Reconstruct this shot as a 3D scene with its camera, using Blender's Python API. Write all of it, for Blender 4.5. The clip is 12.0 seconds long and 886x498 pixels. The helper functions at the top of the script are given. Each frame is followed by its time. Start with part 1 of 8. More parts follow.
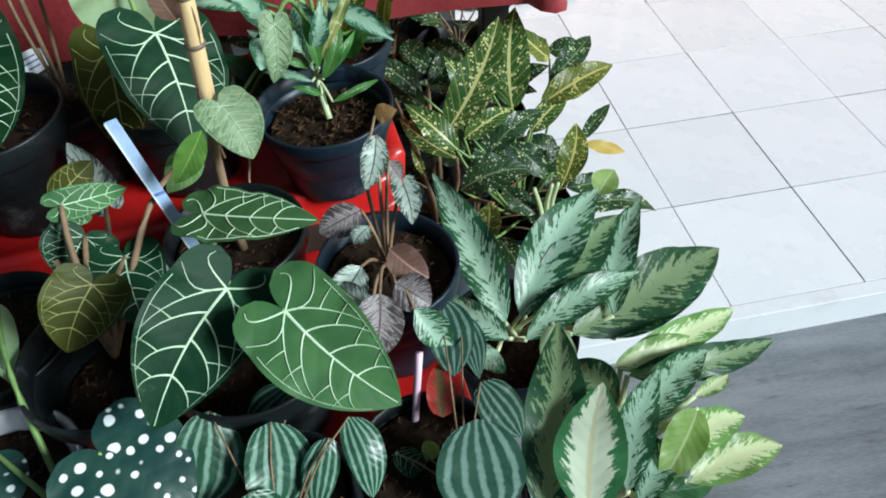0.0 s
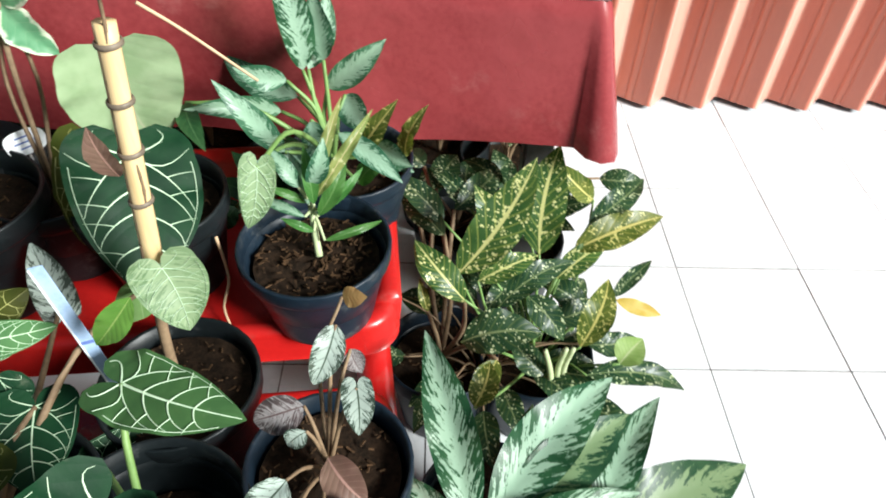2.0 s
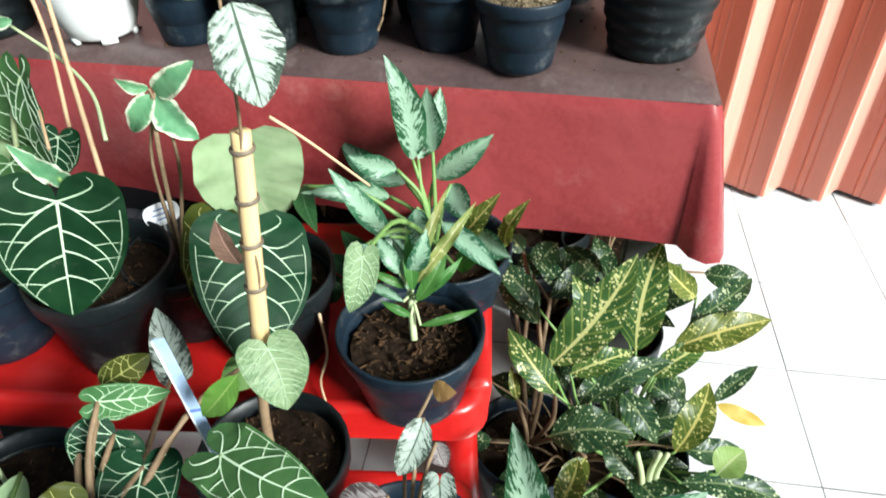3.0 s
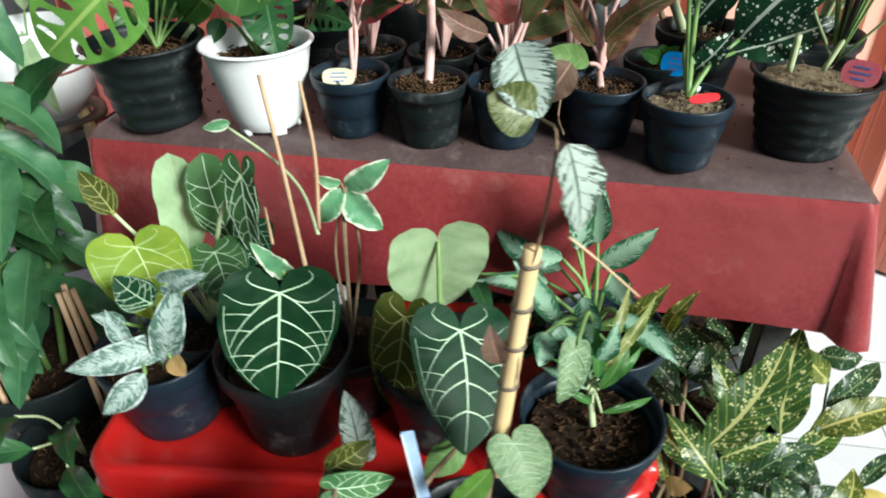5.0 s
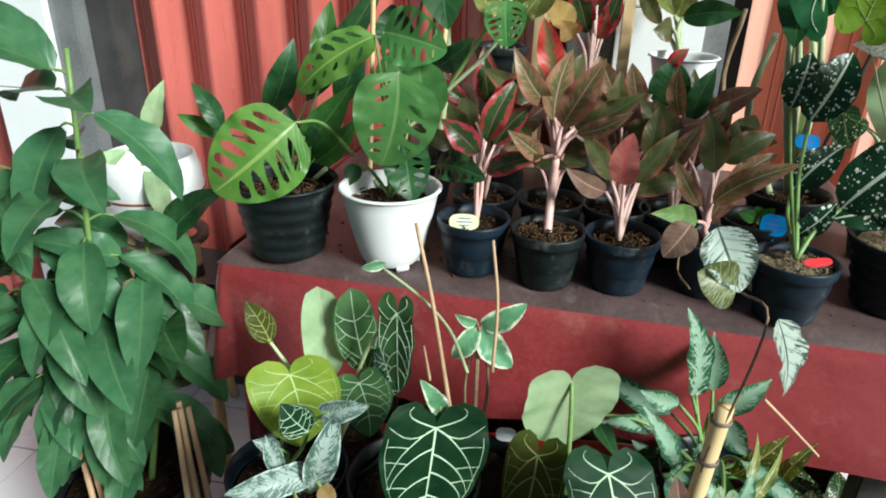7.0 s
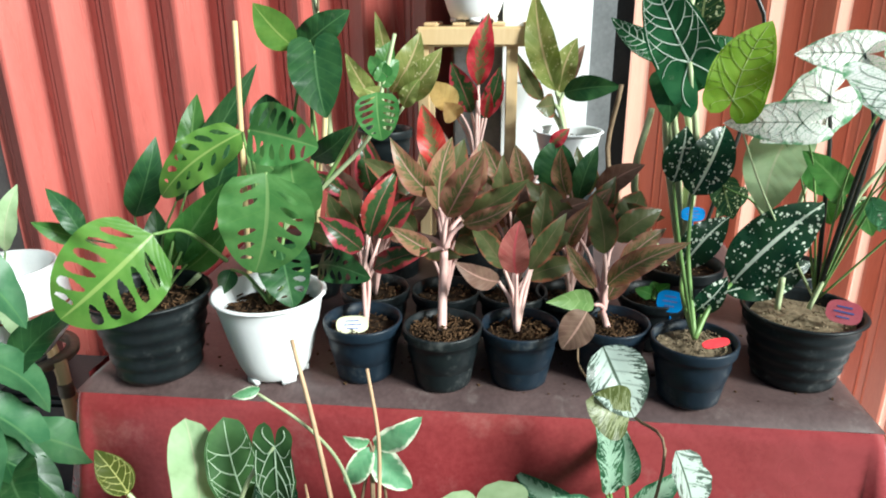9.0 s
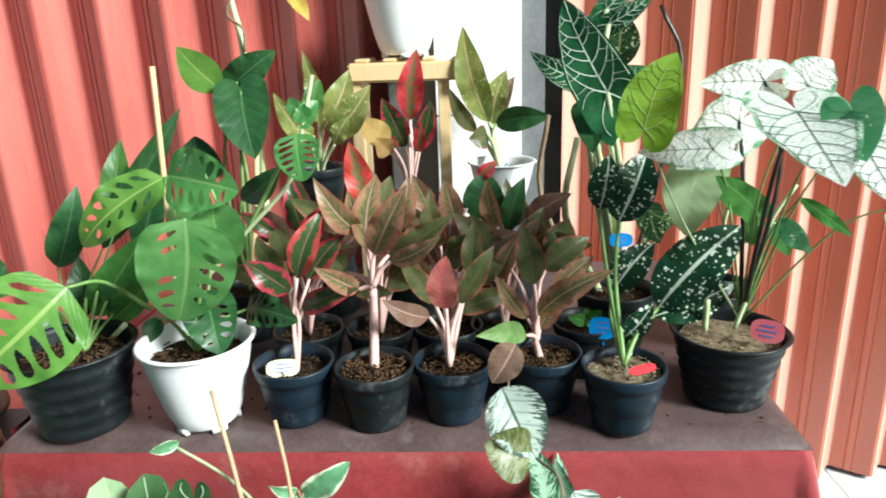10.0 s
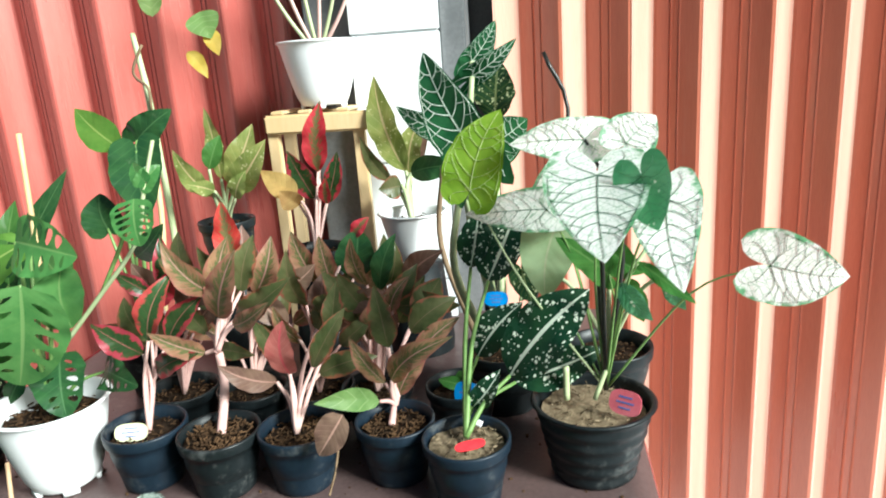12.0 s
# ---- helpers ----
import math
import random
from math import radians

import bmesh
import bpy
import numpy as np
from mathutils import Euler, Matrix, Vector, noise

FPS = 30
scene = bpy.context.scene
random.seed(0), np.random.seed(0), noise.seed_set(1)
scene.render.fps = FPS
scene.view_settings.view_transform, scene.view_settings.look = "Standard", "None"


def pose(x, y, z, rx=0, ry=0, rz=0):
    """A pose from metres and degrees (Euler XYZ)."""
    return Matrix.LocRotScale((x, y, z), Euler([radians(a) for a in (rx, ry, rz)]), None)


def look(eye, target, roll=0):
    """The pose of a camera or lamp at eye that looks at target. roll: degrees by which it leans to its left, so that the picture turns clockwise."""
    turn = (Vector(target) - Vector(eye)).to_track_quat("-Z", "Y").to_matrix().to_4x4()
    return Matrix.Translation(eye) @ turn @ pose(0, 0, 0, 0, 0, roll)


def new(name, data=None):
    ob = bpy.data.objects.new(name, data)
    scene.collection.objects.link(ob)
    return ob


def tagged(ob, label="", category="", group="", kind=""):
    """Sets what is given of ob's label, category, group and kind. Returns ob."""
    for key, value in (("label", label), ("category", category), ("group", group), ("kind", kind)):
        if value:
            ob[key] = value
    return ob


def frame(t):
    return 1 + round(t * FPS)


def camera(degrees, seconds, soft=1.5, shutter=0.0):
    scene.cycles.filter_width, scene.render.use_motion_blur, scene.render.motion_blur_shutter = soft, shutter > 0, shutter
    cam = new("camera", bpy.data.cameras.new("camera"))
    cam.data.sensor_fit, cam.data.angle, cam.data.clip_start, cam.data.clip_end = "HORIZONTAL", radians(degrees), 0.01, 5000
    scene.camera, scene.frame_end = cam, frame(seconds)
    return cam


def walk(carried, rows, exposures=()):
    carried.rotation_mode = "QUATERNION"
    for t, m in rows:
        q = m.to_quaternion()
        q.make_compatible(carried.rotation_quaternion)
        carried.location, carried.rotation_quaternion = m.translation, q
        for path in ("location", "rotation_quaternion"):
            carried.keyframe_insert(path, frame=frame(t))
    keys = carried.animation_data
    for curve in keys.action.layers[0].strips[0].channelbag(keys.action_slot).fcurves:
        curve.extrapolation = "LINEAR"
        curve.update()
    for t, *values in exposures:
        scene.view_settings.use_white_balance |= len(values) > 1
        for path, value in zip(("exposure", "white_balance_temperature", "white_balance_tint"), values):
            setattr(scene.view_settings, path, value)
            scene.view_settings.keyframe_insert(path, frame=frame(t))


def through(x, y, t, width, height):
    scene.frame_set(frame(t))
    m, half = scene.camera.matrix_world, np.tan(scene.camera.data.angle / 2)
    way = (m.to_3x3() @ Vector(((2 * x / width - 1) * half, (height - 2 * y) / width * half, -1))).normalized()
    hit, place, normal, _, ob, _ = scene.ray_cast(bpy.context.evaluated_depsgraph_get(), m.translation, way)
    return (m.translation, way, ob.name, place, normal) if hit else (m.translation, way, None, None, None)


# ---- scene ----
cam = camera(66.4, 12.0, soft=1.8, shutter=0.4)
PATH = [
    (0, (0.147, 0.154, 1.145), (0.279, 1.479, -0.347), -3.3),
    (0.5, (0.17, 0.187, 1.141), (0.281, 1.533, -0.334), -2.7),
    (1, (0.212, 0.265, 1.146), (0.252, 1.623, -0.322), -0.9),
    (1.5, (0.225, 0.317, 1.164), (0.268, 1.718, -0.263), 0.4),
    (2, (0.243, 0.347, 1.175), (0.215, 1.767, -0.233), 1.9),
    (2.5, (0.262, 0.365, 1.195), (0.039, 1.805, -0.176), 1.5),
    (3, (0.245, 0.357, 1.209), (-0.086, 1.871, -0.056), -1.7),
    (3.2, (0.236, 0.351, 1.213), (-0.078, 1.901, -0.011), -0.8),
    (4.8, (0.084, 0.311, 1.27), (-0.305, 1.953, 0.197), 1.1),
    (5, (0.027, 0.301, 1.28), (-0.351, 1.904, 0.145), -1.5),
    (5.5, (-0.059, 0.273, 1.291), (-0.283, 1.91, 0.164), -0.2),
    (6, (-0.074, 0.218, 1.32), (-0.44, 1.886, 0.278), -0.0),
    (6.5, (-0.113, 0.191, 1.337), (-0.557, 1.905, 0.406), 0.7),
    (7, (-0.149, 0.215, 1.347), (-0.573, 1.981, 0.509), 1.2),
    (7.5, (-0.15, 0.258, 1.35), (-0.482, 2.053, 0.533), 1.1),
    (7.7, (-0.147, 0.283, 1.351), (-0.41, 2.097, 0.549), 1.1),
    (9.3, (-0.105, 0.324, 1.381), (-0.293, 2.217, 0.761), -0.8),
    (9.5, (-0.096, 0.329, 1.374), (-0.257, 2.233, 0.784), -1.0),
    (10, (-0.054, 0.331, 1.392), (-0.161, 2.234, 0.788), -2.1),
    (10.5, (0.029, 0.311, 1.39), (-0.081, 2.219, 0.8), -3.1),
    (11, (0.119, 0.291, 1.401), (0.001, 2.209, 0.845), -3.6),
    (11.5, (0.188, 0.351, 1.382), (-0.005, 2.275, 0.873), -3.0),
    (12, (0.288, 0.413, 1.418), (-0.017, 2.32, 0.898), -4.1),
]
EXPOSURES = [(0.0, 0.20, 5700, 0), (0.5, 0.02, 5800, 0), (1.0, 0.25, 6000, 3), (1.5, 0.5, 6200, 5), (2.0, 0.75, 6250, 4), (3.0, 0.85, 6150, 1), (5.0, 0.50, 6100, -1), (6.5, 0.42, 6100, -3), (7.0, 0.35, 6100, -2), (7.5, 0.6, 6100, 0), (9.5, 0.80, 6050, -2), (10.5, 0.97, 6050, -3), (11.2, 0.90, 6100, -2), (12.0, 0.95, 6100, -2)]
walk(cam, [(t, look(eye, target, roll)) for t, eye, target, roll in PATH], EXPOSURES)

# ---- light ----
world = bpy.data.worlds.new("sky")
scene.world = world
world.use_nodes = True
_n = world.node_tree.nodes
_sky = _n.new("ShaderNodeTexSky")
_sky.sky_type, _sky.sun_disc = "NISHITA", False
_sky.sun_elevation, _sky.sun_rotation = radians(30), radians(121)
_sky.air_density, _sky.dust_density = 1.2, 2.5
_n["Background"].inputs["Strength"].default_value = 0.042
world.node_tree.links.new(_sky.outputs[0], _n["Background"].inputs["Color"])
_sun = new("sun", bpy.data.lights.new("sun", "SUN"))
_sun.data.energy, _sun.data.angle, _sun.data.color = 5.0, radians(18), (1.0, 0.985, 0.96)
_sun.matrix_world = look((6.43, -2.66, 4.73), (0, 1.2, 0.4))


# ---- materials ----
def start_mat(name, rough=0.5, spec=0.5):
    m = bpy.data.materials.new(name)
    m.use_nodes = True
    nt = m.node_tree
    b = nt.nodes["Principled BSDF"]
    b.inputs["Roughness"].default_value = rough
    b.inputs["Specular IOR Level"].default_value = spec
    return m, nt, b


def node(nt, kind, **inputs):
    n = nt.nodes.new(kind)
    for k, v in inputs.items():
        key = int(k[1:]) if k[0] == "i" and k[1:].isdigit() else k.replace("_", " ")
        if hasattr(v, "links"):
            nt.links.new(v, n.inputs[key])
        else:
            n.inputs[key].default_value = v
    return n


def calc(nt, op, a, b=0.0, c=0.0):
    n = nt.nodes.new("ShaderNodeMath")
    n.operation = op
    for i, v in enumerate((a, b, c)):
        if hasattr(v, "links"):
            nt.links.new(v, n.inputs[i])
        else:
            n.inputs[i].default_value = v
    return n.outputs[0]


def blend(nt, fac, a, b, how="MIX"):
    n = nt.nodes.new("ShaderNodeMix")
    n.data_type, n.blend_type = "RGBA", how
    for i, v in ((0, fac), (6, a), (7, b)):
        if hasattr(v, "links"):
            nt.links.new(v, n.inputs[i])
        elif i:
            n.inputs[i].default_value = (*v, 1)
        else:
            n.inputs[i].default_value = v
    return n.outputs[2]


def steps(nt, fac, lo, hi):
    n = nt.nodes.new("ShaderNodeMapRange")
    n.interpolation_type = "SMOOTHSTEP"
    n.inputs[1].default_value, n.inputs[2].default_value = lo, hi
    nt.links.new(fac, n.inputs[0])
    return n.outputs[0]


def noise_at(nt, vec, scale, detail=3.0, rough=0.55):
    return node(nt, "ShaderNodeTexNoise", Vector=vec, Scale=scale, Detail=detail, Roughness=rough).outputs["Fac"]


def bumped(nt, b, height, strength, distance=0.002):
    n = node(nt, "ShaderNodeBump", Strength=strength, Distance=distance, Height=height)
    nt.links.new(n.outputs[0], b.inputs["Normal"])


def surface(name, c1, c2, rough=0.6, scale=8.0, fine=90.0, bump=0.15, spec=0.4, metal=0.0, rough2=None, vary=0.0, stretch=(1, 1, 1), dirt=None):
    """A plain material: two colours mixed by coarse and fine noise, with relief, dirt blotches and a shade for each object."""
    m, nt, b = start_mat(name, rough, spec)
    co = node(nt, "ShaderNodeTexCoord").outputs["Object"]
    mp = node(nt, "ShaderNodeMapping", Vector=co, Scale=stretch).outputs[0]
    big, small = noise_at(nt, mp, scale, 4), noise_at(nt, mp, fine, 3)
    mixed = calc(nt, "ADD", calc(nt, "MULTIPLY", big, 0.65), calc(nt, "MULTIPLY", small, 0.35))
    col = blend(nt, steps(nt, mixed, 0.32, 0.68), c1, c2)
    if dirt:
        col = blend(nt, calc(nt, "MULTIPLY", steps(nt, noise_at(nt, mp, scale * 2.3, 6, 0.7), 0.55, 0.72), dirt[1]), col, dirt[0])
    if vary:
        r = node(nt, "ShaderNodeObjectInfo").outputs["Random"]
        hsv = node(nt, "ShaderNodeHueSaturation", Color=col, Value=calc(nt, "ADD", 1 - vary, calc(nt, "MULTIPLY", r, 2 * vary)))
        col = hsv.outputs[0]
    nt.links.new(col, b.inputs["Base Color"])
    nt.links.new(calc(nt, "ADD", rough - 0.08, calc(nt, "MULTIPLY", big, 0.16)), b.inputs["Roughness"])
    b.inputs["Metallic"].default_value = metal
    bumped(nt, b, mixed, bump)
    return m


def leaf_mat(name, dark, light, rough=0.38, through=0.25, rib=None, side=None, centre=None, edge=None, spots=None, rays=None, net=None, tint=0.12):
    """Leaf skin. rib: colour, width. side: colour, veins along the leaf, width. centre: colour, reach, raggedness.
    edge: colour, start, raggedness. spots: colour, scale, size. rays: colour, number. net: colour, scale, width."""
    m, nt, b = start_mat(name, rough, 0.12 if name.startswith("velvet") else 0.28)
    tc = node(nt, "ShaderNodeTexCoord")
    rnd = node(nt, "ShaderNodeObjectInfo").outputs["Random"]
    shift = node(nt, "ShaderNodeCombineXYZ", X=calc(nt, "MULTIPLY", rnd, 7.0), Y=calc(nt, "MULTIPLY", rnd, 3.0)).outputs[0]
    add = nt.nodes.new("ShaderNodeVectorMath")
    nt.links.new(tc.outputs["Object"], add.inputs[0])
    nt.links.new(shift, add.inputs[1])
    co = add.outputs[0]
    uv = node(nt, "ShaderNodeSeparateXYZ", Vector=tc.outputs["UV"])
    u = calc(nt, "ABSOLUTE", calc(nt, "MULTIPLY_ADD", uv.outputs[0], 2.0, -1.0))
    v = uv.outputs[1]
    n1, n2 = noise_at(nt, co, 28, 3), noise_at(nt, co, 160, 3)
    col = blend(nt, steps(nt, n1, 0.3, 0.7), dark, light)
    # faint quilting between the side veins
    run = calc(nt, "SUBTRACT", v, calc(nt, "MULTIPLY", u, 0.22))
    wave = calc(nt, "ABSOLUTE", calc(nt, "SINE", calc(nt, "MULTIPLY", run, math.pi * (side[1] if side else 9))))
    if centre:
        lanes = node(nt, "ShaderNodeCombineXYZ", X=calc(nt, "MULTIPLY", uv.outputs[0], 2.2), Y=calc(nt, "MULTIPLY", run, 13.0), Z=calc(nt, "MULTIPLY", rnd, 40.0)).outputs[0]
        streak = calc(nt, "ADD", calc(nt, "MULTIPLY", noise_at(nt, lanes, 2.4, 4, 0.65), 0.7), calc(nt, "MULTIPLY", noise_at(nt, co, 90, 4, 0.7), 0.3))
        m1 = calc(nt, "ADD", u, calc(nt, "MULTIPLY_ADD", streak, centre[2] * 4, -centre[2] * 2))
        m1 = calc(nt, "ADD", m1, calc(nt, "MULTIPLY_ADD", wave, -0.12 * centre[2], 0.06 * centre[2]))
        col = blend(nt, steps(nt, m1, centre[1] + 0.06, centre[1] - 0.06), col, centre[0])
    if net:
        vo = nt.nodes.new("ShaderNodeTexVoronoi")
        vo.feature = "DISTANCE_TO_EDGE"
        nt.links.new(co, vo.inputs["Vector"])
        vo.inputs["Scale"].default_value = net[1]
        col = blend(nt, calc(nt, "MULTIPLY", steps(nt, vo.outputs["Distance"], net[2], net[2] * 0.35), 0.62), col, net[0])
    if rays:
        ang = calc(nt, "MULTIPLY", calc(nt, "SUBTRACT", uv.outputs[0], 0.5), calc(nt, "MULTIPLY_ADD", v, -0.25, 1.1))
        wav = calc(nt, "SINE", calc(nt, "ADD", calc(nt, "MULTIPLY", ang, rays[1]), calc(nt, "MULTIPLY_ADD", n1, 3.4, -0.2)))
        col = blend(nt, steps(nt, calc(nt, "ADD", wav, calc(nt, "MULTIPLY_ADD", n2, 1.6, -0.8)), -0.3, 1.0), col, rays[0])
    if spots:
        vo = nt.nodes.new("ShaderNodeTexVoronoi")
        warp = nt.nodes.new("ShaderNodeVectorMath")
        warp.operation = "MULTIPLY_ADD"
        nt.links.new(node(nt, "ShaderNodeTexNoise", Vector=co, Scale=spots[1] * 0.9).outputs["Color"], warp.inputs[0])
        warp.inputs[1].default_value = (0.9 / spots[1],) * 3
        nt.links.new(co, warp.inputs[2])
        nt.links.new(warp.outputs[0], vo.inputs["Vector"])
        vo.inputs["Scale"].default_value = spots[1]
        lim = calc(nt, "MULTIPLY", node(nt, "ShaderNodeSeparateColor", Color=vo.outputs["Color"]).outputs[0], spots[2])
        if len(spots) > 3:
            # round dots, well apart
            lim = calc(nt, "MULTIPLY_ADD", lim, 0.5, spots[2] * 0.5)
            warp.inputs[1].default_value = (0.25 / spots[1],) * 3
            vo.inputs["Randomness"].default_value = 0.6
        else:
            lim = calc(nt, "MULTIPLY", lim, steps(nt, noise_at(nt, co, spots[1] * 0.28, 3), 0.28, 0.62))
        col = blend(nt, steps(nt, calc(nt, "SUBTRACT", lim, vo.outputs["Distance"]), 0.0, 0.08), col, spots[0])
    if edge:
        m2 = calc(nt, "ADD", u, calc(nt, "MULTIPLY_ADD", noise_at(nt, co, 60, 3, 0.6), edge[2] * 2, -edge[2]))
        col = blend(nt, steps(nt, m2, edge[1] - 0.10, edge[1] + 0.12), col, edge[0])
    if side:
        col = blend(nt, calc(nt, "MULTIPLY", steps(nt, wave, side[2] * 2.6, side[2] * 0.4), 0.42), col, side[0])
    if rib:
        col = blend(nt, steps(nt, u, rib[1] * 1.6, rib[1]), col, rib[0])
    val = calc(nt, "ADD", 1 - tint, calc(nt, "MULTIPLY", rnd, 2 * tint))
    col = node(nt, "ShaderNodeHueSaturation", Color=col, Value=val, Hue=calc(nt, "MULTIPLY_ADD", rnd, 0.016, 0.492)).outputs[0]
    # scuffs and dust
    col = blend(nt, calc(nt, "MULTIPLY", steps(nt, noise_at(nt, co, 45, 6, 0.75), 0.6, 0.8), 0.18), col, (0.42, 0.40, 0.30))
    nt.links.new(col, b.inputs["Base Color"])
    nt.links.new(calc(nt, "MULTIPLY_ADD", n1, 0.25, rough - 0.12), b.inputs["Roughness"])
    relief = calc(nt, "ADD", calc(nt, "MULTIPLY", wave, 0.4), calc(nt, "MULTIPLY", n2, 0.4))
    bumped(nt, b, relief, 0.28, 0.0016)
    tr = node(nt, "ShaderNodeBsdfTranslucent", Color=node(nt, "ShaderNodeHueSaturation", Color=col, Saturation=1.15, Value=1.3).outputs[0])
    mx = node(nt, "ShaderNodeMixShader", Fac=through, i1=b.outputs[0], i2=tr.outputs[0])
    nt.links.new(mx.outputs[0], nt.nodes["Material Output"].inputs["Surface"])
    return m


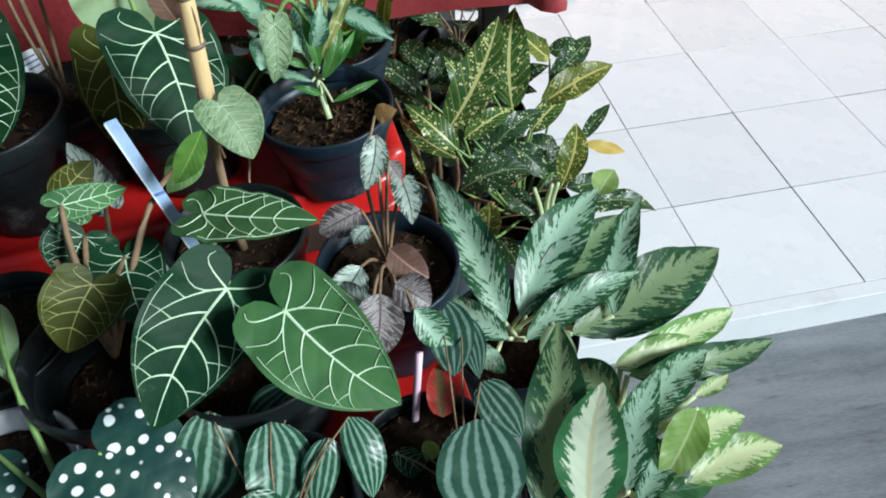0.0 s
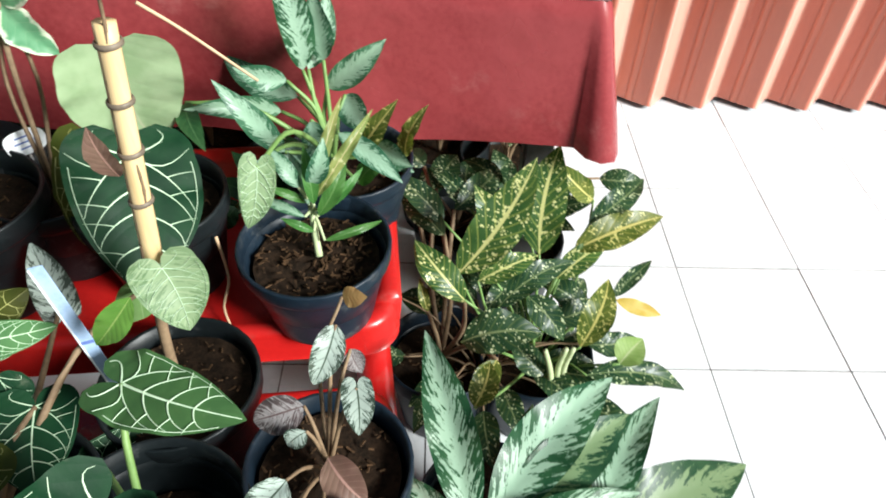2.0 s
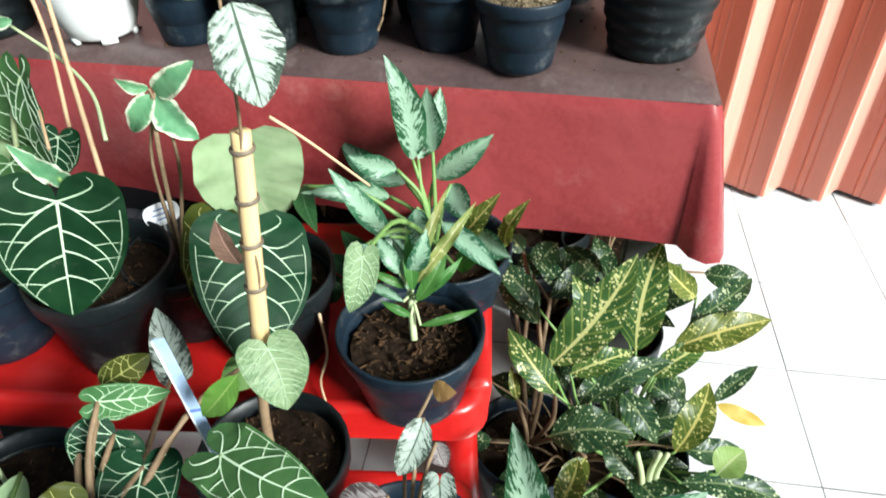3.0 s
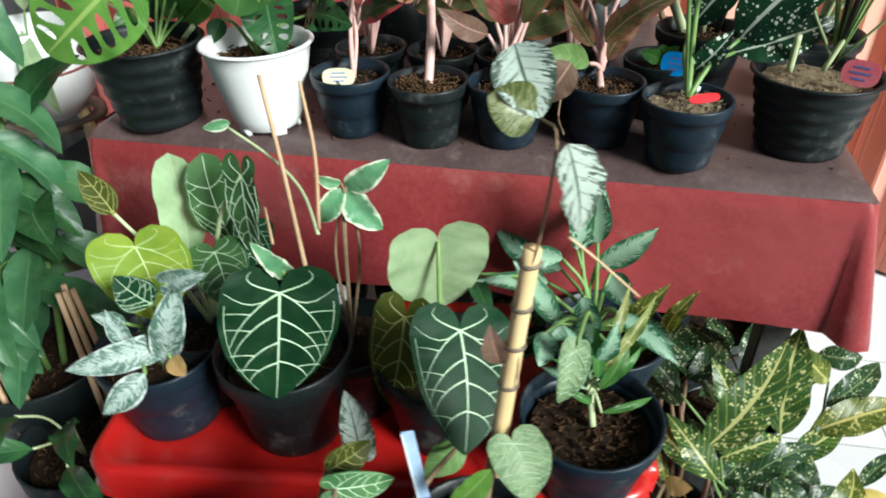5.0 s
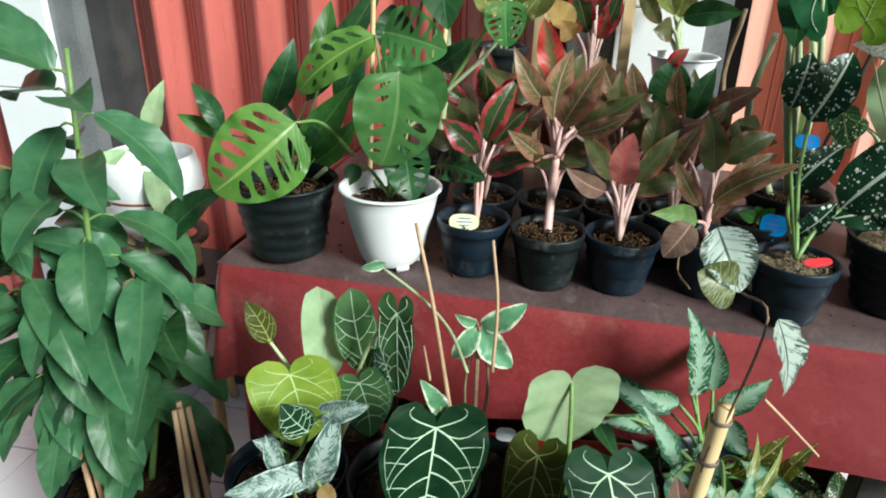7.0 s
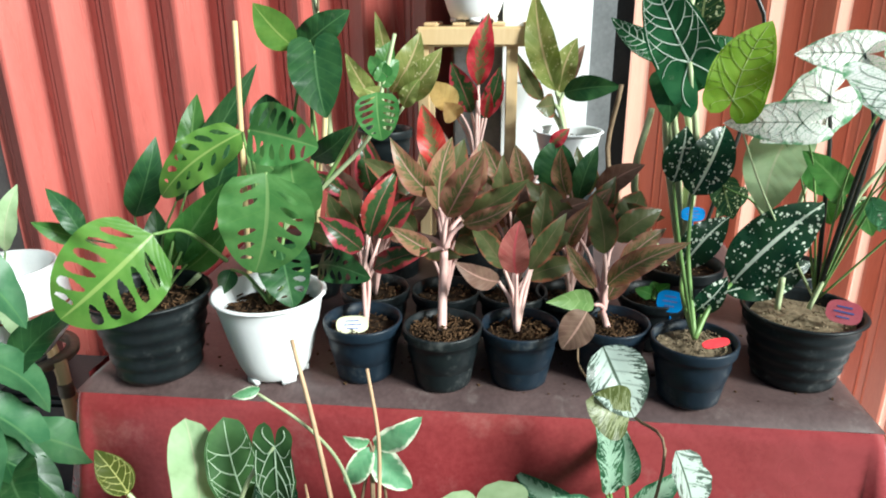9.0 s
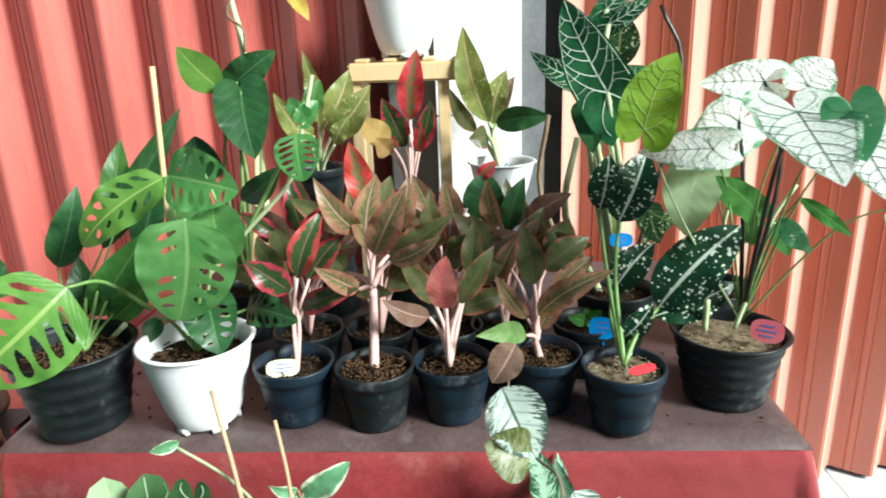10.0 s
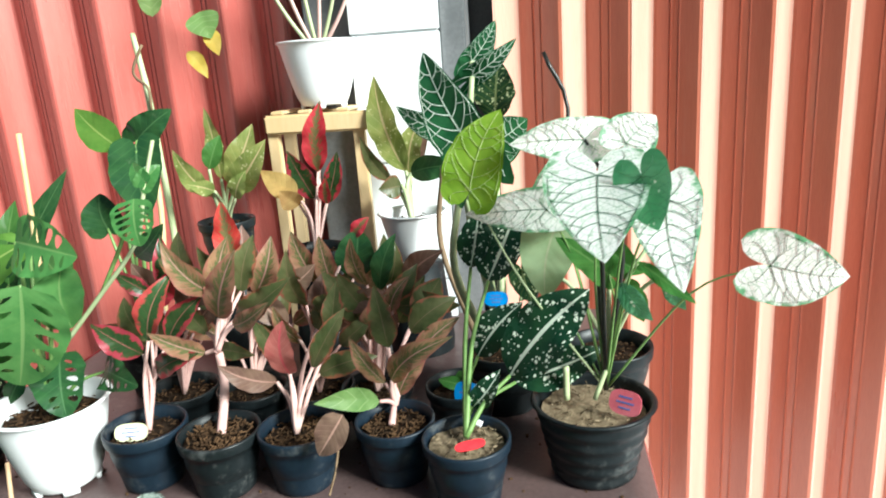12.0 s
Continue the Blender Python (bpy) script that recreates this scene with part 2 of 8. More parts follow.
G = {
    "anth": leaf_mat("velvet_leaf", (0.0050, 0.026, 0.0105), (0.0100, 0.042, 0.0160), 0.5, 0.16),
    "anth_l": leaf_mat("velvet_leaf_light", (0.046, 0.115, 0.040), (0.066, 0.155, 0.052), 0.5, 0.22),
    "anth_y": leaf_mat("velvet_leaf_young", (0.20, 0.29, 0.04), (0.28, 0.36, 0.05), 0.4, 0.35),
    "anth_b": leaf_mat("velvet_leaf_bronze", (0.045, 0.06, 0.0112), (0.0675, 0.075, 0.015), 0.45, 0.25),
    "back": leaf_mat("pale_leaf_back", (0.30, 0.44, 0.23), (0.40, 0.54, 0.31), 0.6, 0.3, rib=((0.45, 0.52, 0.32), 0.03)),
    "green": leaf_mat("green_leaf", (0.045, 0.14, 0.03), (0.075, 0.20, 0.045), 0.35, 0.28, rib=((0.13, 0.26, 0.08), 0.045), side=((0.10, 0.22, 0.06), 8, 0.10)),
    "shrub": leaf_mat("shrub_leaf", (0.042, 0.125, 0.054), (0.072, 0.175, 0.078), 0.36, 0.24, rib=((0.09, 0.19, 0.08), 0.04), side=((0.06, 0.15, 0.06), 8, 0.08)),
    "deep": leaf_mat("deep_green_leaf", (0.018, 0.062, 0.022), (0.034, 0.094, 0.030), 0.35, 0.22, rib=((0.07, 0.15, 0.06), 0.03), side=((0.06, 0.14, 0.05), 8, 0.10)),
    "monst": leaf_mat("swiss_cheese_leaf", (0.058, 0.175, 0.048), (0.098, 0.24, 0.070), 0.32, 0.3, rib=((0.16, 0.29, 0.10), 0.03), side=((0.10, 0.23, 0.06), 6, 0.06)),
    "monst_y": leaf_mat("swiss_cheese_leaf_old", (0.085, 0.20, 0.035), (0.13, 0.26, 0.05), 0.32, 0.3, rib=((0.25, 0.36, 0.10), 0.035)),
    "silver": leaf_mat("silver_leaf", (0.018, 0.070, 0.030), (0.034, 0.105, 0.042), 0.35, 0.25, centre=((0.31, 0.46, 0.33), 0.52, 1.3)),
    # darker copy of the silver leaf, its shade put into the colours
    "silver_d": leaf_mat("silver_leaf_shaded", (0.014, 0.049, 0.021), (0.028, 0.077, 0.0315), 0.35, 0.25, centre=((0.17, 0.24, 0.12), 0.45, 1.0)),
    "silver_m": leaf_mat("grey_green_marked_leaf", (0.03, 0.10, 0.05), (0.05, 0.14, 0.07), 0.35, 0.25, centre=((0.26, 0.40, 0.28), 0.58, 0.9)),
    "diff": leaf_mat("cream_centred_leaf", (0.05, 0.16, 0.06), (0.07, 0.21, 0.075), 0.32, 0.3, centre=((0.66, 0.74, 0.55), 0.60, 0.45), rib=((0.62, 0.62, 0.38), 0.06)),
    "lime": leaf_mat("lime_leaf", (0.24, 0.38, 0.10), (0.36, 0.50, 0.19), 0.35, 0.35, side=((0.16, 0.30, 0.08), 9, 0.12), rib=((0.50, 0.58, 0.30), 0.05)),
    "cream": leaf_mat("cream_striped_leaf", (0.13, 0.26, 0.07), (0.20, 0.34, 0.10), 0.35, 0.35, centre=((0.56, 0.64, 0.36), 0.55, 0.9), rib=((0.58, 0.62, 0.34), 0.06)),
    "croton": leaf_mat("gold_dust_leaf", (0.026, 0.07, 0.018), (0.055, 0.11, 0.026), 0.33, 0.25, spots=((0.58, 0.58, 0.26), 210, 0.72), side=((0.34, 0.38, 0.09), 10, 0.18), rib=((0.50, 0.50, 0.20), 0.06)),
    "croton_y": leaf_mat("gold_dust_leaf_yellow", (0.055, 0.095, 0.016), (0.12, 0.15, 0.03), 0.33, 0.25, spots=((0.54, 0.52, 0.18), 220, 0.70), side=((0.36, 0.36, 0.09), 9, 0.16), rib=((0.50, 0.46, 0.15), 0.06)),
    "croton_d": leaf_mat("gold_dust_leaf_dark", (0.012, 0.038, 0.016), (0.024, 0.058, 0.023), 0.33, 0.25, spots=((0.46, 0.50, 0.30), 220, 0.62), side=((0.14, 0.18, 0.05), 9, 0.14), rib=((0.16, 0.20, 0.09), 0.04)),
    "melon": leaf_mat("striped_leaf", (0.018, 0.062, 0.034), (0.028, 0.082, 0.044), 0.28, 0.2, rays=((0.19, 0.31, 0.23), 34.0)),
    "melon_d": leaf_mat("dark_striped_leaf", (0.022, 0.06, 0.04), (0.035, 0.08, 0.05), 0.28, 0.2, rays=((0.16, 0.25, 0.20), 34.0)),
    "dots": leaf_mat("white_dotted_leaf", (0.0126, 0.042, 0.036), (0.022, 0.06, 0.045), 0.36, 0.2, spots=((0.80, 0.86, 0.86), 62, 0.40, 1)),
    "dots_y": leaf_mat("white_dotted_leaf_young", (0.11, 0.17, 0.04), (0.17, 0.23, 0.06), 0.36, 0.3, spots=((0.82, 0.86, 0.74), 62, 0.26, 1)),
    "flecked": leaf_mat("white_flecked_leaf", (0.0097, 0.039, 0.0195), (0.0163, 0.0553, 0.0228), 0.3, 0.2, spots=((0.75, 0.82, 0.68), 175, 0.66), rib=((0.62, 0.70, 0.58), 0.05)),
    "piper": leaf_mat("silver_veined_leaf", (0.04, 0.065, 0.048), (0.075, 0.10, 0.075), 0.36, 0.25, centre=((0.42, 0.50, 0.44), 0.72, 1.3), side=((0.06, 0.09, 0.065), 6, 0.16), rib=((0.06, 0.09, 0.06), 0.04)),
    "piper_p": leaf_mat("pink_silver_veined_leaf", (0.06, 0.05, 0.05), (0.10, 0.072, 0.072), 0.38, 0.22, centre=((0.28, 0.26, 0.26), 0.42, 1.5), side=((0.46, 0.42, 0.42), 6, 0.16), rib=((0.12, 0.08, 0.08), 0.035)),
    "piper_o": leaf_mat("olive_silver_veined_leaf", (0.06, 0.08, 0.02), (0.10, 0.12, 0.035), 0.36, 0.2, centre=((0.22, 0.25, 0.13), 0.42, 1.4), side=((0.36, 0.40, 0.22), 6, 0.14)),
    "brown": leaf_mat("maroon_leaf_back", (0.15, 0.085, 0.065), (0.22, 0.14, 0.10), 0.45, 0.3, side=((0.30, 0.18, 0.14), 8, 0.12), rib=((0.42, 0.25, 0.20), 0.05)),
    "ivy": leaf_mat("grey_green_leaf", (0.12, 0.20, 0.09), (0.19, 0.28, 0.14), 0.5, 0.3, centre=((0.24, 0.33, 0.18), 0.5, 1.3), side=((0.40, 0.48, 0.30), 6, 0.14)),
    "wan": leaf_mat("wan_leaf", (0.13, 0.24, 0.07), (0.20, 0.32, 0.11), 0.5, 0.35, side=((0.38, 0.48, 0.24), 5, 0.1)),
    "aglao": leaf_mat("red_edged_leaf", (0.0225, 0.0562, 0.0188), (0.0413, 0.0825, 0.0263), 0.3, 0.25, edge=((0.36, 0.048, 0.055), 0.66, 0.9), rib=((0.26, 0.12, 0.09), 0.028), side=((0.12, 0.08, 0.04), 8, 0.07)),
    "copper": leaf_mat("coppery_leaf", (0.24, 0.128, 0.072), (0.37, 0.21, 0.125), 0.36, 0.28, centre=((0.12, 0.13, 0.05), 0.42, 0.8), edge=((0.34, 0.13, 0.10), 0.9, 0.5), side=((0.36, 0.20, 0.14), 8, 0.14), rib=((0.48, 0.27, 0.22), 0.04)),
    "copper_g": leaf_mat("bronze_green_leaf", (0.058, 0.080, 0.028), (0.115, 0.118, 0.050), 0.32, 0.25, edge=((0.26, 0.09, 0.055), 0.88, 0.6), side=((0.11, 0.11, 0.045), 8, 0.10), rib=((0.16, 0.13, 0.07), 0.026)),
    "pink": leaf_mat("salmon_leaf", (0.42, 0.12, 0.10), (0.52, 0.19, 0.15), 0.35, 0.3, side=((0.60, 0.28, 0.22), 8, 0.1), rib=((0.60, 0.12, 0.12), 0.07)),
    "red": leaf_mat("crimson_leaf", (0.36, 0.025, 0.035), (0.50, 0.05, 0.06), 0.35, 0.3, centre=((0.14, 0.12, 0.05), 0.3, 0.7), side=((0.40, 0.14, 0.10), 8, 0.08)),
    "varieg": leaf_mat("cream_edged_leaf", (0.10, 0.27, 0.13), (0.16, 0.35, 0.18), 0.4, 0.28, edge=((0.68, 0.74, 0.56), 0.74, 0.5), side=((0.22, 0.38, 0.22), 6, 0.06)),
    "blotch": leaf_mat("grey_blotched_leaf", (0.05, 0.11, 0.08), (0.09, 0.16, 0.12), 0.4, 0.25, centre=((0.34, 0.42, 0.38), 0.40, 1.6), edge=((0.55, 0.62, 0.60), 0.94, 0.4)),
    "calad": leaf_mat("white_caladium_leaf", (0.80, 0.85, 0.79), (0.90, 0.92, 0.89), 0.5, 0.45, edge=((0.16, 0.38, 0.20), 0.91, 0.45), net=((0.15, 0.34, 0.20), 120, 0.042), side=((0.10, 0.25, 0.14), 11, 0.08)),
    "calad_g": leaf_mat("green_caladium_leaf", (0.10, 0.30, 0.14), (0.16, 0.38, 0.20), 0.45, 0.4, spots=((0.62, 0.72, 0.58), 120, 0.3)),
    "calad_y": leaf_mat("lime_caladium_leaf", (0.17, 0.33, 0.03), (0.24, 0.42, 0.05), 0.4, 0.4, spots=((0.5, 0.6, 0.2), 140, 0.25)),
    "aloc": leaf_mat("arrow_leaf", (0.018, 0.085, 0.032), (0.032, 0.12, 0.045), 0.3, 0.25),
    "lemon": leaf_mat("spotted_lemon_leaf", (0.17, 0.22, 0.06), (0.26, 0.28, 0.09), 0.36, 0.3, spots=((0.50, 0.50, 0.26), 140, 0.5), side=((0.36, 0.36, 0.16), 8, 0.1), rib=((0.5, 0.42, 0.22), 0.05)),
    "dry": leaf_mat("withered_leaf", (0.38, 0.24, 0.09), (0.50, 0.36, 0.14), 0.7, 0.3, side=((0.30, 0.18, 0.08), 7, 0.1), tint=0.2),
    "yellow": leaf_mat("yellowed_leaf", (0.50, 0.36, 0.06), (0.58, 0.46, 0.12), 0.5, 0.35),
}
V_PALE = surface("pale_vein", (0.40, 0.55, 0.36), (0.56, 0.70, 0.50), 0.55, 30, 200, 0.1)
V_LIME = surface("lime_vein", (0.42, 0.52, 0.20), (0.50, 0.58, 0.26), 0.5, 30, 200, 0.1)
V_OLIVE = surface("olive_vein", (0.30, 0.30, 0.09), (0.36, 0.36, 0.12), 0.5, 30, 200, 0.1)
V_DARK = surface("dark_vein", (0.018, 0.075, 0.042), (0.036, 0.12, 0.065), 0.5, 30, 200, 0.1)
V_SILVER = surface("silver_vein", (0.60, 0.70, 0.58), (0.70, 0.78, 0.66), 0.5, 30, 200, 0.1)
VEIN = {"anth": (V_PALE, 0.0145), "anth_l": (V_PALE, 0.0145), "anth_y": (V_LIME, 0.015), "anth_b": (V_OLIVE, 0.016), "ivy": (V_PALE, 0.010), "calad": (V_DARK, 0.0068), "calad_y": (V_LIME, 0.006), "calad_g": (V_DARK, 0.0055), "aloc": (V_SILVER, 0.013)}

STEM = {
    "green": surface("green_stem", (0.12, 0.22, 0.06), (0.20, 0.32, 0.10), 0.45, 12, 150, 0.1),
    "pale": surface("pale_green_stem", (0.38, 0.45, 0.24), (0.50, 0.56, 0.33), 0.45, 12, 150, 0.1),
    "pink": surface("pink_stem", (0.62, 0.36, 0.33), (0.72, 0.50, 0.44), 0.45, 12, 150, 0.1),
    "brown": surface("brown_stem", (0.14, 0.09, 0.05), (0.25, 0.17, 0.10), 0.7, 20, 200, 0.3),
    "black": surface("black_stem", (0.012, 0.014, 0.012), (0.03, 0.03, 0.025), 0.35, 12, 150, 0.1),
    "red": surface("red_stem", (0.18, 0.045, 0.035), (0.26, 0.08, 0.06), 0.45, 12, 150, 0.1),
}
M_BAMBOO = surface("bamboo_cane", (0.60, 0.42, 0.20), (0.76, 0.58, 0.32), 0.5, 9, 120, 0.2, stretch=(1, 1, 0.12), dirt=((0.25, 0.16, 0.08), 0.5))
M_TWIG = surface("thin_cane", (0.45, 0.28, 0.16), (0.60, 0.42, 0.26), 0.65, 12, 160, 0.25, stretch=(1, 1, 0.15))
M_TIE = surface("tie_wire", (0.10, 0.08, 0.06), (0.18, 0.14, 0.10), 0.5, 30, 300, 0.1)
M_BLACK = surface("black_plastic", (0.0060, 0.0085, 0.0095), (0.012, 0.016, 0.018), 0.42, 9, 140, 0.15, 0.28, dirt=((0.14, 0.145, 0.14), 0.46))
M_NAVY = surface("navy_plastic", (0.006, 0.012, 0.020), (0.011, 0.021, 0.034), 0.42, 9, 140, 0.15, 0.28, dirt=((0.14, 0.145, 0.14), 0.42))
M_WHITE = surface("white_plastic", (0.80, 0.81, 0.82), (0.86, 0.86, 0.86), 0.3, 6, 120, 0.05, 0.5)
M_SOIL = surface("dark_soil", (0.008, 0.0055, 0.0035), (0.034, 0.020, 0.012), 0.95, 45, 260, 1.0, 0.1)
M_SOIL_L = surface("gritty_soil", (0.10, 0.075, 0.045), (0.26, 0.20, 0.13), 0.95, 60, 300, 1.0, 0.1)
M_HUSK = surface("husk_chips", (0.022, 0.013, 0.0075), (0.095, 0.053, 0.027), 0.9, 50, 250, 0.6, 0.1, vary=0.3)
M_CLOTH = surface("red_vinyl_cloth", (0.215, 0.028, 0.032), (0.295, 0.050, 0.054), 0.24, 3.5, 120, 0.35, 0.55, dirt=((0.40, 0.17, 0.16), 0.35))
M_TOP = surface("dusty_table_cover", (0.060, 0.038, 0.037), (0.115, 0.076, 0.073), 0.40, 6, 130, 0.25, 0.45, dirt=((0.24, 0.20, 0.185), 0.40))
M_RED = surface("red_plastic", (0.37, 0.008, 0.008), (0.46, 0.013, 0.011), 0.30, 6, 160, 0.08, 0.5, dirt=((0.30, 0.05, 0.04), 0.5))
M_DOOR = surface("red_painted_steel", (0.47, 0.128, 0.074), (0.56, 0.172, 0.102), 0.30, 4, 120, 0.1, 0.8, stretch=(3, 3, 0.25), dirt=((0.50, 0.24, 0.17), 0.25))
M_DOOR_ROSE = surface("rose_red_painted_steel", (0.43, 0.095, 0.078), (0.52, 0.135, 0.112), 0.28, 4, 120, 0.1, 0.9, stretch=(3, 3, 0.25), dirt=((0.50, 0.20, 0.17), 0.25))
# lit copy of the door red: sunlight on narrow faces put into colour
M_DOOR_LIT = surface("sunlit_salmon_steel", (0.54, 0.27, 0.205), (0.63, 0.35, 0.27), 0.34, 4, 120, 0.1, 0.5, stretch=(3, 3, 0.25), dirt=((0.52, 0.26, 0.19), 0.25))
M_STEEL = surface("grey_steel", (0.16, 0.165, 0.17), (0.24, 0.245, 0.25), 0.45, 8, 120, 0.1, 0.5, metal=0.3)
M_DARKSTEEL = surface("dark_steel", (0.03, 0.03, 0.032), (0.06, 0.058, 0.056), 0.5, 8, 120, 0.1, 0.5)
M_TILE = surface("white_floor_tile", (0.72, 0.745, 0.77), (0.79, 0.81, 0.83), 0.28, 5, 160, 0.06, 0.5, vary=0.035, dirt=((0.52, 0.50, 0.47), 0.30))
M_GROUT = surface("dirty_grout", (0.13, 0.125, 0.12), (0.36, 0.35, 0.34), 0.9, 14, 150, 0.5, 0.2)
M_WALLTILE = surface("white_wall_tile", (0.74, 0.76, 0.77), (0.80, 0.82, 0.83), 0.2, 5, 160, 0.05, 0.5)
M_ASPHALT = surface("worn_asphalt", (0.13, 0.14, 0.15), (0.24, 0.25, 0.265), 0.92, 7, 130, 1.0, 0.2, stretch=(0.5, 3.0, 1), dirt=((0.08, 0.085, 0.09), 0.75))
M_WOOD = surface("pale_wood", (0.66, 0.47, 0.25), (0.78, 0.60, 0.36), 0.5, 7, 90, 0.2, stretch=(1, 1, 0.15))
M_OPPOSITE = surface("unseen_wall_render", (0.16, 0.15, 0.13), (0.24, 0.22, 0.19), 0.9, 2, 60, 0.3)
M_TAG_BLUE = surface("blue_tag", (0.01, 0.22, 0.62), (0.015, 0.28, 0.72), 0.35, 20, 200, 0.05)
M_TAG_RED = surface("red_tag", (0.62, 0.02, 0.03), (0.72, 0.04, 0.05), 0.35, 20, 200, 0.05)
M_TAG_CREAM = surface("cream_tag", (0.68, 0.66, 0.40), (0.74, 0.72, 0.50), 0.4, 20, 200, 0.05)
M_TAG_WHITE = surface("white_tag", (0.78, 0.79, 0.82), (0.84, 0.85, 0.88), 0.4, 20, 200, 0.05)
M_TAG_PINK = surface("pink_tag", (0.70, 0.12, 0.16), (0.78, 0.20, 0.24), 0.4, 20, 200, 0.05)
M_INK = surface("blue_ink", (0.08, 0.14, 0.42), (0.16, 0.22, 0.50), 0.5, 20, 200, 0.02)
M_BLADE = surface("translucent_blue_tag", (0.30, 0.42, 0.62), (0.42, 0.54, 0.72), 0.3, 20, 200, 0.05)
M_PINKSTICK = surface("pink_plastic_stick", (0.66, 0.45, 0.58), (0.74, 0.55, 0.66), 0.4, 20, 200, 0.05)


# ---- building blocks ----
def mesh_of(name, bm, material, smooth=True):
    me = bpy.data.meshes.new(name)
    bm.normal_update()
    bm.to_mesh(me)
    bm.free()
    me.materials.append(material)
    if smooth:
        me.polygons.foreach_set("use_smooth", [True] * len(me.polygons))
    return me


def part(name, bm, material, parent, label="", smooth=True, m=None):
    """One mesh under a thing or a part. Its geometry is in the world, or in its own axes where m is given."""
    ob = new(name, mesh_of(name, bm, material, smooth))
    ob.parent = parent
    home = Matrix.Identity(4)
    up = parent
    while up is not None:
        home = up.matrix_basis @ home
        up = up.parent
    ob.matrix_basis = home.inverted() @ (m or Matrix.Identity(4))
    return tagged(ob, label)


def thing(name, x, y, z, label, category, group="", kind=""):
    ob = new(name)
    ob.empty_display_size = 0.05
    ob.matrix_basis = Matrix.Translation((x, y, z))
    return tagged(ob, label, category, group, kind)


def box(bm, x0, x1, y0, y1, z0, z1, bevel=0.0, m=None):
    r = bmesh.ops.create_cube(bm, size=1)
    mat = Matrix.Translation(((x0 + x1) / 2, (y0 + y1) / 2, (z0 + z1) / 2)) @ Matrix.Diagonal((x1 - x0, y1 - y0, z1 - z0, 1))
    bmesh.ops.transform(bm, matrix=(m or Matrix.Identity(4)) @ mat, verts=r["verts"])
    if bevel:
        edges = list({e for v in r["verts"] for e in v.link_edges})
        bmesh.ops.bevel(bm, geom=edges, offset=bevel, segments=2, affect="EDGES")
    return bm


def lathe(bm, profile, x, y, z, n=32):
    rings = []
    for r, h in profile:
        rings.append([bm.verts.new((x + r * math.cos(2 * math.pi * i / n), y + r * math.sin(2 * math.pi * i / n), z + h)) for i in range(n)])
    for a, b in zip(rings, rings[1:]):
        for i in range(n):
            bm.faces.new((a[i], a[(i + 1) % n], b[(i + 1) % n], b[i]))
    return rings


def glide(pts, k=5):
    """A smooth line through the points."""
    p = [Vector(q) for q in pts]
    if len(p) == 2:
        return [p[0].lerp(p[1], i / k) for i in range(k + 1)]
    p = [2 * p[0] - p[1]] + p + [2 * p[-1] - p[-2]]
    out = []
    for a, b, c, d in zip(p, p[1:], p[2:], p[3:]):
        for i in range(k):
            t = i / k
            out.append(0.5 * (2 * b + (c - a) * t + (2 * a - 5 * b + 4 * c - d) * t * t + (3 * b - a - 3 * c + d) * t ** 3))
    return out + [p[-2]]


def tube(bm, pts, r0, r1, n=7, knots=0):
    line = glide(pts)
    rings = []
    for i, p in enumerate(line):
        d = (line[min(i + 1, len(line) - 1)] - line[max(i - 1, 0)]).normalized()
        a = d.orthogonal().normalized()
        b = d.cross(a)
        r = r0 + (r1 - r0) * i / (len(line) - 1)
        rings.append([bm.verts.new(p + r * (a * math.cos(2 * math.pi * k / n) + b * math.sin(2 * math.pi * k / n))) for k in range(n)])
    for a, b in zip(rings, rings[1:]):
        # ring starts may turn against each other: pair each vertex with the nearest
        off = min(range(n), key=lambda s: (a[0].co - b[s].co).length)
        for k in range(n):
            bm.faces.new((a[k], a[(k + 1) % n], b[(k + 1 + off) % n], b[(k + off) % n]))
    bm.faces.new(rings[0][::-1])
    bm.faces.new(rings[-1])
    return bm


def stick(parent, name, pts, r0, r1, material, label=""):
    return part(name, tube(bmesh.new(), pts, r0, r1), material, parent, label)


# ---- leaves ----
def lens(a, b):
    top = (a / (a + b)) ** a * (b / (a + b)) ** b
    return lambda s: max(s, 0) ** a * max(1 - s, 0) ** b / top


def heart(s):
    return 0.90 * max(1 - s, 0) ** 0.88 * (1 + 1.28 * s)


# outline, back reach of the lobes, sinus share
SHAPES = {
    "lance": (lens(0.72, 1.02), 0.0, 0.0), "oval": (lens(0.52, 0.74), 0.0, 0.0), "round": (lens(0.5, 0.42), 0.0, 0.0), "obov": (lens(0.85, 0.45), 0.0, 0.0),
    "heart": (heart, -0.24, 0.42), "cala": (lambda s: 0.90 * max(1 - s, 0) ** 0.95 * (1 + 1.0 * s), -0.42, 0.5),
    "arrow": (lambda s: 0.92 * max(1 - s, 0) ** 0.9 * (1 + 0.9 * s), -0.50, 0.55), "shield": (lens(0.40, 0.65), 0.0, 0.0), "monst": (lens(0.38, 0.62), 0.0, 0.0),
}


CRINKLED = ("copper", "copper_g", "aglao", "lemon", "red", "pink", "deep", "varieg", "piper", "croton", "croton_y", "croton_d")


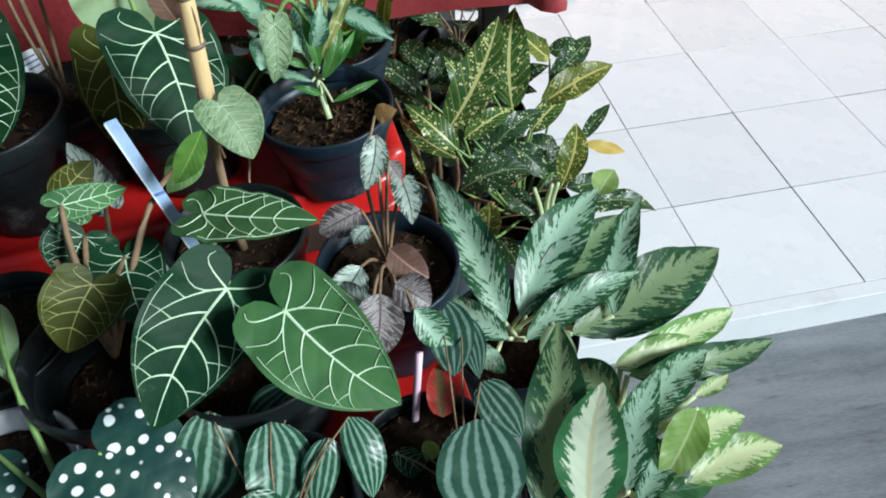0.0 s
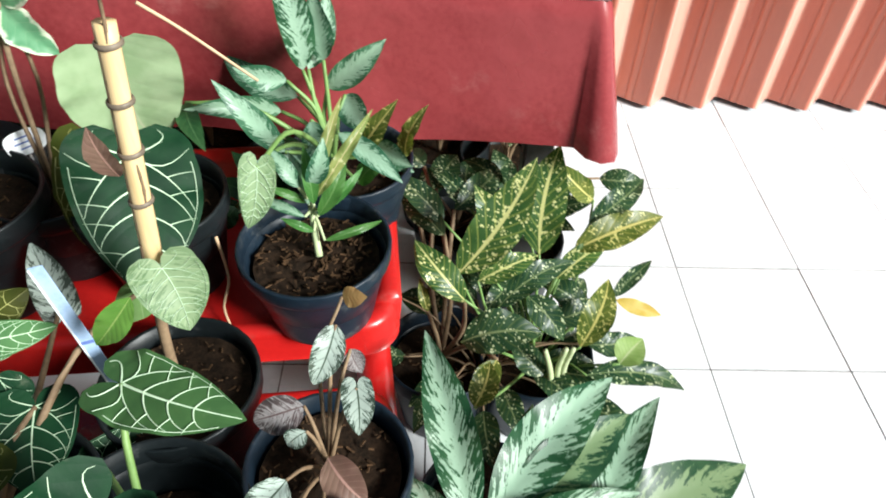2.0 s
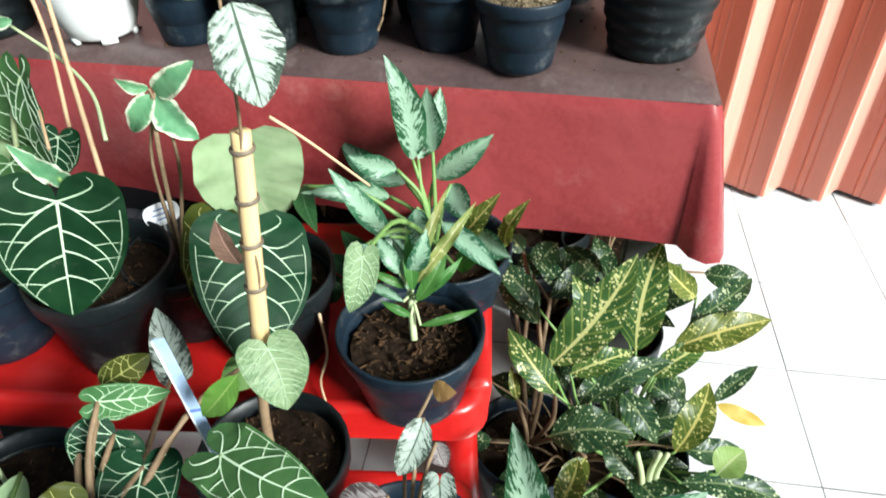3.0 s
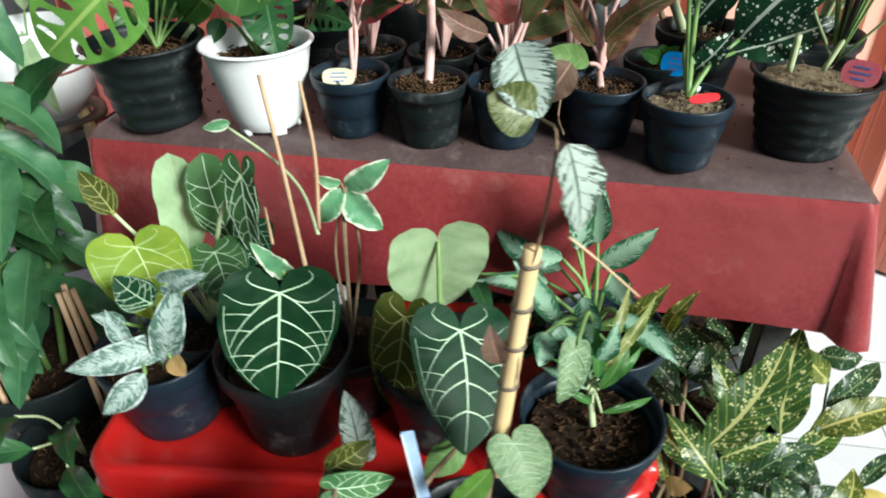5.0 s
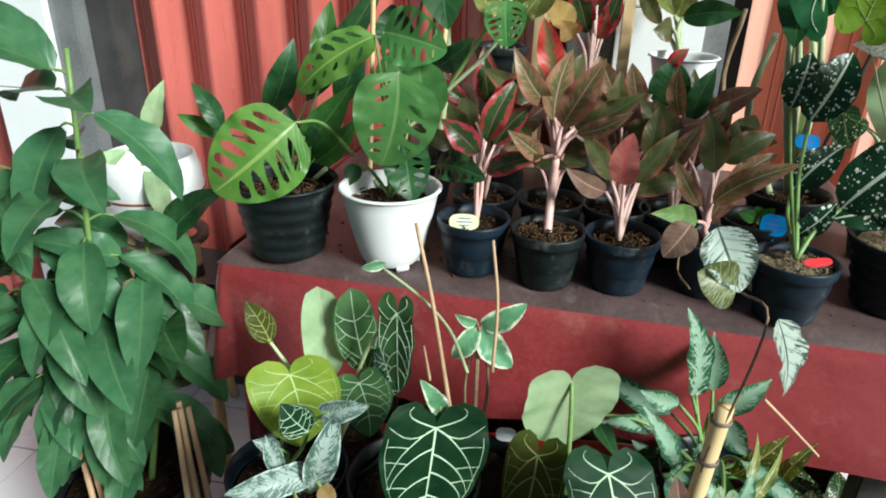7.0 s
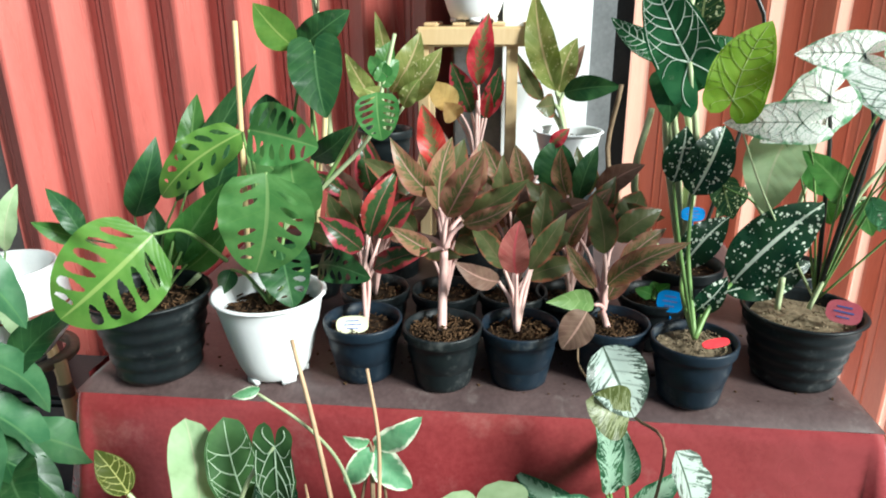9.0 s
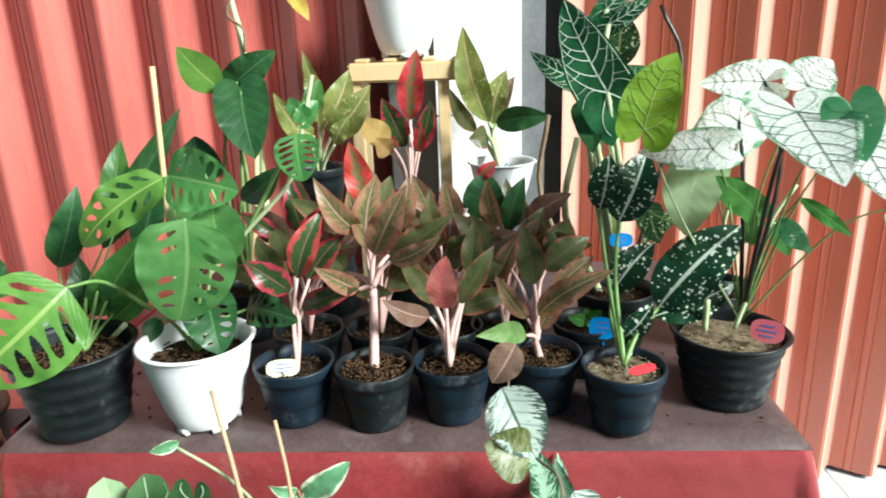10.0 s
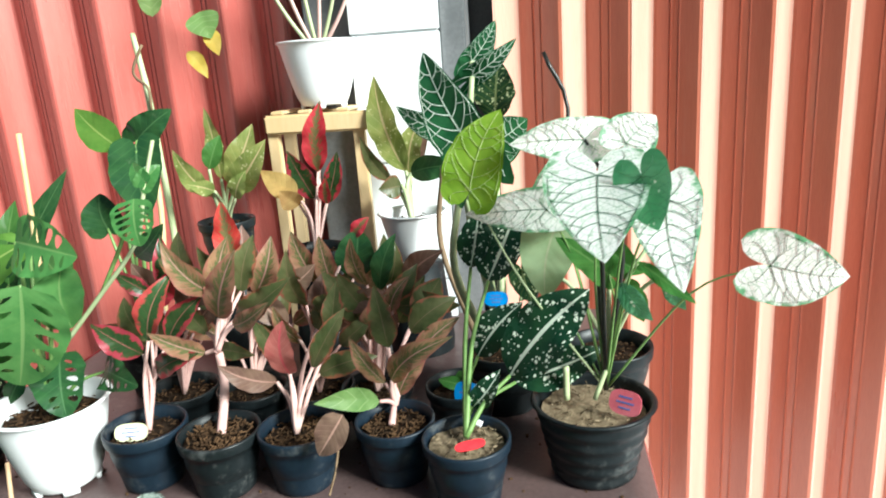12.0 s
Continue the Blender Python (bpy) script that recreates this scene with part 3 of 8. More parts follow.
def leaf(parent, base, tip, width, shape, look_of, face, arch=0.06, cup=0.12, wave=0.0, stalk=None, stalk_r=0.0025, stalk_mat="green", holes=0, label=""):
    """A leaf from its stalk's end to its tip; face: the way its upper side looks. arch: rise along its length, cup: rise of the margins, wave: ruffles."""
    base, tip = Vector(base), Vector(tip)
    along = tip - base
    size = along.length
    along.normalize()
    n = Vector(face)
    n = (n - along * n.dot(along)).normalized()
    across = along.cross(n)
    m = Matrix((across, along, n)).transposed().to_4x4()
    m.translation = base
    out_of, back, sinus = SHAPES[shape]
    half = width / 2
    ph = random.uniform(0, 6.28)
    bend = random.uniform(-0.07, 0.07)
    ru = wave or (0.024 if back else 0.026)
    if look_of in CRINKLED and not wave:
        ru, arch, half = random.uniform(0.022, 0.045), arch + random.uniform(-0.02, 0.08), half * random.uniform(0.78, 0.92)
    spin = random.uniform(-0.35, 0.35) * (0.4 if back else 1.0)
    drop = random.uniform(0.02, 0.10) * (0.5 if back else 1.0)
    cup = cup + random.uniform(0.0, 0.22) * (0.4 if back else 1.0)

    def place(x, s):
        q = abs(x) / half if half else 0
        z = size * arch * 4 * s * (1 - s) if s > 0 else size * arch * 2.0 * s
        z += cup * half * q ** 1.15 * (1 if s > 0 else 1 + s) + ru * size * q * q * (math.sin(ph + s * 13 + (2.1 if x > 0 else 0)) + 0.5 * math.sin(ph * 2 + s * 29))
        z -= drop * size * 2.2 * max(0.0, s - 0.5) ** 2
        th = spin * (s - 0.35)
        return Vector((x * math.cos(th) + bend * size * 4 * s * (1 - s) * (s > 0), s * size, z + x * math.sin(th)))

    rows, cols = (126, 28) if holes else (28, 6) if back else (16, 5)
    bm = bmesh.new()
    uvl = bm.loops.layers.uv.new("UVMap")
    for sgn in (-1, 1):
        grid = []
        for i in range(rows + 1):
            k = i / rows
            s = back + (1 - back) * k
            w0 = half * out_of(0.0) if back else 0
            if s < 0:
                f = math.sqrt(max(0, 1 - (s / back) ** 2))
                mid = sinus * half
                inner, outer = mid * (1 - f), mid + f * (w0 - mid)
            else:
                inner, outer = 0, half * out_of(s)
            line = []
            for j in range(cols + 1):
                q = j / cols
                x = inner + (outer - inner) * q
                ss = s
                if holes:
                    ss = min(1, s + 0.16 * q * (1 - s) * (1 if s > 0.02 else s * 50))
                    x = half * out_of(ss) * q
                line.append((bm.verts.new(place(sgn * x, ss)), (0.5 + sgn * 0.5 * (x / outer if outer > 1e-6 else 0), (ss - back) / (1 - back))))
            grid.append(line)
        for i in range(rows):
            for j in range(cols):
                if holes and 8 <= i < rows - 20:
                    turn = (i - 8) / 19 + (0.35 if sgn > 0 else 0.0)
                    q, k, u = (j + 0.5) / cols, int(turn), turn % 1.0
                    h = abs(math.sin(12.9 * k + 4.1 * sgn + ph * 7))
                    reach, mid, tall = (0.34 * (0.70 + 0.35 * h), 0.56 - 0.08 * h, 0.30 + 0.10 * h) if holes > 1 else (0.21 * (0.6 + 0.7 * h), 0.32 + 0.20 * h, 0.22 + 0.12 * h)
                    d = (q - mid) / reach
                    # narrow towards the midrib, full towards the margin
                    if ((u - 0.5 - 0.10 * d) / (tall * (0.80 + 0.28 * d))) ** 2 + d * d < 1 and (holes > 1 or h > 0.15):
                        continue
                quad = [grid[i][j], grid[i + 1][j], grid[i + 1][j + 1], grid[i][j + 1]]
                if sgn > 0:
                    quad.reverse()
                f = bm.faces.new([v for v, _ in quad])
                for loop, (_, uv) in zip(f.loops, quad):
                    loop[uvl].uv = uv
    bmesh.ops.remove_doubles(bm, verts=bm.verts, dist=1e-5)
    ob = part("leaf", bm, G[look_of], parent, label, m=m)
    if look_of in VEIN:
        vm, vw = VEIN[look_of]
        bv = bmesh.new()

        def strip(line, w):
            pts = [(x, s) for x, s in line]
            prev = None
            for i, (x, s) in enumerate(pts):
                p = place(x, s)
                a, b = pts[max(i - 1, 0)], pts[min(i + 1, len(pts) - 1)]
                d = Vector((b[0] - a[0], (b[1] - a[1]) * size, 0)).normalized()
                o = Vector((-d.y, d.x, 0)) * w * size * 0.5 * (1 - 0.72 * i / (len(pts) - 1))
                pair = [bv.verts.new(p + o + Vector((0, 0, 0.0007))), bv.verts.new(p + Vector((0, 0, 0.0016))), bv.verts.new(p - o + Vector((0, 0, 0.0007)))]
                if prev:
                    bv.faces.new((prev[0], prev[1], pair[1], pair[0]))
                    bv.faces.new((prev[1], prev[2], pair[2], pair[1]))
                prev = pair

        def limit(s):
            return half * out_of(s) if s >= 0 else half * (sinus + (out_of(0) - sinus) * math.sqrt(max(0, 1 - (s / back) ** 2)))

        strip([(0, i / 10 * 0.97) for i in range(11)], vw * 1.5)
        for sg in (-1, 1):
            for s0, ds in ((0.0, 0.60), (0.21, 0.46), (0.42, 0.34), (0.63, 0.20)) if look_of[:4] == "anth" else ((0.0, 0.50), (0.17, 0.36), (0.33, 0.32), (0.48, 0.27), (0.62, 0.20), (0.75, 0.14)):
                s0 += random.uniform(-0.03, 0.03) if s0 else 0
                reach = [(i / 8, s0 + ds * 0.72 * (i / 8) * (0.55 + 0.45 * i / 8)) for i in range(9)]
                strip([(sg * limit(s) * 0.88 * k ** 0.9, s) for k, s in reach], vw)
                # a fork from the middle of the side vein to the margin
                k, s = reach[4]
                strip([(sg * limit(s - 0.02 * i) * (0.88 * k ** 0.9 + (0.90 - 0.88 * k ** 0.9) * i / 4), s - 0.014 * i + 0.006 * i * i / 4) for i in range(5)], vw * 0.6)
            # lobes, and the links out to the margin
            strip([(sg * limit(back * 0.75 * (i / 6)) * (0.62 * math.sin(i / 6 * 1.9)), back * 0.8 * i / 6) for i in range(7)], vw)
            strip([(sg * limit(0.02) * 0.92 * i / 6, 0.10 * math.sin(i / 6 * 3.1) - 0.04 * i / 6) for i in range(7)], vw * 0.9)
            strip([(sg * limit(s) * 0.90, s) for s in [0.06 + 0.08 * i for i in range(11)]], vw * 0.45)
        part("venation", bv, vm, ob, "raised pale leaf veins" if vm not in (V_DARK,) else "thin dark green leaf veins", m=m)
    if stalk:
        a = Vector(stalk)
        sag = (a - base).length
        mid = a.lerp(base, 0.55) + Vector((0, 0, 0.10 * sag)) + 0.10 * sag * (-along if along.z > 0 else Vector((0, 0, 0.6)))
        part("stalk", tube(bmesh.new(), [a, mid, base], stalk_r * 1.25, stalk_r * 0.8, 6), STEM[stalk_mat], parent)
    return ob


def crowd(plant, x, y, z, looks, count, seed):
    """Extra leaves on pink stalks that fill a bushy plant, without touching the common run of random numbers."""
    kept = random.getstate()
    random.seed(seed)
    for k in range(count):
        a = (k + 0.5) / count * 2 - 1 + random.uniform(-0.2, 0.2)
        rise = random.uniform(0.07, 0.18)
        base = Vector((x + 0.055 * a, y + random.uniform(0.0, 0.10), z + rise))
        ln = random.uniform(0.075, 0.115)
        tip = base + Vector((a * 0.8, random.uniform(-0.25, 0.25), 1.0 - 0.55 * abs(a))).normalized() * ln
        leaf(plant, base, tip, ln * random.uniform(0.42, 0.56), "lance", looks[k % len(looks)], (random.uniform(-0.4, 0.4), -0.9, random.uniform(0.1, 0.5)), arch=random.uniform(0.04, 0.12), stalk=(x, y, z), stalk_r=0.003, stalk_mat="pink")
    random.setstate(kept)


# ---- pots ----
POTS = {}


def pot_mesh(kind, r, h, material):
    key = (kind, round(r, 4), round(h, 4), material.name)
    if key in POTS:
        return POTS[key]
    bm = bmesh.new()
    lo = r * {"white": 0.58, "ribbed": 0.70}.get(kind, 0.72)
    prof = [(0.001, 0.0), (lo - 0.004, 0.0), (lo, 0.004)]
    steps_n = 24 if kind == "ribbed" else 8
    top = h * (0.80 if kind == "small" else 0.93)
    for i in range(1, steps_n + 1):
        k = i / steps_n
        rr = lo + (r * (0.93 if kind == "small" else 0.965) - lo) * (k if kind != "white" else k ** 0.75)
        if kind == "ribbed":
            rr += 0.0016 * math.sin(k * 2 * math.pi * 5)
        prof.append((rr, 0.004 + (top - 0.004) * k))
    rim = 0.006 if kind != "small" else 0.003
    prof += [(r - rim * 0.3, top + 0.002), (r, top + 0.005), (r + (0.004 if kind != "small" else 0.001), h - 0.003), (r, h), (r - 0.004, h - 0.001), (r - 0.006, top), (r * 0.9, top - 0.02), (lo, 0.012), (0.001, 0.01)]
    lathe(bm, prof, 0, 0, 0)
    if kind == "white":
        for i in range(5):
            a = 2 * math.pi * i / 5 - 0.4
            box(bm, -0.012, 0.012, -0.004, 0.004, -0.006, 0.004, 0.001, Matrix.Translation((lo * 0.93 * math.cos(a), lo * 0.93 * math.sin(a), 0)) @ Matrix.Rotation(a + math.pi / 2, 4, "Z"))
    POTS[key] = mesh_of("pot", bm, material)
    return POTS[key]


def put_pot(plant, x, y, z, kind, r, h, material, soil="dark", fill=0.8):
    """A pot with soil standing at x, y, z, under its plant."""
    ob = new("pot", pot_mesh(kind, r, h, material))
    ob.parent = plant
    ob.matrix_basis = plant.matrix_basis.inverted() @ (Matrix.Translation((x, y, z + (0.006 if kind == "white" else 0))) @ Matrix.Rotation(random.uniform(0, 6), 4, "Z"))
    bm = bmesh.new()
    lo = r * {"white": 0.58, "ribbed": 0.70}.get(kind, 0.72)
    rs = lo + (r * 0.93 - lo) * fill - 0.003
    rows = [[bm.verts.new((0, 0, 0.004))]]
    for i in range(1, 9):
        k = i / 8
        rows.append([bm.verts.new((rs * k * math.cos(a), rs * k * math.sin(a), random.uniform(-0.004, 0.005) * (1 - 0.5 * k))) for a in [2 * math.pi * j / 24 for j in range(24)]])
    for j in range(24):
        bm.faces.new((rows[0][0], rows[1][j], rows[1][(j + 1) % 24]))
    for a, b in zip(rows[1:], rows[2:]):
        for j in range(24):
            bm.faces.new((a[j], b[j], b[(j + 1) % 24], a[(j + 1) % 24]))
    part("soil", bm, M_SOIL_L if soil == "grit" else M_SOIL, plant, "", m=Matrix.Translation((x, y, z + h * fill)))
    # chips, husk and twigs on the soil
    bm = bmesh.new()
    for i in range(230 if soil == "husk" else 90):
        a, q = random.uniform(0, 6.28), rs * math.sqrt(random.random()) * 0.95
        ln = random.uniform(0.0015, 0.0055) * (1.15 if soil == "husk" else 0.9)
        mm = Matrix.Translation((q * math.cos(a), q * math.sin(a), random.uniform(0.003, 0.009))) @ Euler((random.uniform(-0.7, 0.7), random.uniform(-0.7, 0.7), random.uniform(0, 6))).to_matrix().to_4x4()
        box(bm, -ln, ln, -ln * 0.22, ln * 0.22, -0.0009, 0.0009, 0, mm)
    tagged(part("mulch", bm, M_HUSK if soil != "grit" else M_SOIL_L, plant, "loose husk chips on the soil", smooth=False, m=Matrix.Translation((x, y, z + h * fill))), kind="stuff")
    return ob


def lathe_bm(profile, x, y, z, n=28):
    bm = bmesh.new()
    lathe(bm, profile, x, y, z, n)
    return bm


def blade(top, foot):
    """A thin bluish plastic slat stuck in the soil."""
    t = thing("plant_label", *foot, "bluish plastic slat stuck slantwise in the soil", "plant label")
    a, b = Vector(foot), Vector(top)
    d = (b - a).normalized()
    n = (Vector((0.15, -0.8, 0.6)) - d * d.dot(Vector((0.15, -0.8, 0.6)))).normalized()
    m = Matrix((d.cross(n), d, n)).transposed().to_4x4()
    m.translation = a
    h = (b - a).length
    part("slat", box(bmesh.new(), -0.0065, 0.0065, 0, h, -0.0008, 0.0008, 0.0006), M_BLADE, t, smooth=False, m=m)
    part("edge", box(bmesh.new(), -0.0068, -0.0052, 0, h * 0.995, 0.0009, 0.0022, 0.0003), M_TAG_WHITE, t, smooth=False, m=m)
    part("fold", box(bmesh.new(), -0.0065, 0.0065, h * 0.545, h * 0.56, 0.0009, 0.0018), M_INK, t, smooth=False, m=m)
    return t


def tag_plate(name, pos, face, material, w, h, label, ink=True, up=(0, 0, 1), stake=None):
    """A rounded plastic plant tag with bars for its unreadable writing."""
    t = thing(name, *pos, label, "plant tag")
    n = Vector(face).normalized()
    u = Vector(up)
    u = (u - n * u.dot(n)).normalized()
    m = Matrix((u.cross(n), u, n)).transposed().to_4x4()
    m.translation = Vector(pos)
    bm = bmesh.new()
    ring = [(w / 2 * math.copysign(abs(math.cos(a)) ** 0.7, math.cos(a)), h / 2 * math.copysign(abs(math.sin(a)) ** 0.7, math.sin(a))) for a in [2 * math.pi * i / 24 for i in range(24)]]
    lo = [bm.verts.new((a, b, -0.0008)) for a, b in ring]
    hi = [bm.verts.new((a, b, 0.0008)) for a, b in ring]
    bm.faces.new(hi)
    bm.faces.new(lo[::-1])
    for i in range(24):
        bm.faces.new((lo[i], lo[(i + 1) % 24], hi[(i + 1) % 24], hi[i]))
    part("plate", bm, material, t, smooth=False, m=m)
    if ink:
        for yy, ww in ((0.22, 0.42), (0.0, 0.56), (-0.22, 0.36)):
            part("print", box(bmesh.new(), -w * ww / 2, w * ww / 2, h * (yy - 0.035), h * (yy + 0.035), 0.0009, 0.0013), M_INK, t, "blue printed bar", smooth=False, m=m)
    if stake:
        part("stake", tube(bmesh.new(), [Vector(pos), stake], 0.002, 0.0016, 6), material, t)
    return t

# ---- the setting ----
TURN_T = 2.5  # degrees by which the paving is turned from the table
TILES = pose(0.787, 1.508, 0, 0, 0, TURN_T)
DOOR = pose(0.695, 2.184, 0, 0, 0, 2.6)

ground = tagged(new("ground", mesh_of("ground", box(bmesh.new(), -600, 600, -600, 600, -0.40, -0.085), M_ASPHALT, False)), "grey worn asphalt road in front of the shop", "ground", kind="structure")

bm = bmesh.new()
box(bm, -9.0, 9.0, -0.60, 2.4, -0.30, -0.0022, 0, TILES)
floor = tagged(new("floor", mesh_of("floor", bm, M_GROUT, False)), "raised terrace floor of white square tiles with dirty joints", "floor", kind="structure")
bm = bmesh.new()
box(bm, -9.0, 9.0, -0.632, -0.5985, -0.32, -0.0006, 0.0015, TILES)
trim = tagged(new("trim", mesh_of("trim", bm, M_TILE, False)), "white painted kerb along the terrace edge", "kerb", kind="structure")

# folding steel doors in upright pleats
PITCH, DEPTH = 0.166, 0.066


def folding_door(name, x0, x1, z1, label, paint, strip):
    d = thing(name, *(DOOR @ Vector((x0, 0, 0))), label, "folding door", kind="structure")
    n = int((x1 - x0) / PITCH)
    for i in range(n):
        a = x0 + i * PITCH
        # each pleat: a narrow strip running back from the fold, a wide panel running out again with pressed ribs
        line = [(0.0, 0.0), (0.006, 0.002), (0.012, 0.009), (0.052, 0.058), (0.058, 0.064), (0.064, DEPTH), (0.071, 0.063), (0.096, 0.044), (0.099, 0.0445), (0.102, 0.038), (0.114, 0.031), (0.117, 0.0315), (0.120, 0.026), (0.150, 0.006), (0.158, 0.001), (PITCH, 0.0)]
        lean, foot = random.uniform(-0.003, 0.003), 0.012 + 0.004 * (i % 2)
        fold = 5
        # a paler strip colour stands for sun on the faces turned right
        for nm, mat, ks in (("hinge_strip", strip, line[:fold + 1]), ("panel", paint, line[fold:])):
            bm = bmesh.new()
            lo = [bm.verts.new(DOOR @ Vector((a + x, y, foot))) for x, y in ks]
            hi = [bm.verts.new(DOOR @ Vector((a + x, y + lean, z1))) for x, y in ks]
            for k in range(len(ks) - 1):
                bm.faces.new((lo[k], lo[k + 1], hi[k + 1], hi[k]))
            part(nm, bm, mat, d, "pale salmon hinge strip with sunlight put into its colour" if mat == M_DOOR_LIT else "", smooth=False)
    return d


folding_door("door_1", -0.5230, 3.3, 2.7, "closed red steel folding door with upright pleats", M_DOOR, M_DOOR_LIT)
folding_door("door_2", -2.369, -0.86, 2.7, "closed rose-red steel folding door behind the plant table", M_DOOR_ROSE, M_DOOR_ROSE)
folding_door("door_3", -5.6, -2.64, 2.7, "closed red steel folding door beyond the white pillar", M_DOOR_ROSE, M_DOOR_ROSE)


def pillar(name, xa, xb, y0, y1):
    p = thing(name, *(DOOR @ Vector((xa, y0, 0))), "white tiled pillar between the folding doors", "pillar", kind="structure")
    part("core", box(bmesh.new(), xa + 0.004, xb - 0.004, y0 + 0.008, y1, 0, 2.9, 0, DOOR), M_WALLTILE, p, smooth=False)
    z = 0.0
    while z < 2.85:
        part("tile", box(bmesh.new(), xa, xb, y0, y0 + 0.03, z + 0.002, z + 0.298, 0.002, DOOR), M_WALLTILE, p, smooth=False)
        z += 0.30
    return p


pillar("wall_pillar", -0.855, -0.645, -0.13, 0.10)
pillar("wall_pillar", -2.70, -2.47, -0.13, 0.10)
for xa, xb, y0, mat, nm in ((-0.645, -0.585, -0.11, M_STEEL, "grey"), (-0.975, -0.855, -0.08, M_STEEL, "grey"), (-2.47, -2.385, -0.11, M_STEEL, "grey"), (-2.385, -2.31, -0.06, M_DARKSTEEL, "dark")):
    bm = bmesh.new()
    box(bm, xa, xb, y0, 0.08, 0, 2.8, 0.004, DOOR)
    tagged(new("trim", mesh_of("trim", bm, mat, False)), nm + " steel guide rail of the folding door", "door rail", kind="structure")
bm = bmesh.new()
box(bm, -9, 9, 0.09, 0.25, -0.1, 3.2, 0, DOOR)
tagged(new("wall_north", mesh_of("wall_north", bm, M_DARKSTEEL, False)), "dark shop front behind the folding doors", "wall", kind="structure")
# unseen wall on the left, added to block sky light from that side
bm = bmesh.new()
box(bm, -6.2, -6.0, -2.6, 0.25, -0.1, 2.75, 0, DOOR)
tagged(new("wall_west", mesh_of("wall_west", bm, M_OPPOSITE, False)), "unseen plain wall added past the terrace to cut side light", "wall", kind="structure")
# unseen wall behind the camera, added to hold back low sky light
bm = bmesh.new()
box(bm, -14, 14, -9.5, -9.0, -0.1, 3.6)
tagged(new("wall_south", mesh_of("wall_south", bm, M_OPPOSITE, False)), "unseen plain wall added across the road to cut front light", "wall", kind="structure")

# ---- plant table under its vinyl cloth ----
TX0, TX1, TY0, TY1, TZ = -0.832, 0.440, 1.228, 2.060, 0.800
table = thing("plant_table", (TX0 + TX1) / 2, (TY0 + TY1) / 2, 0, "long table under a glossy red vinyl cloth, crowded with potted plants", "table")
bm = bmesh.new()
box(bm, TX0 + 0.015, TX1 - 0.015, TY0 + 0.015, TY1 - 0.01, TZ - 0.06, TZ - 0.03)
part("tabletop", bm, M_WOOD, table, "board under the cloth", smooth=False)
for lx in (TX0 + 0.06, TX1 - 0.06):
    for ly in (TY0 + 0.07, TY1 - 0.06):
        part("leg", box(bmesh.new(), lx - 0.025, lx + 0.025, ly - 0.025, ly + 0.025, 0, TZ - 0.06, 0.004), M_DARKSTEEL, table, smooth=False)
# cloth falls added at the back and far end to block light below
for x0, x1, y0, y1 in ((TX0, TX1, TY1 + 0.002, TY1 + 0.006), (TX0 - 0.006, TX0 - 0.002, TY0 + 0.05, TY1)):
    bm = bmesh.new()
    n = 40
    rows = []
    for i in range(n + 1):
        k = i / n
        w = 0.010 * math.sin(k * 31) + 0.006 * math.sin(k * 67)
        x, y = x0 + (x1 - x0) * (k if x1 - x0 > 0.1 else 0), y0 + (y1 - y0) * (k if y1 - y0 > 0.1 else 0)
        dx, dy = (0, w) if x1 - x0 > 0.1 else (-abs(w), 0)
        rows.append([bm.verts.new((x + dx * q, y + dy * q, TZ - 0.012 - q * (0.52 + 0.02 * math.sin(k * 12)))) for q in (0, 0.3, 0.65, 1.0)])
    for a, b in zip(rows, rows[1:]):
        for q in range(3):
            bm.faces.new((a[q], b[q], b[q + 1], a[q + 1]))
    part("cloth_fall", bm, M_CLOTH, table, "added fall of the red vinyl cloth that darkens the space below")
# the cover: flat top, rolled edge
bm = bmesh.new()
nx, ny = 90, 40
grid = []
for j in range(ny + 1):
    row = []
    for i in range(nx + 1):
        x = TX0 + (TX1 - TX0) * i / nx
        y = TY0 + (TY1 - TY0) * j / ny
        e = min(x - TX0, TX1 - x, y - TY0)
        z = TZ - 0.020 * max(0, 1 - e / 0.030) ** 2 + 0.0016 * noise.noise(Vector((x * 9, y * 9, 0)))
        row.append(bm.verts.new((x, y, z)))
    grid.append(row)
for a, b in zip(grid, grid[1:]):
    for i in range(nx):
        bm.faces.new((a[i], a[i + 1], b[i + 1], b[i]))
part("cover", bm, M_TOP, table, "dark dusty table cover with specks of soil")


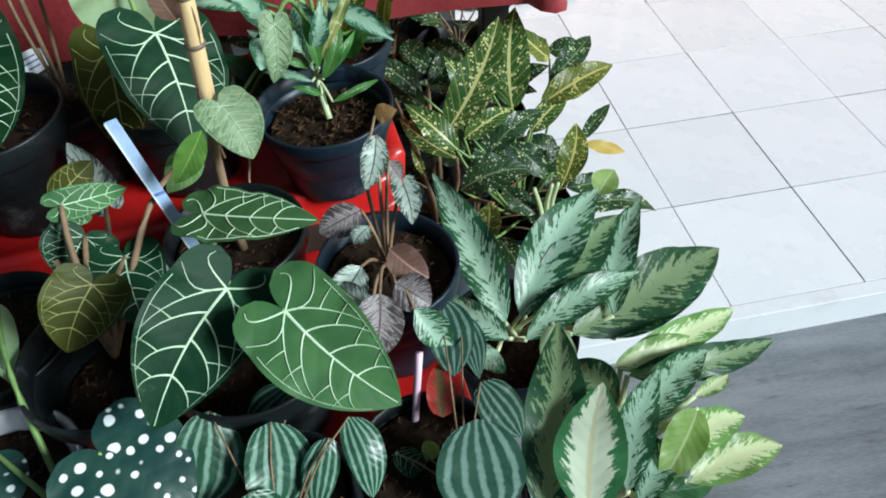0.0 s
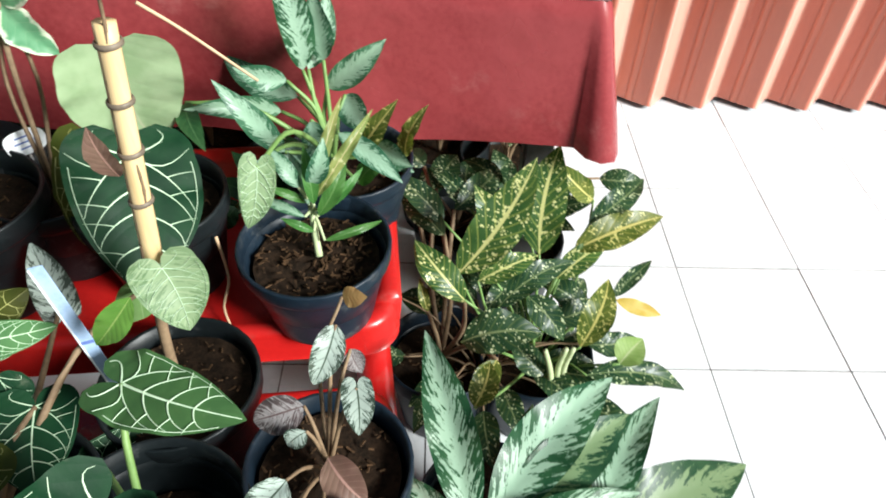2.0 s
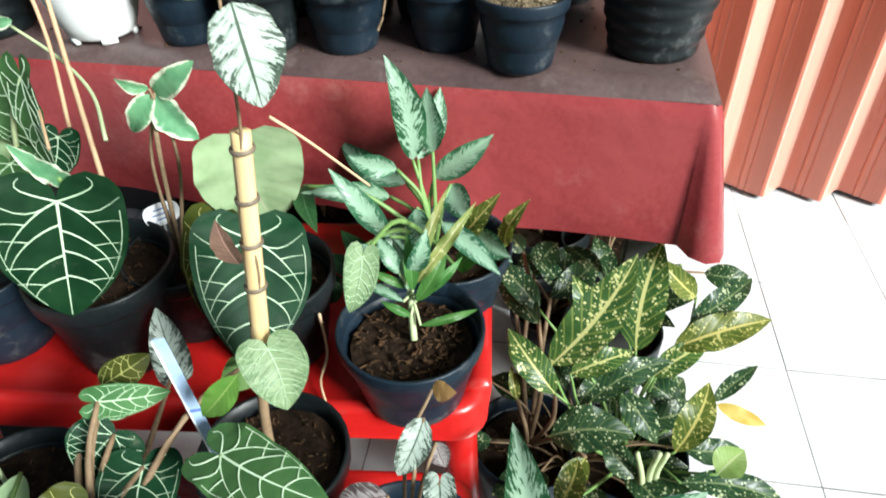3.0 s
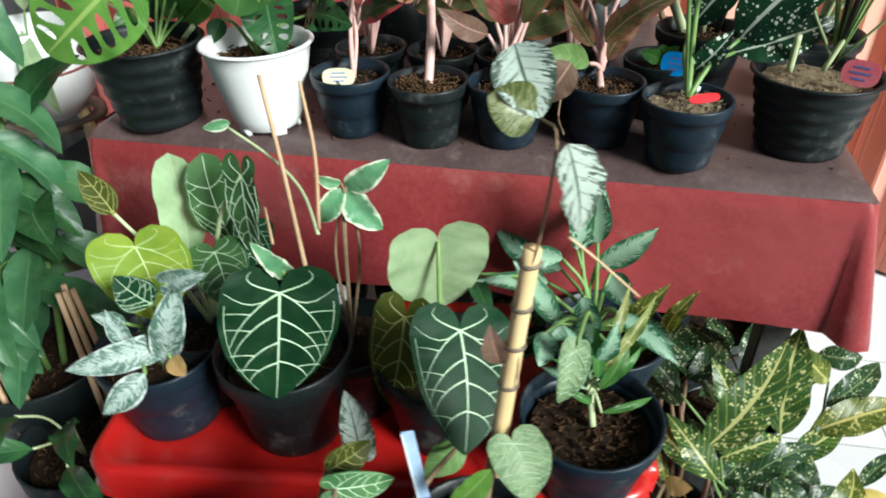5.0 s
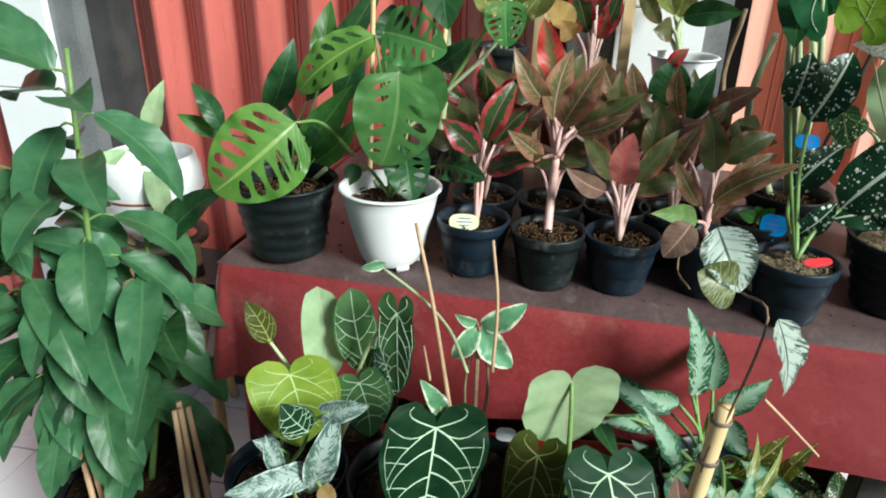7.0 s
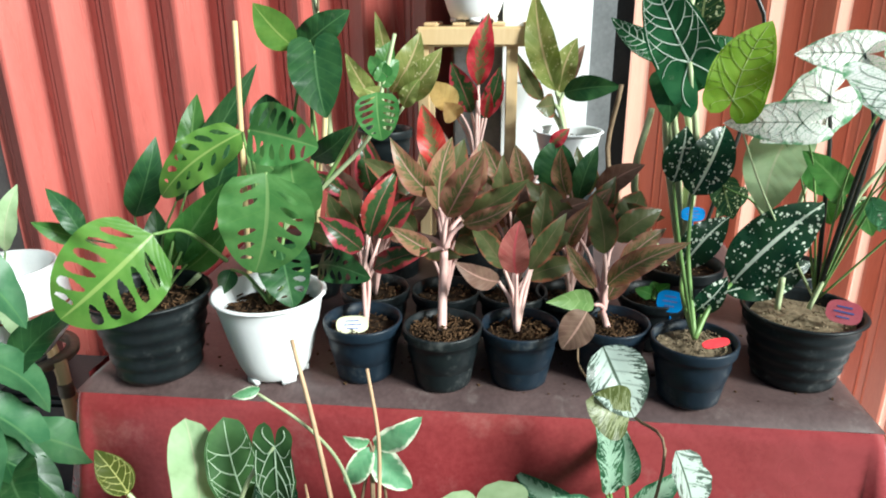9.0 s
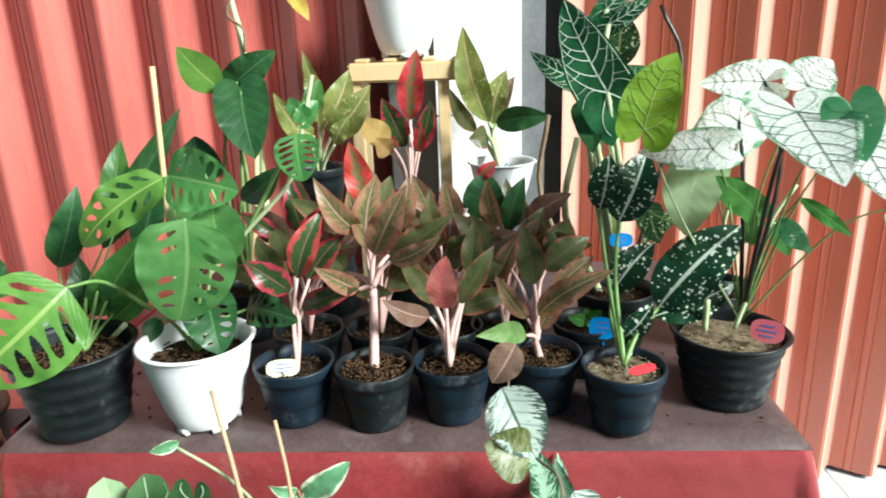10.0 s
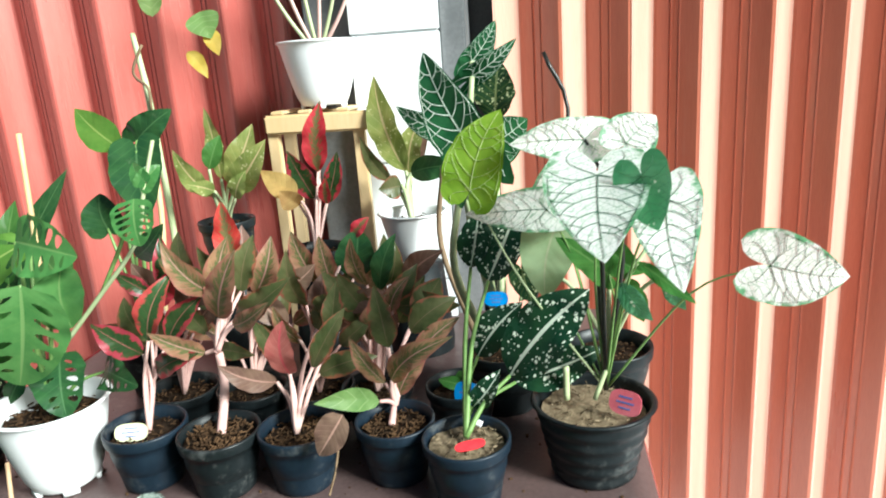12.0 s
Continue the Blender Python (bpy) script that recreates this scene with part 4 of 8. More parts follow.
def skirt():
    """The hanging sides of the cloth in one sheet, with soft folds, a rolled top and a hem."""
    bm = bmesh.new()
    r = 0.018
    way = []
    for k in range(40):
        way.append((Vector((TX0, TY1 + (TY0 + r - TY1) * k / 40, 0)), Vector((-1, 0, 0))))
    for k in range(7):
        a = math.pi + math.pi / 2 * k / 6
        way.append((Vector((TX0 + r + r * math.cos(a), TY0 + r + r * math.sin(a), 0)), Vector((math.cos(a), math.sin(a), 0))))
    for k in range(1, 110):
        way.append((Vector((TX0 + r + (TX1 - TX0 - 2 * r) * k / 110, TY0, 0)), Vector((0, -1, 0))))
    for k in range(7):
        a = 1.5 * math.pi + math.pi / 2 * k / 6
        way.append((Vector((TX1 - r + r * math.cos(a), TY0 + r + r * math.sin(a), 0)), Vector((math.cos(a), math.sin(a), 0))))
    for k in range(1, 41):
        way.append((Vector((TX1, TY0 + r + (TY1 - TY0 - r) * k / 40, 0)), Vector((1, 0, 0))))
    k = 26
    rows = []
    for j in range(k + 1):
        v = j / k
        row = []
        for p, o in way:
            corner = abs(o.x * o.y) * 2
            side = abs(o.x) > 0.9
            u = p.x * 1.0 + (p.y if side else 0)
            fold = 0.010 * v * math.sin(u * 17 + 1) + 0.018 * v * noise.noise(Vector((p.x * 5, p.y * 5, v * 1.2))) + 0.0012 * noise.noise(Vector((p.x * 40, p.y * 40, v * 14)))
            q = p + o * (0.010 * v + fold * (1 - corner) + (0.055 if p.x > 0 else 0.03) * v * corner + (0.022 * v if side else 0) + 0.004 * math.sin(min(v * 14, math.pi / 2)))
            q.z = TZ - 0.020 - (0.236 + 0.006 * corner - 0.006 * (p.x + 0.8)) * v - 0.005 * v * math.sin(u * 13)
            row.append(bm.verts.new(q))
        rows.append(row)
    for a, b in zip(rows, rows[1:]):
        for i in range(len(way) - 1):
            bm.faces.new((a[i], b[i], b[i + 1], a[i + 1]))
    return part("cloth", bm, M_CLOTH, table, "hanging red vinyl cloth with scuffs")


skirt()
# soil crumbs on the cover
bm = bmesh.new()
for i in range(170):
    x, y, s = random.uniform(TX0 + 0.03, TX1 - 0.03), random.uniform(TY0 + 0.03, TY0 + 0.30), random.uniform(0.0008, 0.0032)
    box(bm, -s, s, -s * 0.6, s * 0.6, 0, s * 0.6, 0, Matrix.Translation((x, y, TZ + 0.0005)) @ Matrix.Rotation(random.uniform(0, 3), 4, "Z"))
tagged(new("soil_crumbs", mesh_of("soil_crumbs", bm, M_HUSK, False)), "dry soil crumbs scattered on the table cover", "soil crumbs", kind="stuff")


# ---- red plastic tables in front ----
def rounded(bm, x0, x1, y0, y1, z0, z1, r, m, n=6, inset=0.0):
    out = []
    for cx, cy, a0 in ((x1 - r, y1 - r, 0), (x0 + r, y1 - r, 90), (x0 + r, y0 + r, 180), (x1 - r, y0 + r, 270)):
        for i in range(n + 1):
            a = radians(a0 + 90 * i / n)
            out.append((cx + r * math.cos(a), cy + r * math.sin(a)))
    rings = []
    for z, g in ((z0, 0.004), (z0 + 0.006, 0.0), (z1 - 0.010, 0.0), (z1 - 0.003, -0.003), (z1, -0.009), (z1, -0.018), (z1 - 0.005, -0.024), (z1 - 0.005, -0.05)):
        cx, cy = (x0 + x1) / 2, (y0 + y1) / 2
        fx, fy = 1 + 2 * g / (x1 - x0), 1 + 2 * g / (y1 - y0)
        rings.append([bm.verts.new(m @ Vector((cx + (x - cx) * fx, cy + (y - cy) * fy, z))) for x, y in out])
    for a, b in zip(rings, rings[1:]):
        for i in range(len(out)):
            bm.faces.new((a[i], a[(i + 1) % len(out)], b[(i + 1) % len(out)], b[i]))
    bm.faces.new(rings[-1])
    return bm


def plastic_table(x, y, turn, w, d, h, label, arm=False):
    t = thing("plastic_table", x, y, 0, label, "plastic table", "red plastic tables")
    m = pose(x, y, 0, 0, 0, turn)
    part("tabletop", rounded(bmesh.new(), -w / 2, w / 2, -d / 2, d / 2, h - 0.055, h, 0.05, m), M_RED, t)
    for sx in (-1, 1):
        for sy in (-1, 1):
            lx, ly = sx * (w / 2 - 0.045), sy * (d / 2 - 0.045)
            bm = bmesh.new()
            tube(bm, [m @ Vector((lx + sx * 0.03, ly + sy * 0.03, 0)), m @ Vector((lx, ly, h - 0.04))], 0.017, 0.032, 8)
            part("leg", bm, M_RED, t)
    if arm:
        # upstanding moulded side
        bm = bmesh.new()
        n = 24
        rows = []
        for i in range(n + 1):
            k = i / n
            yy = -d / 2 + d * (0.10 + 0.86 * k)
            hh = 0.012 + 0.075 * k ** 1.6
            xo = w / 2
            rows.append([bm.verts.new(m @ Vector(q)) for q in ((xo - 0.036, yy, h - 0.006), (xo - 0.024, yy, h + hh * 0.55), (xo - 0.016, yy, h + hh * 0.95), (xo - 0.008, yy, h + hh), (xo + 0.002, yy, h + hh * 0.9), (xo + 0.008, yy, h + hh * 0.4), (xo + 0.004, yy, h - 0.04))])
        for a, b in zip(rows, rows[1:]):
            for q in range(6):
                bm.faces.new((a[q], a[q + 1], b[q + 1], b[q]))
        bm.faces.new(rows[0][::-1])
        bm.faces.new(rows[-1])
        part("side_rim", bm, M_RED, t, "upstanding moulded rim")
    return t


plastic_table(-0.265, 1.060, 8, 0.83, 0.42, 0.47, "glossy red plastic table holding potted anthuriums", arm=True)
plastic_table(-0.225, 0.590, 8, 0.86, 0.43, 0.41, "low red plastic table set in front of the other")

# ---- plants on the table, front row ----

p = thing("potted_plant", -0.710, 1.289, 0.800, "broad-leaved green plant in a ribbed black plastic pot", "potted plant")
put_pot(p, -0.710, 1.289, 0.800, "ribbed", 0.097, 0.142, M_BLACK, "husk", 0.80)
leaf(p, (-0.812, 1.450, 1.016), (-0.748, 1.450, 1.165), 0.073, "lance", "deep", (0.35, -0.93, -0.13), stalk=(-0.700, 1.309, 0.920))
leaf(p, (-0.957, 1.500, 0.952), (-1.017, 1.500, 1.055), 0.053, "lance", "deep", (0.49, -0.82, 0.29), stalk=(-0.700, 1.309, 0.920))
leaf(p, (-0.983, 1.550, 0.933), (-1.063, 1.500, 0.984), 0.041, "lance", "green", (0.61, -0.77, 0.20), stalk=(-0.700, 1.309, 0.920))
leaf(p, (-0.754, 1.500, 1.033), (-0.588, 1.550, 1.283), 0.069, "lance", "deep", (0.29, -0.96, 0.01), stalk=(-0.700, 1.309, 0.920))
leaf(p, (-0.732, 1.400, 0.942), (-0.621, 1.420, 1.090), 0.066, "lance", "green", (0.21, -0.98, -0.01), stalk=(-0.700, 1.309, 0.920))
leaf(p, (-0.694, 1.400, 0.948), (-0.668, 1.420, 1.046), 0.050, "lance", "deep", (0.35, -0.93, 0.11), stalk=(-0.700, 1.309, 0.920))
leaf(p, (-0.708, 1.400, 0.931), (-0.605, 1.400, 1.033), 0.048, "lance", "green", (0.06, -1.00, -0.06), stalk=(-0.700, 1.309, 0.920))
leaf(p, (-0.792, 1.380, 0.965), (-0.789, 1.330, 0.885), 0.045, "lance", "green", (0.47, -0.74, 0.48), stalk=(-0.700, 1.309, 0.920))
leaf(p, (-0.719, 1.500, 1.077), (-0.709, 1.550, 1.230), 0.053, "lance", "green", (0.40, -0.88, 0.26), stalk=(-0.700, 1.309, 0.920))
leaf(p, (-0.682, 1.500, 1.034), (-0.626, 1.500, 1.162), 0.062, "lance", "deep", (0.26, -0.96, -0.10), stalk=(-0.700, 1.309, 0.920))
leaf(p, (-0.767, 1.420, 0.928), (-0.770, 1.450, 1.037), 0.056, "lance", "deep", (0.43, -0.86, 0.26), stalk=(-0.700, 1.309, 0.920))
stick(p, "cut_stem", [(-0.739, 1.370, 0.900), (-0.745, 1.360, 0.936)], 0.005, 0.006, STEM["pale"])
stick(p, "cut_stem", [(-0.709, 1.370, 0.895), (-0.655, 1.360, 0.943)], 0.004, 0.005, STEM["pale"])

p = thing("potted_plant", -0.506, 1.292, 0.800, "swiss cheese vine on a cane in a white plastic pot", "potted plant")
put_pot(p, -0.506, 1.292, 0.800, "white", 0.089, 0.142, M_WHITE, "husk", 0.82)
leaf(p, (-0.629, 1.190, 1.074), (-0.739, 1.110, 0.972), 0.144, "monst", "monst_y", (0.42, -0.87, 0.25), arch=0.1, stalk=(-0.579, 1.310, 0.990), stalk_r=0.003, holes=2)
leaf(p, (-0.479, 1.260, 1.151), (-0.504, 1.240, 0.998), 0.139, "monst", "monst", (0.29, -0.95, 0.09), stalk=(-0.506, 1.292, 0.925), stalk_r=0.003, holes=1)
leaf(p, (-0.523, 1.320, 1.203), (-0.411, 1.300, 1.181), 0.095, "monst", "monst", (-0.12, -0.96, 0.25), stalk=(-0.506, 1.292, 0.925), stalk_r=0.003, holes=2)
leaf(p, (-0.464, 1.330, 1.154), (-0.428, 1.280, 1.076), 0.083, "round", "monst", (0.14, -0.82, 0.56), stalk=(-0.506, 1.292, 0.925), stalk_r=0.003)
leaf(p, (-0.566, 1.400, 1.185), (-0.705, 1.360, 1.083), 0.079, "monst", "monst_y", (0.02, -0.94, 0.33), arch=0.14, stalk=(-0.506, 1.292, 0.925), stalk_r=0.003, holes=1)
leaf(p, (-0.491, 1.320, 1.016), (-0.456, 1.260, 0.936), 0.103, "monst", "deep", (0.18, -0.76, 0.62), stalk=(-0.506, 1.292, 0.925), stalk_r=0.003, holes=1)
leaf(p, (-0.435, 1.340, 0.975), (-0.336, 1.270, 0.984), 0.066, "monst", "deep", (-0.55, -0.71, 0.45), stalk=(-0.506, 1.292, 0.925), stalk_r=0.003, holes=1)
leaf(p, (-0.498, 1.380, 1.109), (-0.549, 1.400, 1.153), 0.076, "round", "monst", (0.04, -0.90, 0.44), stalk=(-0.506, 1.292, 0.925), stalk_r=0.003)
leaf(p, (-0.583, 1.330, 0.967), (-0.589, 1.300, 0.934), 0.037, "lance", "deep", (0.40, -0.72, 0.57), stalk=(-0.506, 1.292, 0.925), stalk_r=0.003)
leaf(p, (-0.325, 1.340, 1.258), (-0.316, 1.320, 1.189), 0.067, "monst", "monst", (0.12, -0.95, 0.27), holes=2)
leaf(p, (-0.319, 1.360, 1.275), (-0.297, 1.380, 1.302), 0.035, "heart", "monst", (0.34, -0.88, 0.32))
leaf(p, (-0.316, 1.360, 1.283), (-0.342, 1.380, 1.308), 0.031, "heart", "monst", (-0.23, -0.87, 0.44))
stick(p, "vine", [(-0.511, 1.360, 1.016), (-0.425, 1.360, 1.103), (-0.342, 1.350, 1.188), (-0.319, 1.360, 1.266), (-0.302, 1.380, 1.340)], 0.0042, 0.003, STEM["pale"])
stick(p, "vine", [(-0.425, 1.360, 1.103), (-0.372, 1.360, 1.188), (-0.353, 1.350, 1.223)], 0.0036, 0.003, STEM["green"])
stick(p, "cane", [(-0.585, 1.400, 0.867), (-0.582, 1.420, 1.078), (-0.576, 1.440, 1.359)], 0.005, 0.0046, M_BAMBOO, "pale thin bamboo cane")
stick(p, "stem", [(-0.575, 1.360, 0.934), (-0.553, 1.360, 0.892)], 0.006, 0.005, STEM["pale"])
stick(p, "stem", [(-0.565, 1.360, 0.934), (-0.530, 1.350, 0.907)], 0.005, 0.004, STEM["pale"])

p = thing("potted_plant", -0.356, 1.304, 0.800, "red-edged aglaonema in a small dark pot on the table", "potted plant", "small pots along the table")
put_pot(p, -0.356, 1.304, 0.800, "small", 0.064, 0.101, M_NAVY, "dark", 0.80)
leaf(p, (-0.347, 1.340, 1.027), (-0.300, 1.360, 1.135), 0.054, "lance", "aglao", (0.09, -0.99, 0.14), stalk=(-0.351, 1.304, 0.885), stalk_r=0.0032, stalk_mat="pink")
leaf(p, (-0.360, 1.340, 1.005), (-0.420, 1.310, 1.068), 0.056, "lance", "aglao", (0.47, -0.88, 0.05), stalk=(-0.351, 1.304, 0.885), stalk_r=0.0032, stalk_mat="pink")
leaf(p, (-0.343, 1.340, 0.971), (-0.242, 1.300, 1.023), 0.046, "lance", "aglao", (-0.42, -0.90, 0.11), stalk=(-0.351, 1.304, 0.885), stalk_r=0.0032, stalk_mat="pink")
leaf(p, (-0.375, 1.390, 1.007), (-0.434, 1.420, 1.076), 0.050, "lance", "copper_g", (0.06, -0.90, 0.43), stalk=(-0.351, 1.304, 0.885), stalk_r=0.0032, stalk_mat="pink")
leaf(p, (-0.338, 1.380, 1.011), (-0.277, 1.400, 1.082), 0.049, "lance", "aglao", (0.07, -0.98, 0.21), stalk=(-0.351, 1.304, 0.885), stalk_r=0.0032, stalk_mat="pink")
leaf(p, (-0.343, 1.370, 1.074), (-0.306, 1.380, 1.136), 0.043, "lance", "red", (0.07, -0.99, 0.11), stalk=(-0.351, 1.304, 0.885), stalk_r=0.0032, stalk_mat="pink")
leaf(p, (-0.398, 1.450, 1.018), (-0.422, 1.480, 1.082), 0.045, "lance", "copper_g", (0.12, -0.89, 0.44), stalk=(-0.351, 1.304, 0.885), stalk_r=0.0032, stalk_mat="pink")

p = thing("potted_plant", -0.223, 1.289, 0.800, "tall coppery aglaonema with pink stalks in a black pot", "potted plant", "small pots along the table")
put_pot(p, -0.223, 1.289, 0.800, "small", 0.063, 0.101, M_BLACK, "husk", 0.86)
stick(p, "stem", [(-0.225, 1.295, 0.882), (-0.227, 1.335, 0.950), (-0.224, 1.330, 1.010)], 0.008, 0.0065, STEM["pink"])
leaf(p, (-0.220, 1.340, 1.064), (-0.160, 1.300, 1.183), 0.065, "lance", "copper", (-0.20, -0.95, -0.22), stalk=(-0.222, 1.324, 1.017), stalk_r=0.004, stalk_mat="pink")
leaf(p, (-0.237, 1.380, 1.059), (-0.217, 1.400, 1.181), 0.057, "lance", "copper", (0.03, -0.99, 0.15), stalk=(-0.222, 1.324, 1.017), stalk_r=0.004, stalk_mat="pink")
leaf(p, (-0.247, 1.400, 1.082), (-0.310, 1.360, 1.184), 0.051, "lance", "copper", (0.33, -0.93, -0.13), stalk=(-0.222, 1.324, 1.017), stalk_r=0.004, stalk_mat="pink")
leaf(p, (-0.200, 1.360, 1.057), (-0.093, 1.330, 1.131), 0.048, "lance", "copper_g", (-0.31, -0.95, 0.06), stalk=(-0.222, 1.324, 1.017), stalk_r=0.004, stalk_mat="pink")
leaf(p, (-0.194, 1.330, 1.056), (-0.111, 1.280, 1.110), 0.036, "lance", "copper", (-0.52, -0.85, -0.01), stalk=(-0.222, 1.324, 1.017), stalk_r=0.004, stalk_mat="pink")
leaf(p, (-0.269, 1.450, 1.070), (-0.379, 1.450, 1.133), 0.051, "lance", "copper_g", (0.11, -0.97, 0.20), stalk=(-0.222, 1.324, 1.017), stalk_r=0.004, stalk_mat="pink")
leaf(p, (-0.247, 1.330, 1.010), (-0.299, 1.270, 1.068), 0.037, "lance", "copper", (0.65, -0.75, -0.10), stalk=(-0.222, 1.324, 1.017), stalk_r=0.004, stalk_mat="pink")
leaf(p, (-0.248, 1.480, 1.103), (-0.282, 1.520, 1.218), 0.062, "lance", "red", (0.01, -0.95, 0.32), stalk=(-0.222, 1.324, 1.017), stalk_r=0.004, stalk_mat="pink")
leaf(p, (-0.278, 1.400, 1.015), (-0.328, 1.420, 1.058), 0.048, "lance", "copper_g", (-0.02, -0.92, 0.38), stalk=(-0.222, 1.324, 1.017), stalk_r=0.004, stalk_mat="pink")
leaf(p, (-0.228, 1.440, 1.073), (-0.202, 1.460, 1.167), 0.053, "lance", "copper_g", (0.02, -0.98, 0.19), stalk=(-0.222, 1.324, 1.017), stalk_r=0.004, stalk_mat="pink")
leaf(p, (-0.273, 1.420, 0.976), (-0.202, 1.400, 0.974), 0.039, "lance", "copper_g", (-0.23, -0.91, 0.34), stalk=(-0.222, 1.324, 1.017), stalk_r=0.004, stalk_mat="pink")

p = thing("potted_plant", -0.100, 1.306, 0.800, "salmon-leaved aglaonema in a small black pot", "potted plant", "small pots along the table")
put_pot(p, -0.100, 1.306, 0.800, "small", 0.063, 0.100, M_NAVY, "husk", 0.80)
leaf(p, (-0.108, 1.320, 0.979), (-0.105, 1.310, 1.070), 0.056, "oval", "pink", (-0.08, -0.99, -0.11), stalk=(-0.105, 1.306, 0.885), stalk_r=0.0036, stalk_mat="pink")
leaf(p, (-0.128, 1.360, 0.971), (-0.186, 1.380, 1.044), 0.043, "lance", "copper_g", (0.01, -0.97, 0.26), stalk=(-0.105, 1.306, 0.885), stalk_r=0.0036, stalk_mat="pink")
leaf(p, (-0.087, 1.360, 0.971), (-0.030, 1.380, 1.064), 0.044, "lance", "copper_g", (-0.13, -0.95, 0.28), stalk=(-0.105, 1.306, 0.885), stalk_r=0.0036, stalk_mat="pink")
leaf(p, (-0.136, 1.330, 0.961), (-0.202, 1.280, 1.011), 0.037, "lance", "brown", (0.58, -0.81, 0.04), stalk=(-0.105, 1.306, 0.885), stalk_r=0.0036, stalk_mat="pink")
leaf(p, (-0.092, 1.400, 0.940), (0.005, 1.420, 0.963), 0.045, "lance", "copper_g", (0.08, -0.92, 0.39), stalk=(-0.105, 1.306, 0.885), stalk_r=0.0036, stalk_mat="pink")
leaf(p, (-0.106, 1.450, 0.999), (-0.077, 1.480, 1.057), 0.048, "oval", "copper_g", (0.00, -0.90, 0.44), stalk=(-0.105, 1.306, 0.885), stalk_r=0.0036, stalk_mat="pink")
leaf(p, (-0.072, 1.420, 0.999), (-0.063, 1.450, 1.086), 0.045, "lance", "copper_g", (-0.10, -0.94, 0.32), stalk=(-0.105, 1.306, 0.885), stalk_r=0.0036, stalk_mat="pink")

p = thing("potted_plant", 0.046, 1.333, 0.800, "coppery aglaonema with a pink stem in a small dark pot", "potted plant", "small pots along the table")
put_pot(p, 0.046, 1.333, 0.800, "small", 0.062, 0.099, M_NAVY, "husk", 0.80)
stick(p, "stem", [(0.041, 1.331, 0.887), (0.037, 1.370, 0.898)], 0.006, 0.005, STEM["pink"])
leaf(p, (0.040, 1.360, 0.948), (0.146, 1.300, 1.045), 0.051, "lance", "copper", (-0.55, -0.83, 0.10), stalk=(0.040, 1.372, 0.899), stalk_r=0.0036, stalk_mat="pink")
leaf(p, (0.035, 1.380, 0.995), (0.014, 1.400, 1.092), 0.054, "lance", "copper_g", (-0.17, -0.97, 0.15), stalk=(0.040, 1.372, 0.899), stalk_r=0.0036, stalk_mat="pink")
leaf(p, (0.020, 1.350, 0.917), (-0.059, 1.280, 0.949), 0.036, "lance", "wan", (0.65, -0.71, 0.27), stalk=(0.040, 1.372, 0.899), stalk_r=0.0036, stalk_mat="pink")
leaf(p, (0.045, 1.380, 0.913), (0.096, 1.400, 0.983), 0.043, "lance", "copper", (-0.19, -0.90, 0.39), stalk=(0.040, 1.372, 0.899), stalk_r=0.0036, stalk_mat="pink")
leaf(p, (0.024, 1.380, 0.934), (-0.029, 1.380, 1.013), 0.039, "lance", "copper", (0.04, -1.00, 0.03), stalk=(0.040, 1.372, 0.899), stalk_r=0.0036, stalk_mat="pink")
leaf(p, (0.058, 1.440, 0.998), (0.137, 1.460, 1.050), 0.060, "lance", "copper_g", (-0.05, -0.91, 0.40), stalk=(0.040, 1.372, 0.899), stalk_r=0.0036, stalk_mat="pink")
leaf(p, (-0.012, 1.480, 1.010), (-0.069, 1.480, 1.090), 0.052, "lance", "copper_g", (0.03, -1.00, 0.02), stalk=(0.040, 1.372, 0.899), stalk_r=0.0036, stalk_mat="pink")
leaf(p, (0.064, 1.460, 1.017), (0.106, 1.500, 1.072), 0.059, "lance", "copper_g", (-0.02, -0.83, 0.56), stalk=(0.040, 1.372, 0.899), stalk_r=0.0036, stalk_mat="pink")
leaf(p, (0.067, 1.420, 0.959), (0.143, 1.440, 1.023), 0.042, "lance", "copper", (-0.12, -0.90, 0.41), stalk=(0.040, 1.372, 0.899), stalk_r=0.0036, stalk_mat="pink")

p = thing("potted_plant", 0.164, 1.277, 0.800, "dark leaves with white flecks in a small black pot", "potted plant", "small pots along the table")
put_pot(p, 0.164, 1.277, 0.800, "small", 0.064, 0.102, M_NAVY, "grit", 0.86)
leaf(p, (0.227, 1.340, 0.966), (0.343, 1.340, 1.100), 0.091, "oval", "flecked", (-0.36, -0.87, 0.33), stalk=(0.164, 1.277, 0.900), stalk_r=0.0036)
leaf(p, (0.232, 1.380, 0.935), (0.370, 1.400, 0.985), 0.061, "lance", "flecked", (-0.05, -0.88, 0.47), stalk=(0.164, 1.277, 0.900), stalk_r=0.0036)
leaf(p, (0.170, 1.320, 0.924), (0.214, 1.320, 0.986), 0.037, "lance", "flecked", (-0.39, -0.88, 0.29), stalk=(0.164, 1.277, 0.900), stalk_r=0.0036)
leaf(p, (0.171, 1.420, 0.961), (0.246, 1.450, 1.043), 0.060, "lance", "flecked", (-0.18, -0.87, 0.46), stalk=(0.164, 1.277, 0.900), stalk_r=0.0036)
leaf(p, (0.189, 1.480, 1.070), (0.240, 1.520, 1.184), 0.078, "oval", "flecked", (-0.24, -0.89, 0.40), stalk=(0.164, 1.277, 0.900), stalk_r=0.0036)
leaf(p, (0.159, 1.500, 1.087), (0.176, 1.520, 1.183), 0.059, "lance", "flecked", (-0.29, -0.93, 0.23), stalk=(0.164, 1.277, 0.900), stalk_r=0.0036)

